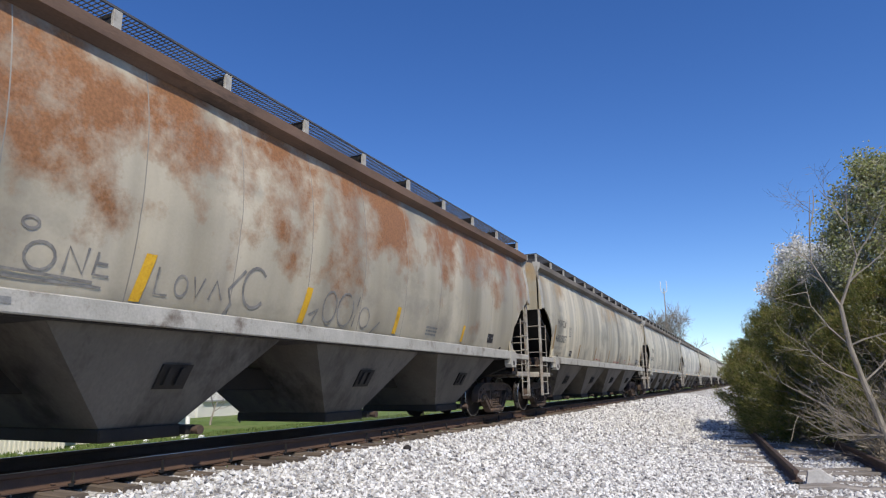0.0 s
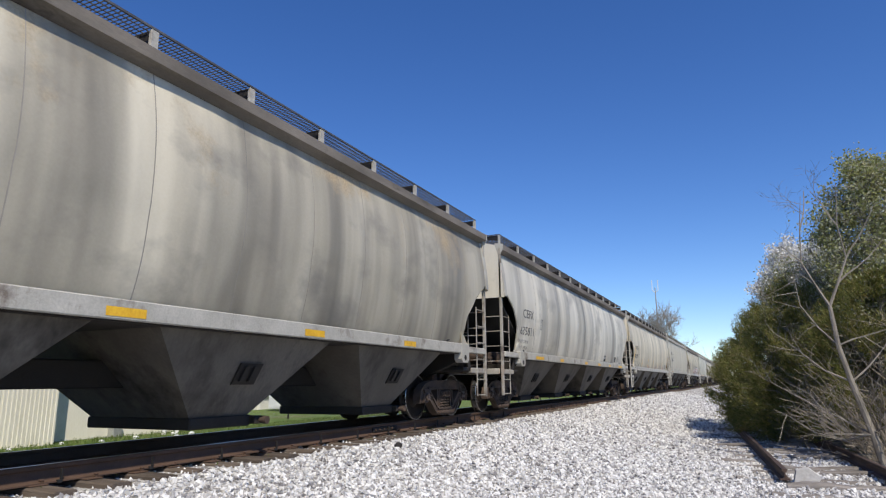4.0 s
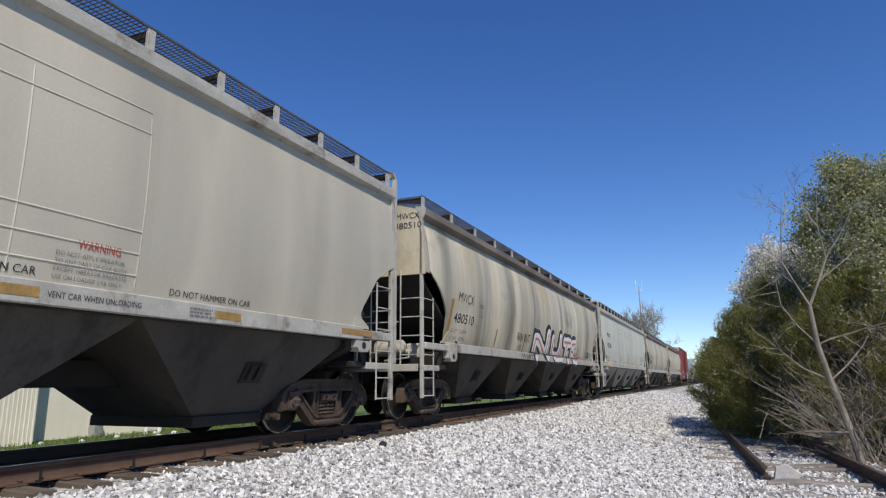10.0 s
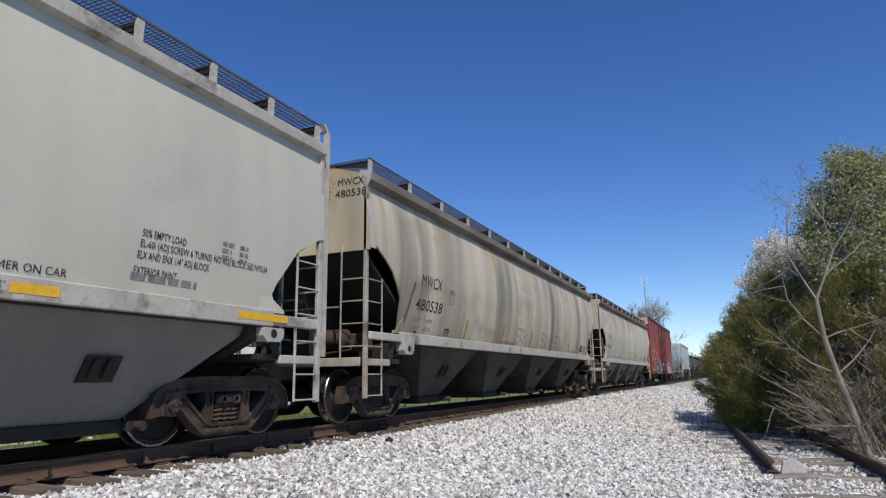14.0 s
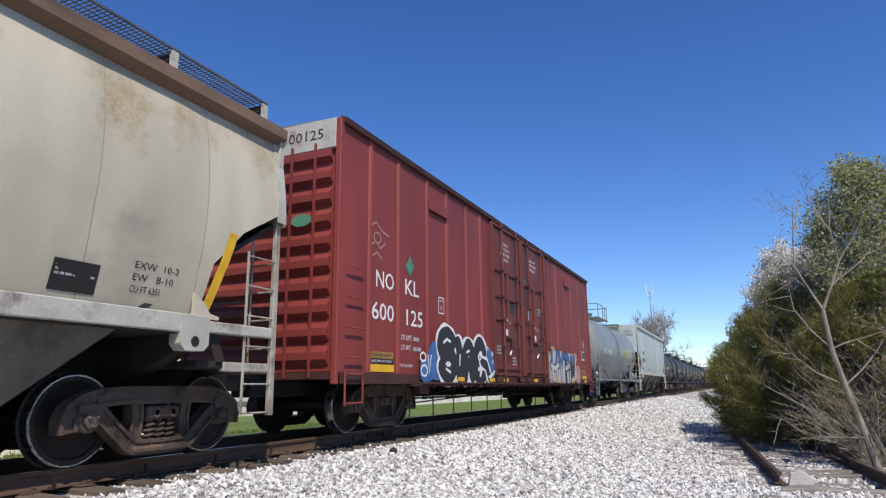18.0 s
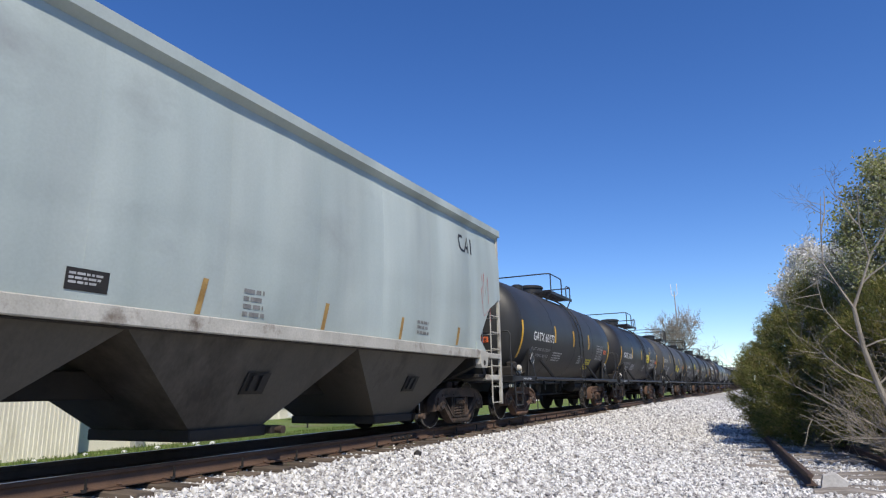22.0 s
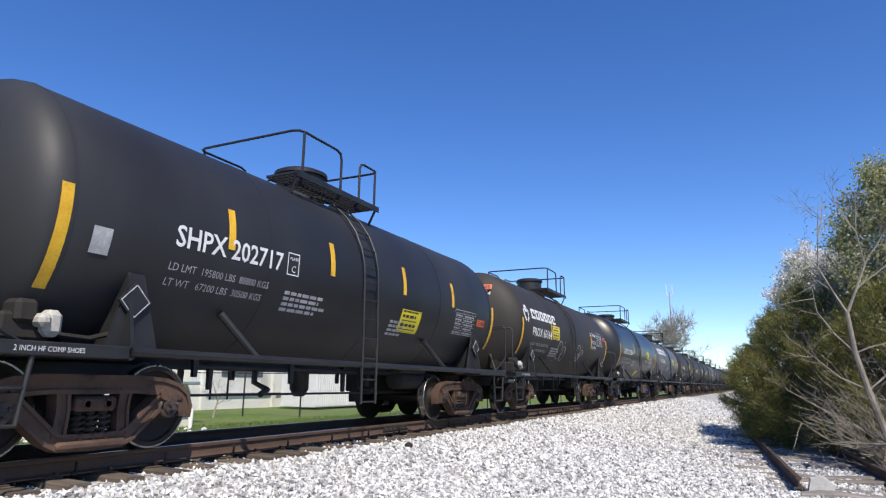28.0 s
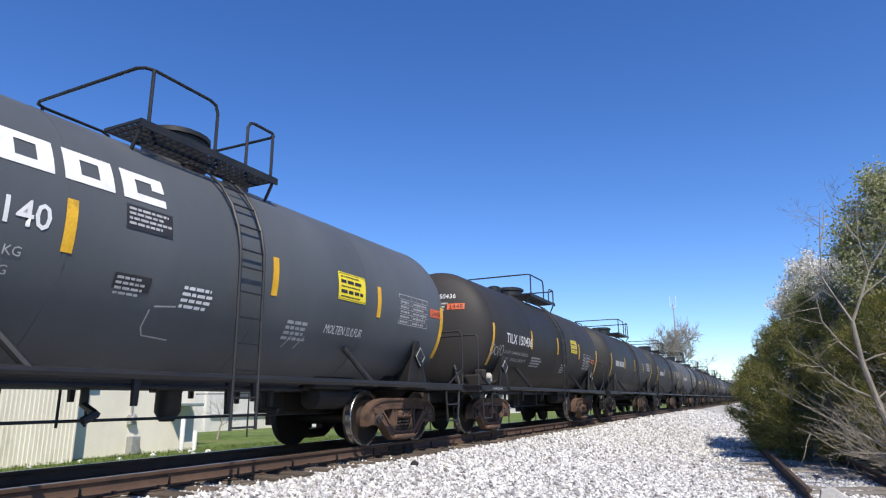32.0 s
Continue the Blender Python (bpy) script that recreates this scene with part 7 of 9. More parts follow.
RUSTY_EAVE = surface("rusty_eave_paint", (0.115, 0.072, 0.050), (0.205, 0.128, 0.088), 1.2, 0.85, 0, 0.25, 40, dark=(0.06, 0.042, 0.032), stretch=(1, 0.5, 2))
for k in (0, 9):
    repaint(HOPPERS[k], ("eave_rail",), RUSTY_EAVE)
DULL_POST = surface("grimy_post_paint", (0.27, 0.245, 0.205), (0.43, 0.40, 0.34), 2.2, 0.75, 0, 0.3, 40, dark=(0.12, 0.09, 0.07), amount=0.48, rust=(0.17, 0.085, 0.045), rust_level=0.56, rust_scale=1.6)
for k in (0, 1, 2, 3, 8, 9):
    repaint(HOPPERS[k], ("corner_post", "side_ladder", "end_ladder", "rung", "end_beam", "end_sill", "grab_rail"), DULL_POST)
    repaint(HOPPERS[k], ("air_reservoir", "brake_cylinder", "brake_valve"), TRUCK)
repaint(IARX, BODY + ("roof", "eave_rail", "weld_seam"), IARX_COAT)


ALONG = 0.0


def marks_on(shift):
    """Sets how far along the car the marks that follow are moved."""
    global ALONG
    ALONG = shift


def on_side(side, y, z, lift=0.0):
    y += ALONG
    return lambda u, v: (side.skin(y + u, z + v) + 0.0045 + lift * 0.1, y + u, z + v)


def on_sill(y, z, x=1.61):
    y += ALONG
    return lambda u, v: (x, y + u, z + v)


def hopper_marks(car, side, mark, number, ld, lt, shift=0.0, ink=INK, slant=0.0, bold=0.008, plate=-6.73):
    lettering(car, mark, on_side(side, -8.12 + shift, 2.47), 0.23, ink, "stencilled reporting mark", 0.95, 0.0 if "M" in mark else bold, slant=slant)
    lettering(car, number, on_side(side, -8.24 + shift, 2.01), 0.22, ink, "stencilled car number", 1.18, bold, slant=slant)
    lettering(car, "LD LMT  " + ld, on_side(side, -8.34 + shift, 1.79), 0.08, FADED, "small weight stencil", 0.9)
    lettering(car, "LT WT   " + lt, on_side(side, -8.34 + shift, 1.63), 0.08, FADED, "small weight stencil", 0.88)
    plate_c(car, side, plate + shift, 2.24)


def plate_c(car, side, y, z, ink=FADED):
    f = frame_box(car, on_side(side, y, z), 0, 0.26, 0, 0.30, 0.018, ink, "small square clearance stencil")
    lettering(f, "PLATE", on_side(side, y + 0.04, z + 0.21), 0.05, ink, width=0.18)
    lettering(f, "C", on_side(side, y + 0.09, z + 0.06), 0.10, ink)


def data_plate(car, side, y, z, w=0.34, h=0.2):
    d = decal(car, on_side(side, y, z, 0.016), 0, w, 0, h, STEEL_DARK, "black lube data plate", "data_plate")
    bars(d, on_side(side, y + 0.03, z + h - 0.06, 0.021), w - 0.06, 3, 0.022, DULL_INK, seed=int(abs(y) * 10))


def reflectors(car, side, rows, material, label="slanted yellow reflector strip", tilt=0.18):
    for y, z0, z1, w in rows:
        flat = on_side(side, y, 0, 0.018)
        decal(car, (lambda u, v, z0=z0: flat(u + (v - z0) * tilt, v)), 0, w, z0, z1, material, label, "reflector", 8)


def sill_strips(car, rows, z0, z1, material):
    for y0, y1 in rows:
        decal(car, on_sill(0, 0, 1.609), y0, y1, z0, z1, material, "flat yellow reflector on the sill", "reflector")


def end_marks(car, half, mark, number, ink=INK, x=0.96, z=4.0):
    at = lambda px, pz: (lambda u, v: (px + u, -half - 0.022, pz + v))
    lettering(car, mark, at(x, z), 0.13, ink, "end reporting mark", 0.52)
    lettering(car, number, at(x - 0.04, z - 0.20), 0.13, ink, "end car number", 0.62)
    bars(car, at(x - 0.72, z - 0.02), 0.62, 5, 0.035, FADED, "small end data stencils", 2.0, seed=len(number))


def scrawl(car, place, strokes, r, material, label):
    """Freehand spray lines: flat ribbons through a few points."""
    s = Shape()
    for pts in strokes:
        left, right = [], []
        for i, (u, v) in enumerate(pts):
            a, b = pts[max(0, i - 1)], pts[min(len(pts) - 1, i + 1)]
            d = math.hypot(b[0] - a[0], b[1] - a[1]) or 1
            nx, ny = -(b[1] - a[1]) / d * r, (b[0] - a[0]) / d * r
            left.append(place(u + nx, v + ny))
            right.append(place(u - nx, v - ny))
        n = len(pts)
        s.add(left + right, [(i, i + 1, n + i + 1, n + i) for i in range(n - 1)])
    return part("graffiti", s, material, car, label)


def fat(strokes, r, place, material, label, car):
    """Broad sprayed lines with round ends: the area within r of the strokes, cut out of a fine grid."""
    segs = [(p, q) for pts in strokes for p, q in zip(pts, pts[1:])]
    step = min(0.045, max(0.012, r * 0.45))
    reach = r * 1.3 + step
    u0, v0 = min(p[0] for t in strokes for p in t) - reach, min(p[1] for t in strokes for p in t) - reach
    nu = int((max(p[0] for t in strokes for p in t) + reach - u0) / step) + 2
    nv = int((max(p[1] for t in strokes for p in t) + reach - v0) / step) + 2
    gu, gv = np.meshgrid(u0 + step * np.arange(nu), v0 + step * np.arange(nv), indexing="ij")
    near = np.full(gu.shape, 9.0)
    for (a, b), (d, e) in segs:
        du, dv = d - a, e - b
        t = np.clip(((gu - a) * du + (gv - b) * dv) / max(1e-9, du * du + dv * dv), 0, 1)
        near = np.minimum(near, np.hypot(gu - a - t * du, gv - b - t * dv))
    f = r * (1 + 0.10 * np.sin(gu * 9 + r * 40) * np.sin(gv * 11 + 1)) - near
    verts, faces, index = [], [], {}

    def vert(u, v):
        key = (round(u, 4), round(v, 4))
        if key not in index:
            index[key] = len(verts)
            verts.append(place(u, v))
        return index[key]

    for i in range(nu - 1):
        for j in range(nv - 1):
            ring = [(i, j), (i + 1, j), (i + 1, j + 1), (i, j + 1)]
            val = [f[q] for q in ring]
            if max(val) <= 0:
                continue
            poly = []
            for k in range(4):
                (p, q), (m, n) = ring[k], ring[(k + 1) % 4]
                x, y = val[k], val[(k + 1) % 4]
                if x > 0:
                    poly.append(vert(gu[p, q], gv[p, q]))
                if x * y < 0:
                    w = x / (x - y)
                    poly.append(vert(gu[p, q] + (gu[m, n] - gu[p, q]) * w, gv[p, q] + (gv[m, n] - gv[p, q]) * w))
            if len(set(poly)) > 2:
                faces.append(tuple(dict.fromkeys(poly)))
    return part("graffiti", Shape().add(verts, faces), material, car, label)


def loop(u, v, ru, rv, a0=0, a1=360, n=14):
    return [(u + ru * math.cos(radians(a0 + (a1 - a0) * k / n)), v + rv * math.sin(radians(a0 + (a1 - a0) * k / n))) for k in range(n + 1)]


GHOST = surface("ghostly_spray", (0.17, 0.16, 0.145), (0.33, 0.31, 0.275), 6, 0.75, bump=0.0)
# first car: rusty, with faint scrawls and three slanted yellow strips
c, S = HOPPERS[0], SIDE_A
reflectors(c, S, [(-2.68, 1.58, 2.06, 0.12), (-0.10, 1.58, 2.06, 0.12), (2.40, 1.60, 2.05, 0.12), (5.2, 1.62, 1.95, 0.10)], YELLOW)
place = on_side(S, 0, 0, 0.019)
RUST_STRIP = surface('rusted_strip', (0.13, 0.06, 0.045), (0.2, 0.1, 0.07), 5, 0.7, bump=0.0)
scrawl(c, place, [loop(-3.62, 1.86, 0.13, 0.12), [(-3.40, 1.75), (-3.38, 1.98), (-3.22, 1.76), (-3.20, 2.0)], [(-3.10, 1.98), (-3.12, 1.77), (-2.95, 1.77)], [(-3.10, 1.88), (-2.98, 1.88)], loop(-3.75, 2.12, 0.07, 0.05), [(-4.1, 1.66), (-3.0, 1.66)], [(-4.1, 1.72), (-3.1, 1.70)]], 0.013, GHOST, "faint black spray tag")
scrawl(c, place, [[(-2.42, 1.95), (-2.42, 1.68), (-2.25, 1.68)], loop(-2.1, 1.8, 0.08, 0.11), [(-1.95, 1.92), (-1.88, 1.70), (-1.8, 1.92)], [(-1.7, 1.7), (-1.62, 1.92), (-1.5, 1.72)]], 0.012, GHOST, "faint black spray tag")
scrawl(c, place, [[(-1.45, 1.52), (-1.35, 1.7), (-1.42, 1.85), (-1.2, 2.1)], loop(-1.0, 1.92, 0.2, 0.24, 40, 320)], 0.018, GHOST, "faint black spray tag")
scrawl(c, place, [loop(0.55, 1.85, 0.16, 0.22), loop(0.95, 1.85, 0.2, 0.24, 60, 400), [(1.2, 1.62), (1.3, 2.08)], loop(1.5, 1.78, 0.13, 0.16), [(1.72, 1.55), (1.95, 1.75)], [(0.1, 1.7), (0.3, 1.8), (0.2, 1.62)]], 0.014, GHOST, "faint black spray tag")
data_plate(c, S, 6.7, 1.68)
bars(c, on_sill(-5.0, 1.41, 1.61), 1.4, 1, 0.06, FADED, "faded sill stencil", seed=3)
bars(c, on_side(S, 3.6, 1.78, 0.018), 0.5, 3, 0.035, FADED, "faded stencil", seed=2)
# other curved-side cars
marks_on(0.30)
hopper_marks(HOPPERS[1], S, "MWCX", "480507", "216700", "69300", -0.1, slant=0.2)
reflectors(HOPPERS[1], S, [(-8.6, 1.62, 2.5, 0.10), (-5.35, 1.60, 2.05, 0.09), (-2.86, 1.61, 2.07, 0.09), (-0.30, 1.60, 2.06, 0.09), (2.2, 1.60, 2.06, 0.09), (4.72, 1.6, 2.05, 0.09)], YELLOW_OLD)


def red_notices(c, ys):
    for y in ys:
        lettering(c, "DO NOT HAMMER, USE VIBRATORS", on_side(SIDE_A, y, 1.60, 0.02), 0.062, RED_INK, "small red stencil", 1.12)


def far_end_marks(c, strip, warn=True):
    reflectors(c, SIDE_A, [(7.86, 1.60, 2.55, 0.10)], strip, tilt=0.22)
    data_plate(c, SIDE_A, 6.68, 1.66, 0.45, 0.24)
    bars(c, on_side(SIDE_A, 7.22, 1.83, 0.018), 0.55, 3, 0.045, FADED, "faded weight stencil", seed=21)
    if warn:
        lettering(c, "WARNING", on_side(SIDE_A, 3.34, 1.75, 0.02), 0.05, RED_INK, "red warning heading", 0.34)
        bars(c, on_side(SIDE_A, 3.28, 1.70, 0.02), 0.48, 3, 0.03, DULL_RED, "faded red warning lines", 1.5, seed=22)


red_notices(HOPPERS[1], (-2.8, 1.0, 4.8))
far_end_marks(HOPPERS[1], YELLOW_OLD)
data_plate(HOPPERS[1], S, -6.55, 1.62, 0.3, 0.17)
c = HOPPERS[2]
marks_on(0.22)
hopper_marks(c, S, "CEFX", "635802", "218500", "67500", 0.04, bold=0.0, plate=-6.46)
end_marks(c, 9.54, "CEFX", "635802")
data_plate(c, S, -6.75, 1.60, 0.26, 0.14)
scrawl(c, on_side(S, 0, 0, 0.019), [[(-4.2, 1.55), (-4.1, 2.05), (-3.9, 2.1), (-3.95, 1.9)], [(-4.15, 1.85), (-3.85, 1.85)], [(-3.75, 1.55), (-3.7, 2.1), (-3.5, 1.95)], [(-3.6, 1.56), (-3.4, 1.56), (-3.45, 2.0)], [(-4.3, 1.7), (-3.3, 1.8)]], 0.022, FADED, "black spray tag")
sill_strips(c, [(-6.9, -6.5), (-3.6, -3.15), (-0.6, -0.15), (2.4, 2.85), (5.2, 5.65)], 1.37, 1.46, YELLOW)
bars(c, on_sill(-7.85, 1.43, 1.609), 0.7, 1, 0.05, FADED, "sill stencil", seed=5)
c = HOPPERS[3]
marks_on(0.10)
sill_strips(c, [(-7.0, -6.2), (-4.3, -3.85), (-0.75, -0.3), (1.68, 2.14), (3.95, 4.42), (6.35, 7.25)], 1.365, 1.455, YELLOW)
data_plate(c, S, 3.5, 1.60, 0.42, 0.24)
data_plate(c, S, 5.98, 1.62, 0.32, 0.22)
bars(c, on_side(S, 6.6, 1.86, 0.018), 0.5, 4, 0.035, FADED, "faded stencil", seed=4)
hopper_marks(c, S, "CEFX", "635811", "218500", "67500", 0.0, bold=0.0, plate=-6.46)
c = HOPPERS[4]
marks_on(0.26)
hopper_marks(c, S, "MWCX", "480525", "216900", "69100", -0.04, slant=0.2)
reflectors(c, S, [(-8.60, 1.60, 2.58, 0.13)], YELLOW, tilt=0.235)
reflectors(c, S, [(-5.4, 1.58, 2.02, 0.09), (-2.86, 1.60, 2.08, 0.10), (-0.3, 1.60, 2.08, 0.10), (2.17, 1.60, 2.09, 0.10), (4.73, 1.59, 2.08, 0.10)], YELLOW)
red_notices(c, (-2.8, 0.95, 5.0))
far_end_marks(c, YELLOW)
lettering(c, "2 INCH HF COMP SHOES", on_sill(-7.85, 1.43, 1.61), 0.05, FADED, "sill stencil", 0.75)
data_plate(c, S, -6.6, 1.62, 0.26, 0.16)
c = HOPPERS[6]
marks_on(0.28)
hopper_marks(c, S, "MWCX", "480510", "216700", "69300", slant=0.2)
end_marks(c, 9.54, "MWCX", "480510")
repaint(c, ("corner_plate",), surface("rusty_post_paint", (0.36, 0.34, 0.30), (0.45, 0.43, 0.38), 2.0, 0.7, 0, 0.2, 40, rust=ORANGE_RUST, rust_level=0.42, rust_scale=0.9))
reflectors(c, S, [(-8.6, 1.62, 2.5, 0.13), (-5.4, 1.60, 2.05, 0.09), (-2.86, 1.50, 2.05, 0.09), (4.64, 1.62, 2.08, 0.10)], YELLOW_OLD)
red_notices(c, (4.75,))
far_end_marks(c, YELLOW_OLD, False)
bars(c, on_side(S, 4.15, 1.75, 0.018), 0.45, 3, 0.03, FADED, "faded stencil", seed=23)
GRAF_ORANGE = surface("orange_spray", (0.55, 0.16, 0.07), (0.68, 0.24, 0.12), 3, 0.6, bump=0.0)


def over_sill(lift):
    return lambda u, v: ((SIDE_A.skin(u + 0.34, v) + 0.008 if v > 1.56 else 1.6055) + lift, u + 0.34, v)


blocks = [[(-1.72, 1.50), (-1.62, 2.02), (-1.30, 2.02), (-0.30, 1.54), (-0.10, 2.24)], [(0.52, 2.12), (0.56, 1.62), (0.72, 1.54), (1.55, 1.56), (1.68, 2.20)], [(2.28, 2.12), (3.28, 2.12)], [(2.76, 2.12), (2.66, 1.50)], [(4.08, 2.12), (3.62, 2.08), (3.54, 1.54), (4.10, 1.50)], [(3.56, 1.82), (3.94, 1.80)]]
fat([[(u - 0.07, v + 0.03) for u, v in q] for q in blocks], 0.29, over_sill(0.002), INK, "large block graffiti outlined in black", c)
fat(blocks, 0.185, over_sill(0.004), WHITE_INK, "white fill of the block graffiti", c)
fat([[(u + 0.01, v) for u, v in q] for q in blocks], 0.042, over_sill(0.006), GRAF_ORANGE, "orange line in the block graffiti", c)
lettering(c, "RAN OUT", on_side(S, -3.50, 1.86, 0.019), 0.24, INK, "hand-sprayed black words", 1.25, name="graffiti")
lettering(c, "OF", on_side(S, -3.25, 1.62, 0.019), 0.14, INK, "hand-sprayed black words", 0.3, name="graffiti")
lettering(c, "WHITE", on_sill(-3.3, 1.36, 1.612), 0.15, INK, "hand-sprayed black words", 1.45, name="graffiti")
c = HOPPERS[8]
marks_on(0.22)
hopper_marks(c, S, "MWCX", "480538", "216900", "69100", 0.26, slant=0.2)
end_marks(c, 9.54, "MWCX", "480538")
reflectors(c, S, [(-8.44, 1.62, 2.5, 0.08)], RUST_STRIP, "rust-brown worn reflector strip", tilt=0.36)
reflectors(c, S, [(-5.4, 1.58, 2.0, 0.08), (-2.86, 1.58, 2.05, 0.09), (-0.3, 1.58, 2.05, 0.09), (2.2, 1.58, 2.05, 0.09), (4.72, 1.58, 2.05, 0.09)], YELLOW_OLD)
red_notices(c, (-2.8, 4.9))
far_end_marks(c, YELLOW_OLD)
for k, y in enumerate((-1.6, 0.9, 2.5)):
    scrawl(c, on_side(S, y, 0, 0.019), [loop(0.2, 1.95, 0.18, 0.12), loop(0.5, 1.9, 0.14, 0.16), [(0.0, 1.7), (0.25, 1.62), (0.4, 1.78), (0.7, 1.66)], [(0.75, 2.05), (0.8, 1.7), (1.0, 1.95)]], 0.016, GHOST, "faint black spray tag")
data_plate(c, S, -6.5, 1.60, 0.24, 0.14)
c = HOPPERS[9]
marks_on(0.20)
hopper_marks(c, S, "MWCX", "480386", "201900", "61100", slant=0.2, ink=FADED)
reflectors(c, S, [(-8.7, 1.62, 2.5, 0.14), (8.10, 1.58, 2.55, 0.13)], YELLOW, tilt=0.25)
reflectors(c, S, [(-0.37, 1.60, 2.08, 0.09), (2.72, 1.55, 2.02, 0.07)], RUST_STRIP, "rust-brown worn reflector strip")
reflectors(c, S, [(-3.64, 1.56, 2.1, 0.12)], FADED, "dark stain where a reflector was")
lettering(c, "CU FT 6351", on_side(S, 7.15, 1.70, 0.018), 0.07, INK, "capacity stencil", 0.36)
lettering(c, "EW   8-10", on_side(S, 7.15, 1.82, 0.018), 0.07, INK, "size stencil", 0.5)
lettering(c, "EXW  10-2", on_side(S, 7.15, 1.94, 0.018), 0.07, INK, "size stencil", 0.55)
scrawl(c, on_side(S, 0, 0, 0.019), [[(4.6, 1.7), (4.7, 1.95), (4.9, 1.7)], [(4.4, 1.85), (5.0, 1.83), (5.6, 1.8)]], 0.03, FADED, "grey rubbed-out tag")
bars(c, on_side(S, -4.72, 1.68, 0.018), 1.05, 2, 0.022, FADED, "faded stencil", seed=6)
data_plate(c, S, 6.33, 1.62, 0.46, 0.28)

# ribbed cars
S = SIDE_B
marks_on(0.12)
for c, mark, num, ld, lt, strip, z in ((HOPPERS[5], "CBFX", "398246", "218500", "67500", YELLOW_OLD, 2.89), (HOPPERS[7], "MWCX", "482146", "217600", "68400", YELLOW, 2.88)):
    lettering(c, mark, on_side(S, -7.86, z), 0.235, INK, "stencilled reporting mark", 1.15, 0.0 if "M" in mark else 0.02)
    lettering(c, num, on_side(S, -7.88, z - 0.52), 0.25, INK, "stencilled car number", 1.64 if c is HOPPERS[5] else 1.2, 0.02)
    lettering(c, "LD LMT  " + ld, on_side(S, -7.96, 1.83), 0.085, INK, "small weight stencil", 0.92)
    lettering(c, "LT WT   " + lt, on_side(S, -7.96, 1.67), 0.085, INK, "small weight stencil", 0.88)
    plate_c(c, S, -5.95, 2.71, INK)
    for y in (-5.6 if c is HOPPERS[5] else -5.9, -2.24, 1.4, 4.15 if c is HOPPERS[5] else 4.0):
        lettering(c, "DO NOT HAMMER ON CAR", on_side(S, y, 1.66, 0.03), 0.075, INK, "black warning stencil", 1.28)
    for y in (-4.8, -1.0, 2.75):
        lettering(c, "VENT CAR WHEN UNLOADING", on_sill(y, 1.475, 1.61), 0.055, INK, "sill stencil", 0.98)
        bars(c, on_sill(y + 1.62, 1.53, 1.61), 0.4, 3, 0.022, FADED, "tiny sill stencil", seed=7)
    for y in (-3.65, -0.37, 3.13):
        lettering(c, "WARNING", on_side(S, y - 0.1, 1.96, 0.03), 0.085, RED_INK, "red warning heading", 0.46)
        for k, line in enumerate(("DO NOT APPLY VIBRATOR", "TO ANY PART OF CAR BODY", "EXCEPT VIBRATOR BRACKETS", "USE ON LOADED CAR ONLY")):
            lettering(c, line, on_side(S, y - 0.30, 1.875 - 0.072 * k, 0.03), 0.042, FADED, "grey warning line", 0.72 + 0.04 * (k in (1, 2)))
    sill_strips(c, [(-8.3, -7.45), (-5.27, -4.82), (-2.74, -2.30), (-0.24, 0.20), (2.24, 2.68), (4.75, 5.18), (7.42, 8.35)], 1.46, 1.55, strip)
    data_plate(c, S, -8.28, 1.78, 0.26, 0.18)
for y, z, line, w in ((6.02, 2.19, "50% EMPTY LOAD", 0.58), (6.01, 2.08, "EL-60i (ADJ SCREW 6 TURNS) NO ADJ BLOCK SEE NYS-54", 1.95), (5.99, 1.96, "ELX AND ENX 1/4\" ADJ BLOCK", 0.98), (5.97, 1.80, "EXTERIOR PAINT", 0.55)):
    lettering(HOPPERS[7], line, on_side(S, y, z, 0.02), 0.078, INK, "black maintenance stencil", w, 0.01)
bars(HOPPERS[7], on_side(S, 5.95, 1.74, 0.02), 0.98, 1, 0.07, FADED, "maker's paint stencil", seed=61)
bars(HOPPERS[7], on_side(S, 7.15, 2.30, 0.02), 0.18, 3, 0.045, FADED, "small size stencils", seed=62)
bars(HOPPERS[7], on_side(S, 7.44, 2.30, 0.02), 0.16, 3, 0.045, FADED, "small size stencils", seed=63)
end_marks(HOPPERS[5], 9.30, "CBFX", "398246", x=0.78, z=3.86)
end_marks(HOPPERS[7], 9.30, "MWCX", "482146", x=0.78, z=3.86)
lettering(HOPPERS[7], "2 INCH HF COMP SHOES", on_sill(-6.9, 1.48, 1.61), 0.05, FADED, "sill stencil", 0.6)

# short pale hopper
marks_on(0.06)
S = SIDE_C
c = IARX
lettering(c, "IARX", on_side(S, -5.76, 2.68), 0.26, INK, "stencilled reporting mark", 0.78, 0.0)
lettering(c, "540283", on_side(S, -5.87, 2.20), 0.24, INK, "stencilled car number", 1.18, 0.02)
lettering(c, "LD LMT  225600", on_side(S, -5.66, 1.83), 0.085, INK, "small weight stencil", 0.82)
lettering(c, "LT WT    60400", on_side(S, -5.66, 1.67), 0.085, INK, "small weight stencil", 0.8)
reflectors(c, S, [(-6.13, 1.60, 2.55, 0.14), (-3.58, 1.58, 2.05, 0.10), (-1.3, 1.58, 1.98, 0.08), (0.9, 1.58, 1.95, 0.08), (3.0, 1.58, 1.95, 0.08), (5.2, 1.6, 1.95, 0.10)], YELLOW_OLD)
data_plate(c, S, -5.98, 1.70, 0.28, 0.17)
data_plate(c, S, -2.75, 1.66, 0.42, 0.20)
bars(c, on_side(S, -0.6, 1.9, 0.018), 0.4, 4, 0.05, FADED, "faded stencil", seed=8)
bars(c, on_side(S, 3.6, 1.9, 0.018), 0.5, 3, 0.05, FADED, "faded stencil", seed=9)
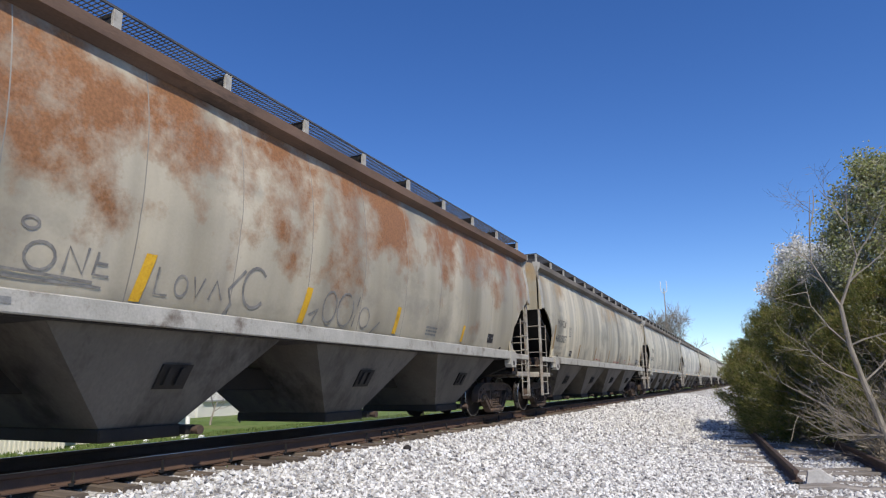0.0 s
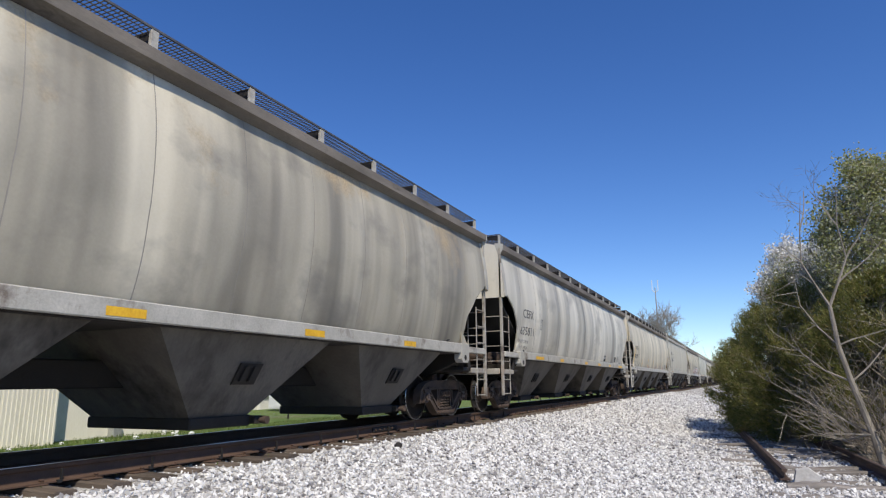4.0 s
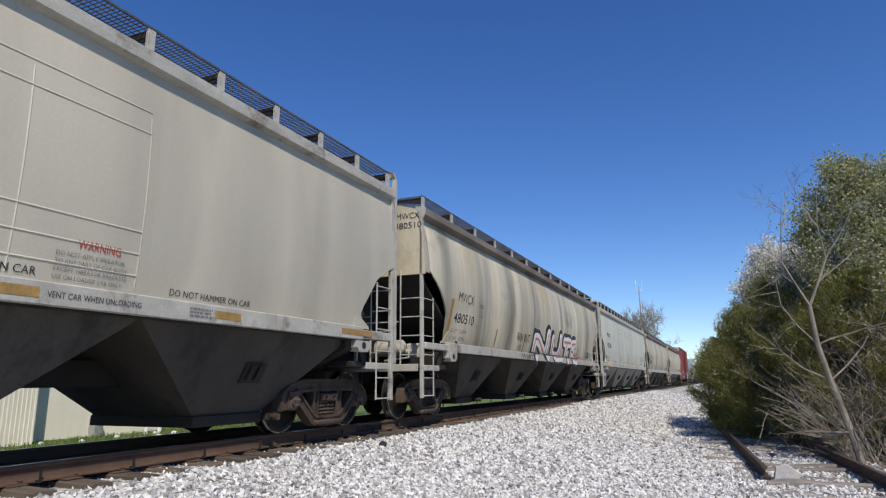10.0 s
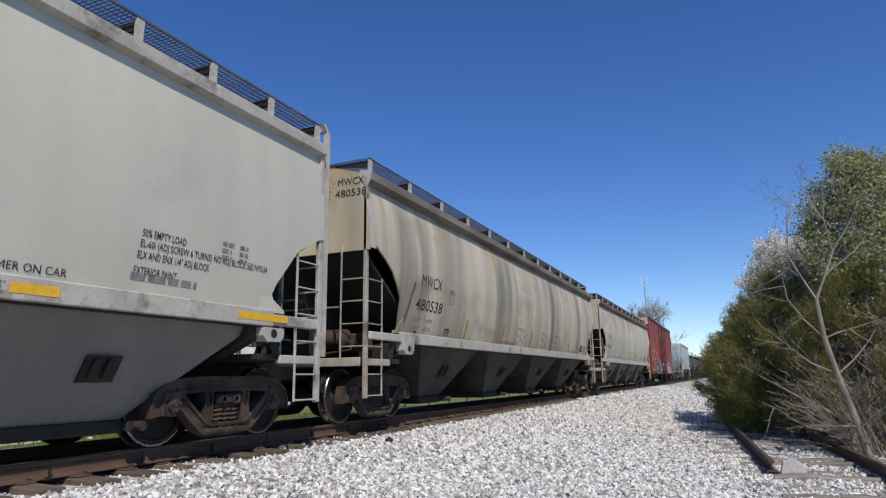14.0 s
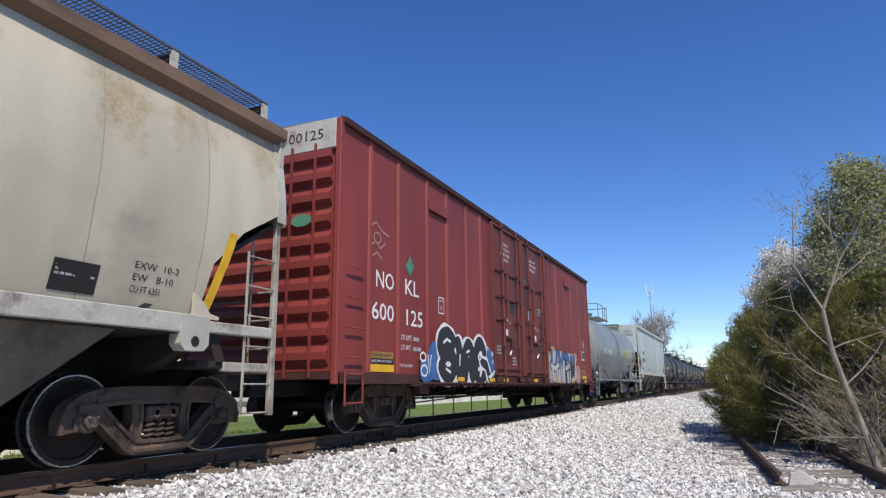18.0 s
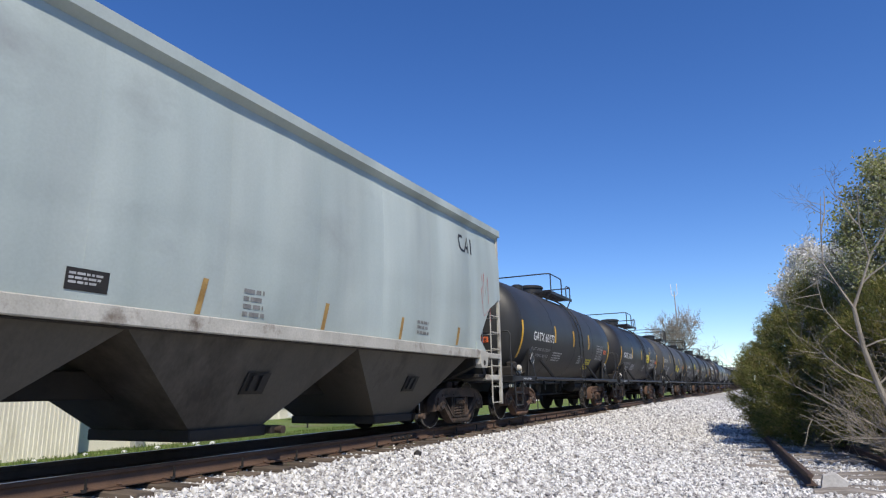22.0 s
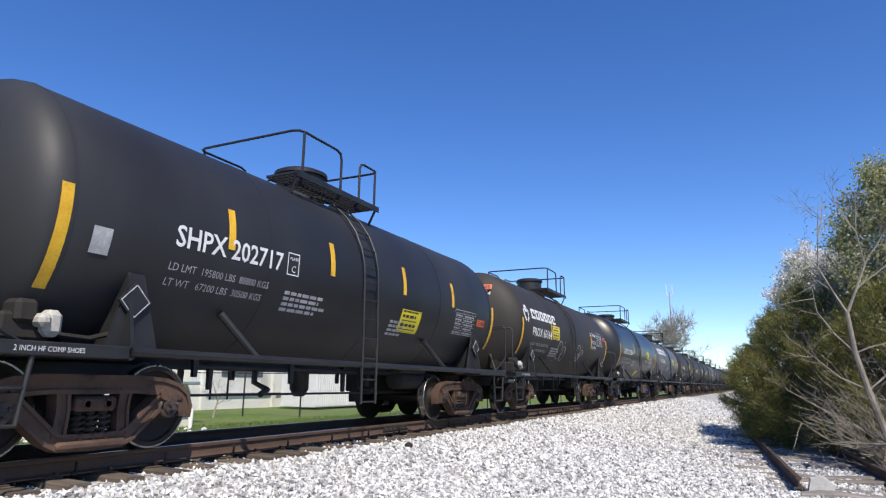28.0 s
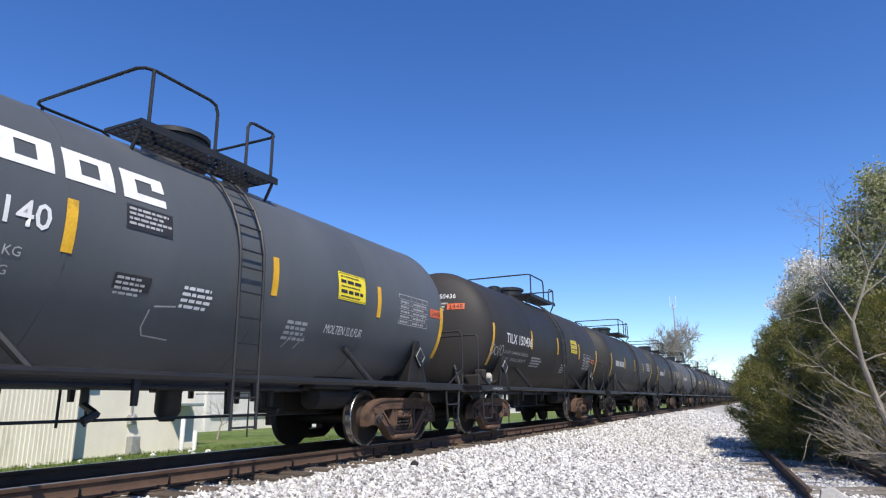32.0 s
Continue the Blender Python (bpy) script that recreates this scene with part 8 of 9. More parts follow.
scrawl(c, on_side(S, 5.36, 3.54, 0.019), [[(0.20, 0.33), (0.05, 0.33), (0.0, 0.26), (0.04, 0.08), (0.10, 0.03), (0.27, 0.03), (0.44, 0.34), (0.46, 0.02)], [(0.34, 0.12), (0.45, 0.12)], [(0.62, 0.02), (0.62, 0.35)]], 0.028, INK, "black angular owner's emblem")
g = Shape()
for k in range(15):
    g.box(-0.36, 0.50, -8.26 + 0.04 * k, -8.252 + 0.04 * k, 4.40, 4.425).box(-0.36 + 0.06 * k, -0.352 + 0.06 * k, -8.26, -7.69, 4.40, 4.425)
step = part("brake_step", g.box(-0.38, 0.52, -8.28, -8.262, 4.37, 4.43).box(-0.38, -0.362, -8.26, -7.66, 4.37, 4.43).box(0.502, 0.52, -8.26, -7.66, 4.37, 4.43), GRATE, c, "grating step high on the car's end", smooth=False)
for x in (-0.36, 0.50):
    part("step_bracket", Shape().tube([(x, -8.2, 4.37), (x, -7.66, 4.0)], 0.02), IARX_COAT, step)
scrawl(c, on_side(S, 6.3, 0, 0.019), [[(0.2, 3.2), (0.25, 2.7), (0.3, 3.25), (0.38, 2.8), (0.5, 3.2), (0.55, 2.6)], [(0.15, 2.9), (0.3, 2.3), (0.65, 2.5), (0.7, 2.2)]], 0.008, RED_INK, "thin red scribble")
end_marks(c, 7.62, "IARX", "540283", x=0.70, z=3.95)

# ---- boxcar marks ----
c = BOX
side = lambda y, z, lift=0.006: (lambda u, v: (1.533 + lift, y + u, z + v))
post = lambda y, z: side(y, z, 0.05)
lettering(c, "NO", side(-8.06, 2.41), 0.29, WHITE_INK, "white reporting mark", 0.62, 0.01)
lettering(c, "KL", side(-7.02, 2.41), 0.29, WHITE_INK, "white reporting mark", 0.55, 0.01)
lettering(c, "600", side(-8.18, 1.86), 0.29, WHITE_INK, "white car number", 0.75, 0.01)
lettering(c, "125", side(-7.04, 1.85), 0.29, WHITE_INK, "white car number", 0.66, 0.01)
GREEN_PATCH = surface("green_patch_paint", (0.06, 0.20, 0.13), (0.10, 0.27, 0.18), 4, 0.6, bump=0.0)
s = Shape().add([(1.541, -6.98, 2.93), (1.541, -6.8, 2.76), (1.541, -6.62, 2.97), (1.541, -6.8, 3.14)], [(0, 1, 2, 3)])
part("emblem_patch", s, GREEN_PATCH, c, "green diamond patch")
lettering(c, "LD LMT", side(-7.15, 1.58), 0.09, WHITE_INK, width=0.42)
lettering(c, "LT WT", side(-7.15, 1.40), 0.09, WHITE_INK, width=0.38)
bars(c, side(-6.66, 1.58), 0.32, 2, 0.07, DULL_INK, "faded weight figures", 2.6, seed=1)
lettering(c, "LIFT, JACK AND PULL HERE", side(-7.2, 1.10), 0.05, WHITE_INK, width=0.5)
decal(c, side(0, 0), -8.27, -7.40, 1.00, 1.12, YELLOW, "long yellow reflector", "reflector")
decal(c, side(0, 0), -8.24, -7.43, 1.22, 1.33, YELLOW_OLD, "pale warning strip", "label_strip")
lettering(c, "THIS CAR EXCESS HEIGHT", side(-8.2, 1.25, 0.009), 0.05, INK, width=0.72)
decal(c, side(0, 0), -8.22, -7.42, 1.14, 1.21, INK, "black stencil strip", "label_strip")
lettering(c, "2 INCH HF COMP SHOES", side(-8.18, 1.155, 0.009), 0.04, WHITE_INK, width=0.7)
f = frame_box(c, side(-5.55, 2.2), 0, 0.28, 0, 0.34, 0.02, WHITE_INK, "small square clearance stencil")
lettering(f, "PLATE", side(-5.51, 2.44), 0.05, WHITE_INK, width=0.2)
lettering(f, "F", side(-5.45, 2.26), 0.11, WHITE_INK)
door = lambda y, z: (lambda u, v: (1.572, y + u, z + v))
for k, line in enumerate(("IMPORTANT", "CLOSE THIS DOOR", "BEFORE CLOSING", "MAIN DOOR")):
    lettering(c, line, door(-1.72 + (0.12 if k in (0, 3) else 0), 4.42 - k * 0.14), 0.075, WHITE_INK, "white door notice", 0.5 if k in (0, 3) else 0.74, 0.022)
for k, line in enumerate(("CLOSE AND LOCK", "BOTH DOORS BEFORE", "MOVING CAR")):
    lettering(c, line, door(0.70 + (0.04, 0, 0.16)[k], 4.38 - k * 0.135), 0.075, WHITE_INK, "white door notice", (0.74, 0.86, 0.56)[k], 0.022)
for y in (-1.62, 0.95):
    lettering(c, "OPEN", lambda u, v, y=y: (1.634, y + u, 2.38 + v), 0.06, WHITE_INK, "door lever notice", 0.16, slant=0.5)
    lettering(c, "CLOSE", lambda u, v, y=y: (1.634, y + 0.22 + u, 2.34 + v), 0.06, WHITE_INK, "door lever notice", 0.2, slant=-0.5)
    decal(c, lambda u, v: (1.634, u, v), y - 0.02, y + 0.14, 2.02, 2.18, WHITE_INK, "white paper tag", "paper_tag")
decal(c, door(0, 0), 0.52, 0.66, 2.55, 2.9, WHITE_INK, "white paper placard", "paper_tag")
s = Shape()
s.add([(1.571, -1.12 + 0.36 * a, 2.62 + 0.32 * b) for a, b in ((0, 0.1), (0.1, 0), (0.95, 0.05), (1, 0.9), (0.9, 1), (0.05, 0.95))], [tuple(range(6))])
part("paint_patch", s, INK, c, "black painted-over patch on the door")
for y, z, w in ((1.55, 3.0, 0.5), (0.1, 3.7, 0.3), (-1.0, 1.45, 0.4), (1.3, 1.8, 0.4), (-2.2, 1.7, 0.35)):
    bars(c, door(y, z), w, 3, 0.045, DULL_INK, "small white door stencils", seed=int(z * 10))
BLUE = surface("blue_spray", (0.03, 0.09, 0.26), (0.07, 0.17, 0.40), 3, 0.6, bump=0.0)
PINK = surface("pink_spray", (0.38, 0.21, 0.17), (0.46, 0.29, 0.24), 3, 0.6, bump=0.0)
PALE_BLUE = surface("pale_blue_spray", (0.30, 0.48, 0.66), (0.40, 0.58, 0.74), 3, 0.6, bump=0.0)
SILVER = surface("grey_white_spray", (0.34, 0.34, 0.36), (0.52, 0.52, 0.52), 3, 0.6, bump=0.0)


def blob(y, z, pts, lift, material, label, name="graffiti"):
    s = Shape().add([(1.533 + lift, y + u, z + v) for u, v in pts], [tuple(range(len(pts)))])
    return part(name, s, material, c, label, smooth=False)


def swell(u, v, ru, rv, p=0.6, n=26):
    return [(u + ru * math.copysign(abs(math.cos(a)) ** p, math.cos(a)), v + rv * math.copysign(abs(math.sin(a)) ** p, math.sin(a))) for a in [k * math.tau / n for k in range(n)]]


flat_side = lambda lift: (lambda u, v: (1.533 + lift, u, v))
# rounded throw-up, black and white on a blue cloud
for k, (y, z, w, h) in enumerate(((-5.75, 1.25, 0.42, 0.38), (-6.2, 1.05, 0.3, 0.22), (-2.95, 1.35, 0.42, 0.30), (-2.62, 1.15, 0.24, 0.2), (-4.4, 1.2, 1.5, 0.36))):
    blob(y, z, [(u * (1 + 0.1 * math.sin(7 * k + 5 * u)), v) for u, v in swell(0, 0, w, h, 0.85)], 0.0460 + 0.0006 * k, BLUE, "blue spray cloud behind the graffiti")
letters = [loop(-5.25, 1.58, 0.30, 0.20, 20, 200) + loop(-5.20, 1.20, 0.32, 0.22, 130, -160), [(-4.62, 1.0), (-4.60, 1.42), (-4.66, 1.62)], [(-4.30, 0.98), (-4.28, 1.35)] + loop(-4.08, 1.40, 0.19, 0.20, 170, 0, 8) + [(-3.90, 1.0)], [(-3.55, 0.98), (-3.57, 1.62)] + loop(-3.42, 1.50, 0.24, 0.19, 100, -80, 10) + loop(-3.36, 1.16, 0.27, 0.18, 80, -100, 10)]
fat(letters, 0.24, flat_side(0.0495), WHITE_INK, "white outline of rounded graffiti letters", c)
fat(letters, 0.175, flat_side(0.0515), INK, "black rounded graffiti letters", c)
fat([[(-5.42, 1.62), (-5.25, 1.70), (-5.08, 1.66)], [(-5.3, 1.10), (-5.1, 1.04)], [(-4.60, 1.2), (-4.58, 1.4)], [(-4.2, 1.48), (-4.05, 1.52)]], 0.028, flat_side(0.0535), WHITE_INK, "white gleams on the letters", c)
leg = [[(-3.30, 1.30), (-3.02, 1.24), (-2.86, 1.02), (-2.80, 0.94)]]
fat(leg, 0.165, flat_side(0.0540), WHITE_INK, "white outline of a letter's leg", c)
fat(leg, 0.105, flat_side(0.0555), INK, "black leg of the last letter", c)
fat([[(-2.86, 0.96), (-2.60, 1.02), (-2.48, 1.10)]], 0.035, flat_side(0.0570), WHITE_INK, "white tail of the last letter", c)
fat([[(-3.46, 1.40), (-3.36, 1.46)]], 0.085, flat_side(0.0570), WHITE_INK, "white eye in the last letter", c)
fat([[(-3.44, 1.39), (-3.42, 1.41)]], 0.035, flat_side(0.0585), BLUE, "blue spot in the white eye", c)
fat([[(-3.52, 1.13), (-3.30, 1.15), (-3.42, 1.00)]], 0.045, flat_side(0.0570), WHITE_INK, "white wedge in the last letter", c)
fat([[(-2.9, 1.62), (-2.89, 1.63)], [(-2.58, 1.32), (-2.57, 1.33)], [(-2.6, 1.5), (-2.59, 1.51)]], 0.055, flat_side(0.0535), PALE_BLUE, "pale blue dots", c)
scrawl(c, lambda u, v: (1.585, -6.5 + u, 0.95 + v), [loop(0.15, 0.35, 0.12, 0.08), loop(0.2, 0.1, 0.13, 0.1), [(0.35, 0.4), (0.42, 0.05), (0.5, 0.4)]], 0.02, WHITE_INK, "white scribbled tag")
# second piece: tall spurred letters, blue above and dark below
for k, (y, z, w, h) in enumerate(((2.75, 1.25, 0.38, 0.42), (2.6, 1.62, 0.25, 0.2), (6.55, 1.15, 0.4, 0.32), (3.1, 1.88, 0.3, 0.12), (6.2, 1.75, 0.3, 0.16))):
    blob(y, z, swell(0, 0, w, h, 0.8), 0.0460 + 0.0004 * k, PINK, "pinkish edge of the graffiti")
blob(4.5, 1.35, [(u * (1 + 0.03 * math.sin(9 * u)), v * (1 + 0.07 * math.sin(6 * u + 1))) for u, v in swell(0, 0, 1.85, 0.50, 0.4, 40)], 0.0485, SILVER, "grey-white ground of the graffiti")
tall = [[(2.95, 0.92), (3.0, 1.35), (2.92, 1.80)], [(3.55, 0.90), (3.50, 1.35), (3.58, 1.82)], [(2.80, 1.38), (3.25, 1.30), (3.75, 1.42)], [(3.85, 1.80), (4.08, 1.42), (4.10, 0.90)], [(4.40, 1.78), (4.22, 1.50), (4.10, 1.36)], [(4.72, 0.88), (4.75, 1.78)], [(4.60, 1.72)] + loop(4.90, 1.54, 0.27, 0.19, 90, -90, 10) + [(4.75, 1.34)], [(5.55, 0.92), (5.52, 1.72), (5.85, 1.0), (6.0, 1.70)], [(5.25, 0.9), (5.3, 1.2)]]
fat(tall, 0.135, flat_side(0.0505), INK, "black outline of tall spurred letters", c)
fat([[p for p in t if p[1] > 1.25] for t in tall if sum(p[1] > 1.25 for p in t) > 1], 0.085, flat_side(0.0522), BLUE, "blue fill of the letters' upper half", c)
fat([[p for p in t if p[1] < 1.45] for t in tall if sum(p[1] < 1.45 for p in t) > 1], 0.080, flat_side(0.0536), SILVER, "grey-white fill of the letters' lower half", c)
fat([[(u + 0.06, v) for u, v in t] for t in tall[:3]], 0.012, flat_side(0.0550), WHITE_INK, "thin white highlight lines", c)
f = decal(c, side(0, 0, 0.006), 7.49, 7.99, 1.69, 2.03, WHITE_INK, "white data panel", "data_plate")
decal(f, side(0, 0, 0.009), 7.52, 7.72, 1.75, 2.00, INK, "black panel field", "panel_field")
decal(f, side(0, 0, 0.009), 7.76, 7.96, 1.75, 2.00, INK, "black panel field", "panel_field")
decal(c, side(0, 0, 0.006), 7.31, 8.20, 1.00, 1.11, YELLOW, "long yellow reflector", "reflector")
decal(c, side(0, 0, 0.006), 7.34, 8.17, 1.22, 1.32, YELLOW_OLD, "pale warning strip", "label_strip")
lettering(c, "THIS CAR EXCESS HEIGHT", side(7.38, 1.245, 0.009), 0.05, INK, width=0.74)
lettering(c, "2 IN HF COMP SHOES", side(7.38, 1.145, 0.006), 0.045, WHITE_INK, width=0.76)
for k in range(3):
    lettering(c, "WHH"[k], side(7.53, 2.38 - k * 0.09), 0.06, WHITE_INK)
bars(c, side(7.87, 2.38), 0.14, 3, 0.05, WHITE_INK, "white figures", 1.8, seed=5)
DULL_PINK = surface("worn_pink_spray", (0.36, 0.15, 0.15), (0.46, 0.22, 0.21), 3, 0.7, bump=0.0)
scrawl(c, side(7.33, 1.95), [loop(0.22, 0.26, 0.12, 0.10), [(0.08, 0.36), (0.12, 0.12), (0.22, 0.30)], loop(0.50, 0.26, 0.10, 0.11), [(0.34, 0.14), (0.42, 0.38), (0.46, 0.14)], [(0.62, 0.34), (0.60, 0.12), (0.72, 0.16), (0.70, 0.34)], [(0.72, 0.0), (0.74, -0.20), (0.80, -0.05), (0.86, -0.22), (0.90, 0.0)], [(0.0, -0.05), (0.05, 0.10), (0.14, 0.0)]], 0.008, DULL_PINK, "thin worn pink tag")
scrawl(c, side(7.36, 1.40), [[(0.0, 0.0), (0.05, 0.14), (0.10, 0.0), (0.16, 0.13), (0.20, 0.02), (0.30, 0.12), (0.36, 0.0), (0.46, 0.1), (0.52, 0.0), (0.62, 0.13), (0.66, 0.0), (0.78, 0.12)]], 0.008, DULL_PINK, "thin worn pink tag")
scrawl(c, side(7.4, 0.9), [[(0.0, 0.0), (0.12, 0.06), (0.2, 0.0), (0.3, 0.07), (0.42, 0.0), (0.5, 0.05), (0.7, 0.02)]], 0.008, PINK, "pale scribbled tag")
decal(c, side(0, 0, 0.058), 9.02, 9.13, 4.70, 4.93, WHITE_INK, "small white plate at the top corner", "corner_plate")
for y in (-4.8, -2.9, -1.9, 0.75, 1.9, 3.4, 5.4, 7.4):
    decal(c, lambda u, v: (1.622, u, v), y, y + 0.36, 0.86, 0.945, YELLOW, "yellow reflector at the sill", "reflector")
scrawl(c, side(-8.35, 2.9), [loop(0.35, 0.35, 0.12, 0.09), [(0.1, 0.5), (0.3, 0.62), (0.5, 0.5), (0.75, 0.45)], [(0.15, 0.2), (0.3, 0.28), (0.45, 0.18), (0.62, 0.3)], [(0.2, 0.02), (0.35, 0.1), (0.5, 0.0)]], 0.014, PINK, "pale scribbled tag")

BOX_END = surface("stained_white_panel", (0.36, 0.34, 0.30), (0.50, 0.48, 0.43), 2.5, 0.8, 0, 0.2, 30, rust=(0.22, 0.12, 0.07), rust_level=0.52, rust_scale=3.0)
end_at = lambda x, z, lift=0.0: (lambda u, v: (x + u, -9.21 - lift, z + v))
e = part("end_panel", Shape().box(-1.46, 1.46, -9.205, -9.13, 4.50, 5.0, 0.006), BOX_END, BOX, "rust-stained white top panel of the end")
lettering(e, "NOKL  600125", end_at(-0.55, 4.68), 0.17, INK, "black end mark", 1.75)
s = Shape().add([(0.85 + 0.2 * math.cos(k * math.tau / 16), -9.219, 3.35 + 0.10 * math.sin(k * math.tau / 16)) for k in range(16)], [tuple(range(16))])
part("paint_patch", s, GREEN_PATCH, BOX, "green oval patch on the end")

# ---- tank marks ----
TANK_BODY = ("tank", "jacket_band")


def tank_paint(k, low, high, dark, rough=0.6, amount=0.38, **more):
    return surface("tank_paint", low, high, 0.7, max(0.36 if k in (0, 7) else 0.5, rough), 0.0, 0.06, 50, dark=dark, amount=amount, stretch=(1, 0.8, 0.3), streak=0.12, seed=k * 2.3, spec=0.5 if k in (0, 7) else 0.28, **more)


tank_coats = [tank_paint(0, (0.185, 0.210, 0.208), (0.225, 0.250, 0.245), (0.262, 0.275, 0.262), 0.38), tank_paint(1, (0.029, 0.030, 0.031), (0.044, 0.044, 0.046), (0.056, 0.053, 0.048), 0.5), tank_paint(2, (0.019, 0.019, 0.021), (0.030, 0.030, 0.032), (0.042, 0.039, 0.037), 0.38),
    tank_paint(3, (0.048, 0.048, 0.048), (0.069, 0.068, 0.066), (0.094, 0.080, 0.066), 0.55), tank_paint(4, (0.025, 0.026, 0.027), (0.040, 0.040, 0.042), (0.056, 0.051, 0.047), 0.45), tank_paint(5, (0.023, 0.023, 0.026), (0.034, 0.035, 0.037), (0.047, 0.045, 0.042), 0.5),
    tank_paint(6, (0.031, 0.027, 0.025), (0.049, 0.044, 0.039), (0.080, 0.067, 0.055), 0.6), tank_paint(7, (0.016, 0.016, 0.017), (0.025, 0.025, 0.027), (0.033, 0.031, 0.030), 0.22), tank_paint(8, (0.081, 0.090, 0.100), (0.100, 0.109, 0.119), (0.122, 0.131, 0.136), 0.36), tank_paint(9, (0.027, 0.025, 0.024), (0.041, 0.038, 0.037), (0.058, 0.051, 0.045), 0.6)]
RUSTY_TRUCK = surface("rust_brown_casting", (0.061, 0.033, 0.022), (0.115, 0.069, 0.047), 3.0, 0.85, 0.0, 0.4, 60, dark=(0.021, 0.014, 0.010), amount=0.45, vary=0.3, rust=(0.122, 0.055, 0.025), rust_level=0.6, rust_scale=2.5)
for k, (car, coat) in enumerate(zip(TANKS, tank_coats)):
    repaint(car, TANK_BODY, coat)
    if k > 0:
        repaint(car, ("side_frame",), RUSTY_TRUCK)
tail_coats = [tank_paint(20 + k, *rows) for k, rows in enumerate((((0.027, 0.028, 0.029), (0.039, 0.039, 0.039), (0.062, 0.058, 0.055)), ((0.078, 0.082, 0.086), (0.101, 0.105, 0.109), (0.125, 0.125, 0.121)), ((0.039, 0.033, 0.028), (0.055, 0.047, 0.039), (0.078, 0.066, 0.055))))]
for k, car in enumerate(TAIL):
    repaint(car, TANK_BODY, tail_coats[(0, 0, 1, 0, 2, 0, 1)[k % 7]])


def tank_marks(car, mark, y, z, w, ld, lt, h=0.23, ink=WHITE_INK, stripes=(-2.35, 0.1, 2.6), stripe_z=2.05, label=(1.65, 2.2), words=None, bold=0.018, table=(3.2, 1.74), words_at=(2.68, 1.84), head=(-0.15, 0.72), seed=0, tag=True, plate=(0.62, 0.05)):
    lettering(car, mark, on_tank(y, z), h, ink, "large white stencilled mark and number", w, bold)
    lettering(car, "LD LMT  " + ld, on_tank(y - 0.02, z - 0.26), 0.085, DULL_INK, "small weight stencil", w * 0.9)
    lettering(car, "LT WT   " + lt, on_tank(y - 0.02, z - 0.42), 0.085, DULL_INK, "small weight stencil", w * 0.86)
    for s_ in stripes:
        decal(car, on_tank(s_, stripe_z), 0, 0.11, 0, 0.5, YELLOW, "yellow reflective strip", "reflector", 5)
    for yy in (-0.01 - TANK_L, TANK_L - (0.14 if car in TANKS[:3] else 0.04)):
        decal(car, on_tank(yy, TANK_Z - 0.8), 0, 0.12, 0, 1.0, YELLOW, "long yellow reflective strip", "reflector", 9)
    if label:
        b = decal(car, on_tank(label[0], label[1]), 0, 0.72, 0, 0.42, YELLOW_LABEL, "yellow emergency contact label", "warning_label", 4)
        for v, hh in ((0.345, 0.022), (0.255, 0.052), (0.195, 0.022), (0.105, 0.052), (0.045, 0.022)):
            bars(b, on_tank(label[0] + 0.06, label[1] + v, 0.009), 0.62, 1, hh, INK, "line of small print", seed=seed + int(v * 100))
        frame_box(b, on_tank(label[0], label[1], 0.0085), 0.015, 0.705, 0.015, 0.405, 0.008, INK, "thin black border", "label_border")
    for yy, zz, ww, rows in ((y + w + 0.15, z - 0.28, 0.95, 4), (0.75, 1.75, 0.5, 4), (3.9, 2.22, 0.0, 0)):
        if rows and not (car is TANKS[8] and yy < 0):
            bars(car, on_tank(yy, zz), ww, rows, 0.045, DULL_INK, "block of small white stencils", 1.7, seed=seed + rows)
    ty, tz = table
    t = frame_box(car, on_tank(ty, tz), 0, 1.05, 0, 0.52, 0.013, DULL_INK, "white-framed test data table", "data_table")
    for k in range(5):
        decal(t, on_tank(ty, tz + 0.085 * (k + 1)), 0.013, 1.037, 0, 0.008, DULL_INK, "", "table_line")
        bars(t, on_tank(ty + 0.04, tz + 0.028 + 0.085 * k), 0.34, 1, 0.034, DULL_INK, seed=seed + k)
        bars(t, on_tank(ty + 0.48, tz + 0.028 + 0.085 * k), 0.5, 1, 0.034, DULL_INK, seed=seed + k + 9)
    for u in (0.42, 0.62, 0.84):
        decal(t, on_tank(ty + u, tz), 0, 0.008, 0.013, 0.507, DULL_INK, "", "table_line", 5)
    if tag:
        o = decal(car, on_tank(ty + 1.14, tz + 0.24), 0, 0.42, 0, 0.15, ORANGE, "orange number panel on the side", "orange_plate", 2)
        lettering(o, "2448", on_tank(ty + 1.18, tz + 0.265, 0.010), 0.10, INK, width=0.34)
    for k, line in enumerate(words or ()):
        lettering(car, line, on_tank(words_at[0], words_at[1] - 0.19 * k), 0.125, WHITE_INK, "white cargo stencil", 0.6 if len(line) > 6 else 0.52)
    lettering(car, "2 INCH HF COMP SHOES", lambda u, v: (1.503, -TANK_L - 0.25 + u, 0.965 + v), 0.045, WHITE_INK, "white sill stencil", 0.62)
    if head:
        hx, hz = head
        lettering(car, mark, on_head(hx, TANK_Z + hz), 0.11, WHITE_INK, "mark on the tank head", 0.85)
        bars(car, on_head(hx + 0.05, TANK_Z + hz - 0.14), 0.7, 3, 0.04, DULL_INK, "small head stencils", 1.9, seed=seed)
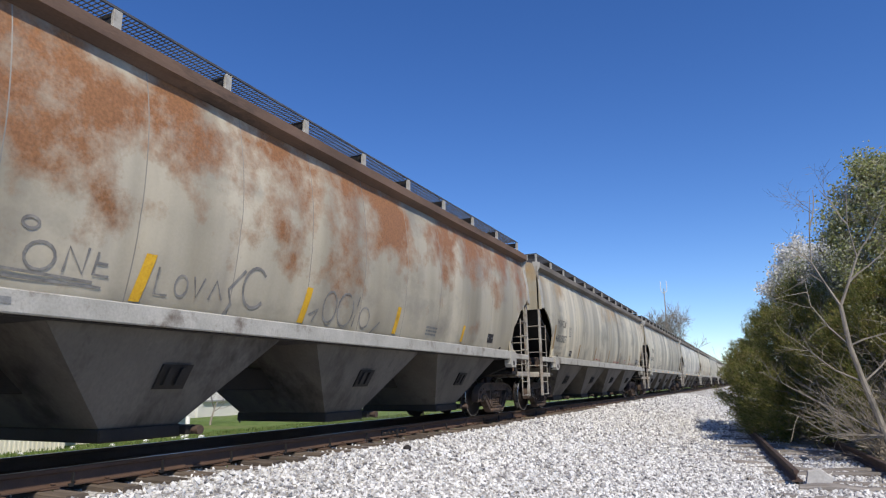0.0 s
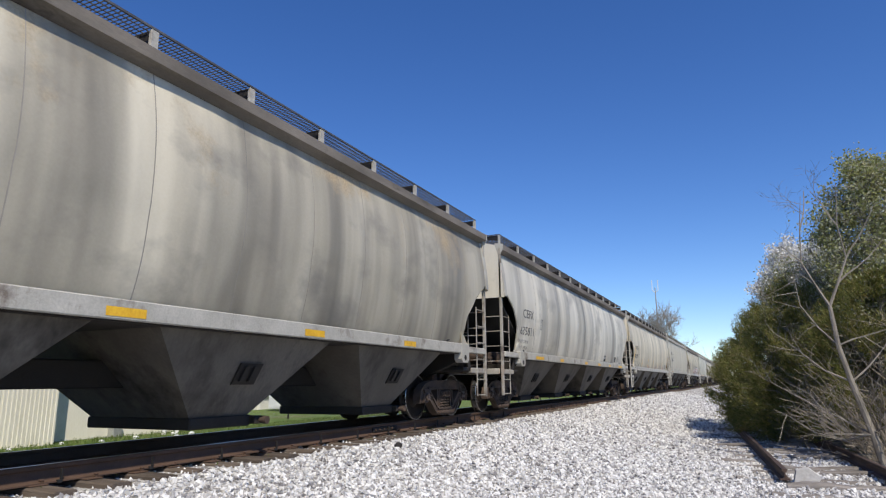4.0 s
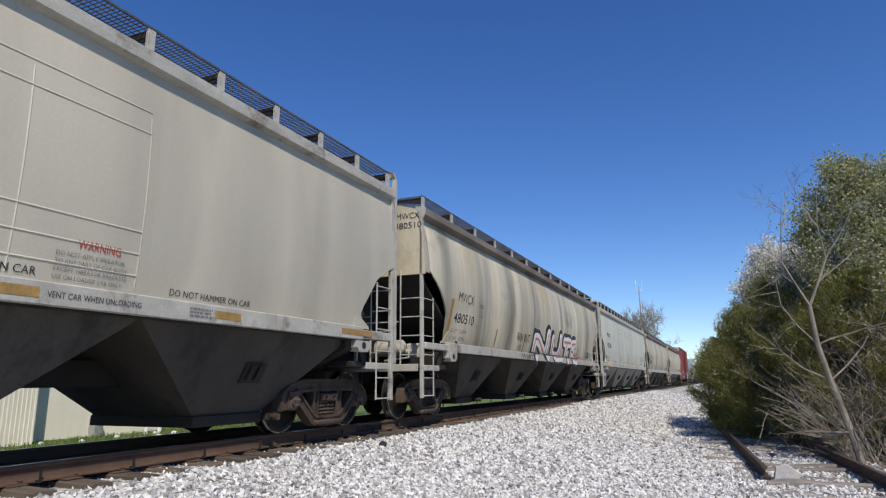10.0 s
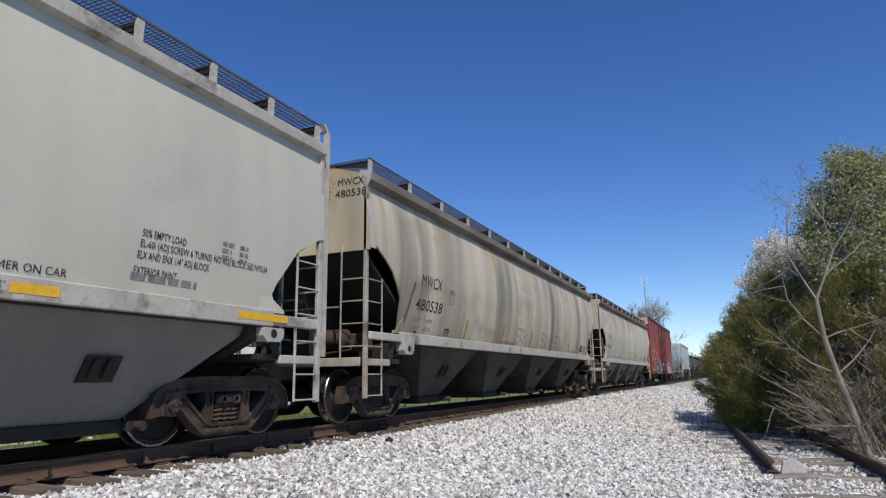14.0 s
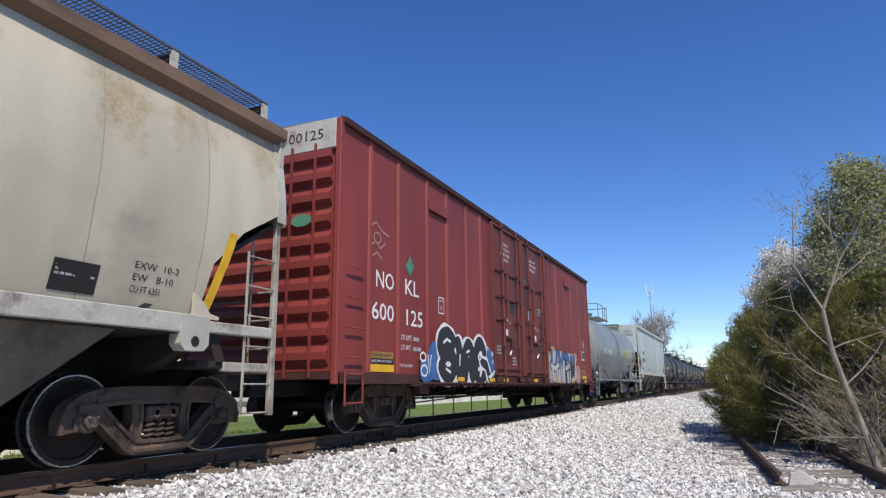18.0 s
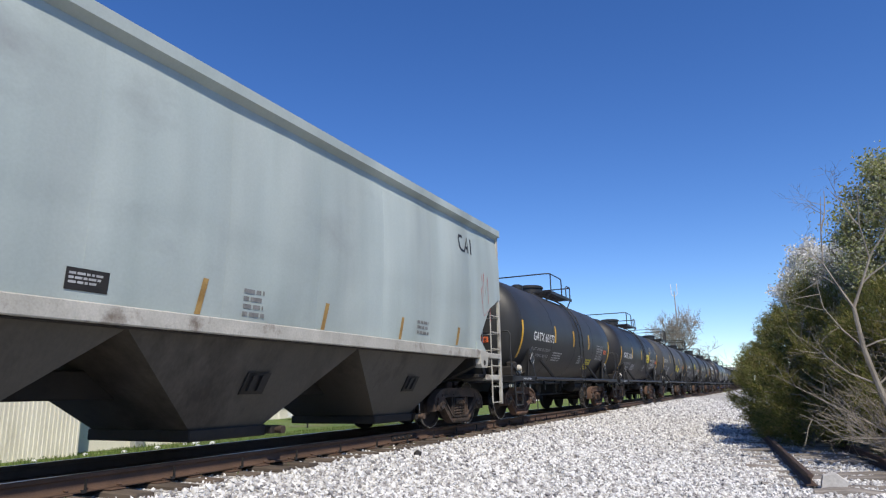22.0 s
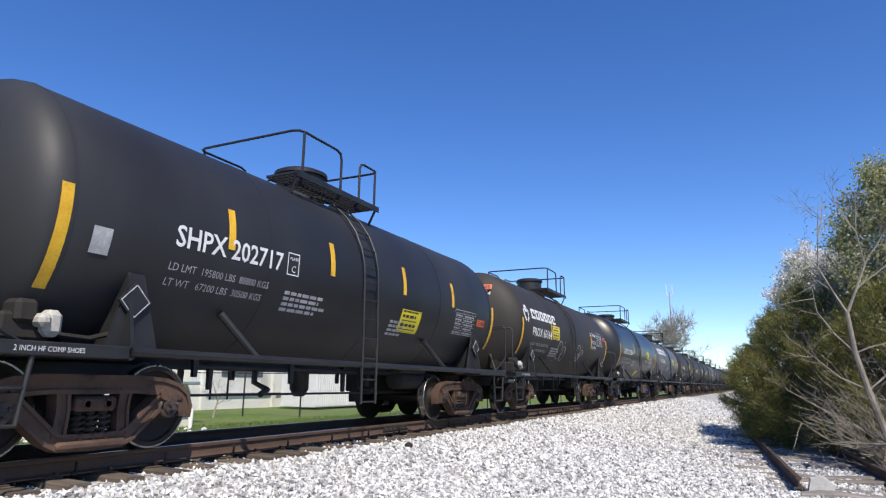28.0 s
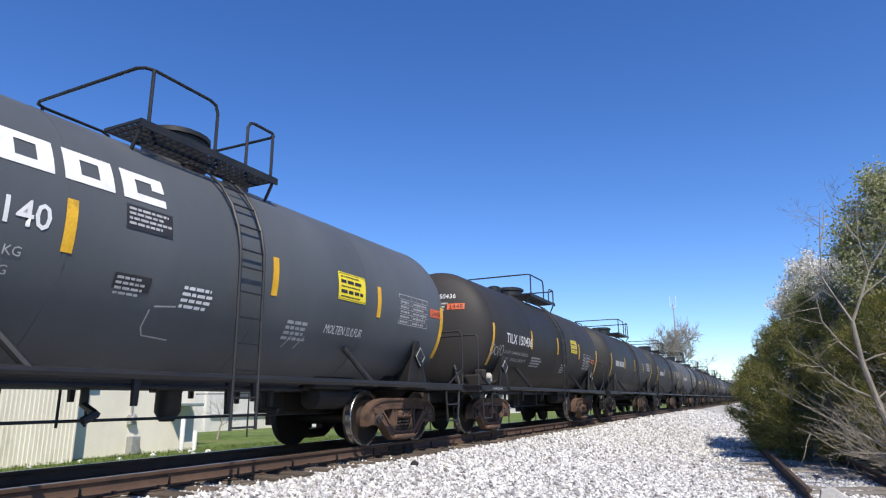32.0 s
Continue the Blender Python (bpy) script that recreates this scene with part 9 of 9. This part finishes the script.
    if tag:
        px, pz = plate[0], TANK_Z + plate[1]
        pl = on_head(px, pz, 0.012)
        s = Shape().sheet(lambda u, v, d: pl(u, v), [0.08 * k for k in range(6)], [0, 0.07, 0.14])
        o = part("orange_plate", s, ORANGE, car, "orange number panel on the head")
        lettering(o, "2448", on_head(px + 0.04, pz + 0.02, 0.019), 0.10, INK, width=0.32)


shell(1.58, 2.44, 5.38)
tank_marks(TANKS[0], "TILX 161480", -4.40, 2.16, 1.95, "218700 LB  99150 KG", "67300 LB  30550 KG", stripes=(-2.1, 0.4, 2.6), stripe_z=2.25, label=(1.85, 2.18), table=(4.1, 2.05), seed=1, head=None, tag=False)
decal(TANKS[0], on_tank(4.1, 2.05, 0.001), 0, 1.05, 0, 0.52, INK, "black test data panel", "data_panel", 5)
b = decal(TANKS[0], on_tank(3.25, 1.64), 0, 0.5, 0, 0.24, INK, "black notice panel with a white border", "notice_panel", 4)
frame_box(b, on_tank(3.25, 1.64, 0.009), 0, 0.5, 0, 0.24, 0.012, WHITE_INK, "white border")
for k, line in enumerate(('4" FIBERGLASS INSULATION', "DO NOT EXCEED 400°F")):
    lettering(TANKS[0], line, on_tank(1.40, 1.98 - 0.12 * k), 0.07, WHITE_INK, "white insulation stencil", 0.86 if k == 0 else 0.72)
bars(TANKS[0], on_tank(2.45, 1.92), 0.72, 2, 0.05, WHITE_INK, "lines of small white stencils", 2.0, seed=77)
shell(1.45, 2.33, 5.09)
tank_marks(TANKS[1], "GATX 60173", -4.16, 2.03, 1.88, "204900 LB  92950 KG", "58100 LB  26350 KG", stripes=(-2.2, -0.15, 1.83), label=(1.8, 1.38), seed=2, plate=(0.3, -0.42), table=(3.03, 1.74))
tank_marks(TANKS[2], "GATX 21024", -4.45, 2.01, 1.88, "202500 LB  91850 KG", "60500 LB  27450 KG", stripes=(-2.53, -0.02, 2.49), label=(1.5, 1.95), words=("MOLTEN", "SULFUR"), seed=3, plate=(0.42, -0.50), head=(-0.36, 0.50))
lettering(TANKS[6], "DOT-SP 11864", on_tank(2.46, 2.52), 0.115, WHITE_INK, "white approval stencil", 0.92, 0.02)
FADED_TAPE = surface("worn_tape", (0.30, 0.275, 0.24), (0.42, 0.39, 0.345), 5, 0.7, bump=0.0)
for y, z, a in ((2.80, 2.46, 0.27), (3.08, 2.56, 0.26), (4.42, 2.50, 0.12)):
    scrawl(TANKS[2], on_tank(y, z), [[(a * k / 5, 0.3 - 0.06 * k) for k in range(6)]], 0.05, FADED_TAPE, "worn strip of pale tape")
decal(TANKS[2], on_head(-0.15, 2.72), 0, 0.13, 0, 0.4, DULL_INK, "strip of pale tape", "tape", 5)
lettering(TANKS[2], "FRA-AIP", on_tank(2.68, 2.08), 0.10, WHITE_INK, "white programme stencil", 0.5)
TRIM_NAMES = ("platform", "platform_edge", "platform_bracket", "handrail", "handrail_post", "ladder", "rung", "side_rail", "rail_prop", "saddle", "deck", "end_handrail", "sill_step", "diagonal_brace", "stub_sill", "end_beam", "manway", "fitting_box")
repaint(TANKS[0], TRIM_NAMES, tank_paint(3.3, (0.145, 0.165, 0.165), (0.190, 0.210, 0.208), (0.105, 0.105, 0.098), 0.5))
for y0, y1, z0, z1 in ((-1.84, -1.28, 2.42, 2.68), (-1.87, -1.45, 1.82, 1.98)):
    b = decal(TANKS[8], on_tank(y0, z0), 0, y1 - y0, 0, z1 - z0, INK, "black notice panel", "notice_panel", 4)
    bars(b, on_tank(y0 + 0.03, z1 - 0.06, 0.009), y1 - y0 - 0.06, 4, 0.026, DULL_INK, "lines of small print", 2.0, seed=int(z0 * 10))
bars(TANKS[8], on_tank(-1.03, 1.93), 0.5, 4, 0.036, WHITE_INK, "block of small white stencils", 1.9, seed=31)
scrawl(TANKS[8], on_tank(-1.36, 1.40), [[(0.0, 0.33), (0.0, 0.12), (0.06, 0.03), (0.4, 0.0)], [(0.04, 0.37), (0.3, 0.40)]], 0.009, DULL_INK, "thin white lever outline")
scrawl(TANKS[8], on_tank(0.85, 1.45), [[(0.0, 0.0), (0.1, 0.18)], [(0.25, 0.0), (0.36, 0.2)]], 0.008, DULL_INK, "chalk strokes")
TANK_BLUE = surface("bright_blue_cap", (0.02, 0.09, 0.32), (0.04, 0.15, 0.45), 6, 0.45, bump=0.1)
repaint(TANKS[7], ("bearing_cap",), TANK_BLUE)
repaint(TANKS[0], ("bearing_cap",), TANK_BLUE)
shell(1.56, 2.41, 5.5)
for y, z, line, w in ((1.6, 1.97, "MOLTEN SULFUR", 1.15), (3.0, 2.11, "FRA AIP", 0.5), (3.0, 1.94, "SR-8754", 0.52)):
    lettering(TANKS[7], line, on_tank(y, z), 0.115, WHITE_INK, "white cargo stencil", w)
for k, (y, z) in enumerate(((-0.2, 1.26), (1.95, 1.70), (-0.38, 1.38))):
    car = TANKS[7] if k == 0 else TANKS[3]
    shell(*((1.56, 2.41, 5.5) if k == 0 else (1.45, 2.33, 5.2)))
    lay = on_tank(y, z)
    decal(car, (lambda u, v: lay(u + v * 0.35, v)), 0, 0.52 if k < 2 else 0.3, 0, 0.32, YELLOW_LABEL if k < 2 else YELLOW_OLD, "skewed yellow label", "warning_label", 4)
decal(TANKS[3], on_tank(-1.9, 2.32), 0, 0.62, 0, 0.66, surface("brown_paint_patch", (0.05, 0.042, 0.035), (0.075, 0.062, 0.05), 3, 0.7, bump=0.0), "brown painted-over patch", "paint_patch", 6)
for t in TANKS[1:]:
    for yy, zz in ((4.32, 1.50), (-4.30, 1.50)):
        d = part("placard_holder", Shape().add([(1.415, yy + a, zz + b) for a, b in ((0, -0.19), (0.19, 0), (0, 0.19), (-0.19, 0))] + [(1.39, yy + a, zz + b) for a, b in ((0, -0.19), (0.19, 0), (0, 0.19), (-0.19, 0))], [(0, 1, 2, 3), (7, 6, 5, 4), (0, 4, 5, 1), (1, 5, 6, 2), (2, 6, 7, 3), (3, 7, 4, 0)]), TANK_TRIM, t, "diamond placard holder on the saddle", smooth=False)
        s = Shape()
        for a, b in (((0, -0.16), (0.16, 0)), ((0.16, 0), (0, 0.16)), ((0, 0.16), (-0.16, 0)), ((-0.16, 0), (0, -0.16))):
            s.tube([(1.418, yy + a[0], zz + a[1]), (1.418, yy + b[0], zz + b[1])], 0.006, 4)
        part("placard_rim", s, DULL_INK, d, "worn pale rim")
tank_marks(TANKS[3], "GATX 8541", -5.05, 2.17, 1.7, "204300 LBS  92600 KGS", "58700 LBS  26600 KGS", ink=DULL_INK, stripes=(-2.25, 0.16, 2.6), stripe_z=2.22, label=(0.9, 1.75), seed=4)
tank_marks(TANKS[4], "GATX 8549", -4.3, 2.1, 1.8, "204300 LBS  92600 KGS", "58700 LBS  26600 KGS", label=(1.3, 2.15), words=("MOLTEN", "SULFER"), seed=5)
tank_marks(TANKS[5], "SHPX 202717", -3.92, 2.15, 1.72, "195800 LBS  88800 KGS", "67200 LBS  30500 KGS", stripes=(-3.17, -1.15, 1.0, 3.0), stripe_z=2.25, label=(1.05, 1.62), seed=6, bold=0.022)
f = frame_box(TANKS[5], on_tank(-2.1, 2.12), 0, 0.24, 0, 0.30, 0.015, WHITE_INK, "small square clearance stencil")
lettering(f, "PLATE", on_tank(-2.06, 2.32), 0.045, WHITE_INK, width=0.17)
lettering(f, "C", on_tank(-2.02, 2.16), 0.09, WHITE_INK)
decal(TANKS[5], on_tank(-4.85, 1.9), 0, 0.2, 0, 0.26, DULL_INK, "pale square patch", "paper_tag", 3)
tank_marks(TANKS[6], "PROX 60164", -4.32, 2.07, 1.82, "196000 LBS  88900 KGS", "67000 LBS  30400 KGS", stripes=(-2.55, 2.58), label=(-2.36, 2.08), table=(3.48, 2.20), words_at=(2.78, 2.24), words=("MOLTEN", "SULPHUR"), seed=7, bold=0.022, plate=(0.32, 0.88))
shell(1.56, 2.41, 5.5)
tank_marks(TANKS[7], "GATX 233504", -4.55, 2.17, 2.25, "223400 LB  100850 KG", "63600 LB  28850 KG", stripes=(-1.95, 0.65), stripe_z=2.25, label=(2.1, 2.15), seed=8, bold=0.022)
shell(1.45, 2.33, 5.09)
tank_marks(TANKS[8], "PROX 60140", -4.24, 2.20, 1.65, "195000 LB  88450 KG", "68000 LB  30850 KG", stripes=(-2.45, 0.3, 2.8), label=(1.72, 2.2), words=(), seed=9, table=(3.5, 2.02))
lettering(TANKS[8], "MOLTEN SULFUR", on_tank(1.56, 1.70), 0.13, WHITE_INK, "white cargo stencil", 0.95)
tank_marks(TANKS[9], "TILX 150436", -4.2, 2.1, 1.9, "204000 LB  92500 KG", "59000 LB  26700 KG", seed=10, plate=(0.52, 0.45))


def owner_mark(car, y, z, w, h):
    """The owner's name, drawn as six plain white blocks."""
    n = 6
    for k in range(n):
        u = y + w * k / n
        b = w / n * 0.84
        pl = on_tank(u, z)
        s = Shape()
        for q in range(4):
            v0, v1 = h * q / 4, h * (q + 1) / 4
            s.add([pl(0, v0), pl(b * (0.32 if q in (1, 2) else 1.0), v0), pl(b * (0.32 if q in (1, 2) else 1.0), v1), pl(0, v1)], [(0, 1, 2, 3)])
            if q in (1, 2) and k % 5 != 0 or q == 2:
                s.add([pl(b * 0.70, v0), pl(b, v0), pl(b, v1), pl(b * 0.70, v1)], [(0, 1, 2, 3)])
        part("owner_block", s, WHITE_INK, car, "plain white block of the owner's mark")


owner_mark(TANKS[6], -4.36, 2.53, 2.42, 0.28)
owner_mark(TANKS[8], -4.9, 2.74, 3.65, 0.36)
scrawl(TANKS[6], on_tank(-5.0, 2.42), [loop(0.2, 0.34, 0.07, 0.07), [(0.02, 0.32), (0.05, 0.1), (0.16, 0.0)], [(0.38, 0.32), (0.36, 0.1), (0.25, 0.0)]], 0.04, WHITE_INK, "small white emblem")
for y in (-1.7, 0.6):
    scrawl(TANKS[6], on_tank(y, 1.45), [loop(0.3, 0.4, 0.25, 0.3, 0, 300), [(0.0, 0.0), (0.3, 0.6), (0.5, 0.1), (0.8, 0.7)], [(0.2, 0.7), (0.6, 0.2), (1.0, 0.5)], loop(0.8, 0.3, 0.2, 0.25)], 0.016, DULL_INK, "grey scrawled graffiti")
scrawl(TANKS[9], on_tank(-5.6, 1.75), [loop(0.6, 0.15, 0.12, 0.12), loop(0.85, 0.12, 0.1, 0.1), [(1.0, 0.0), (1.05, 0.28)], loop(1.2, 0.15, 0.1, 0.12)], 0.014, DULL_INK, "pale chalk scribble")
for k, car in enumerate(TAIL):
    for yy in (-5.17, 5.06):
        decal(car, on_tank(yy, 1.62), 0, 0.12, 0, 1.0, YELLOW, "long yellow reflective strip", "reflector", 7)
    for yy in (-2.4, 0.1, 2.5):
        decal(car, on_tank(yy, 2.05), 0, 0.11, 0, 0.5, YELLOW, "yellow reflective strip", "reflector", 3)
    bars(car, on_tank(-4.3, 2.1), 1.8, 1, 0.22, DULL_INK, "stencilled number too far to read", seed=k)
    bars(car, on_tank(3.6, 2.5), 1.0, 4, 0.06, DULL_INK, "small stencils", seed=k)


# ---- movement ----

def run(t):
    """Metres that the slowly easing train has rolled after t seconds."""
    return 10.77 * t - 0.00563 * t * t


def motions():
    steps = [-0.5] + [0.5 * k for k in range(66)]
    for car, centre in TRAIN:
        walk(car, [(t, pose(0, centre - run(t), 0)) for t in steps])
    turns = [(t, run(t) / 0.457) for t in [-0.1 + k / 15 for k in range(484)]]
    spins = [(t, Euler((a, 0, 0)).to_matrix().to_4x4()) for t, a in turns]
    for car, _ in TRAIN:
        for ws in [o for o in car.children if o.name.split(".")[0] == "wheelset"]:
            spot = Matrix.Translation(ws.location)
            walk(ws, [(t, spot @ m) for t, m in spins])


motions()
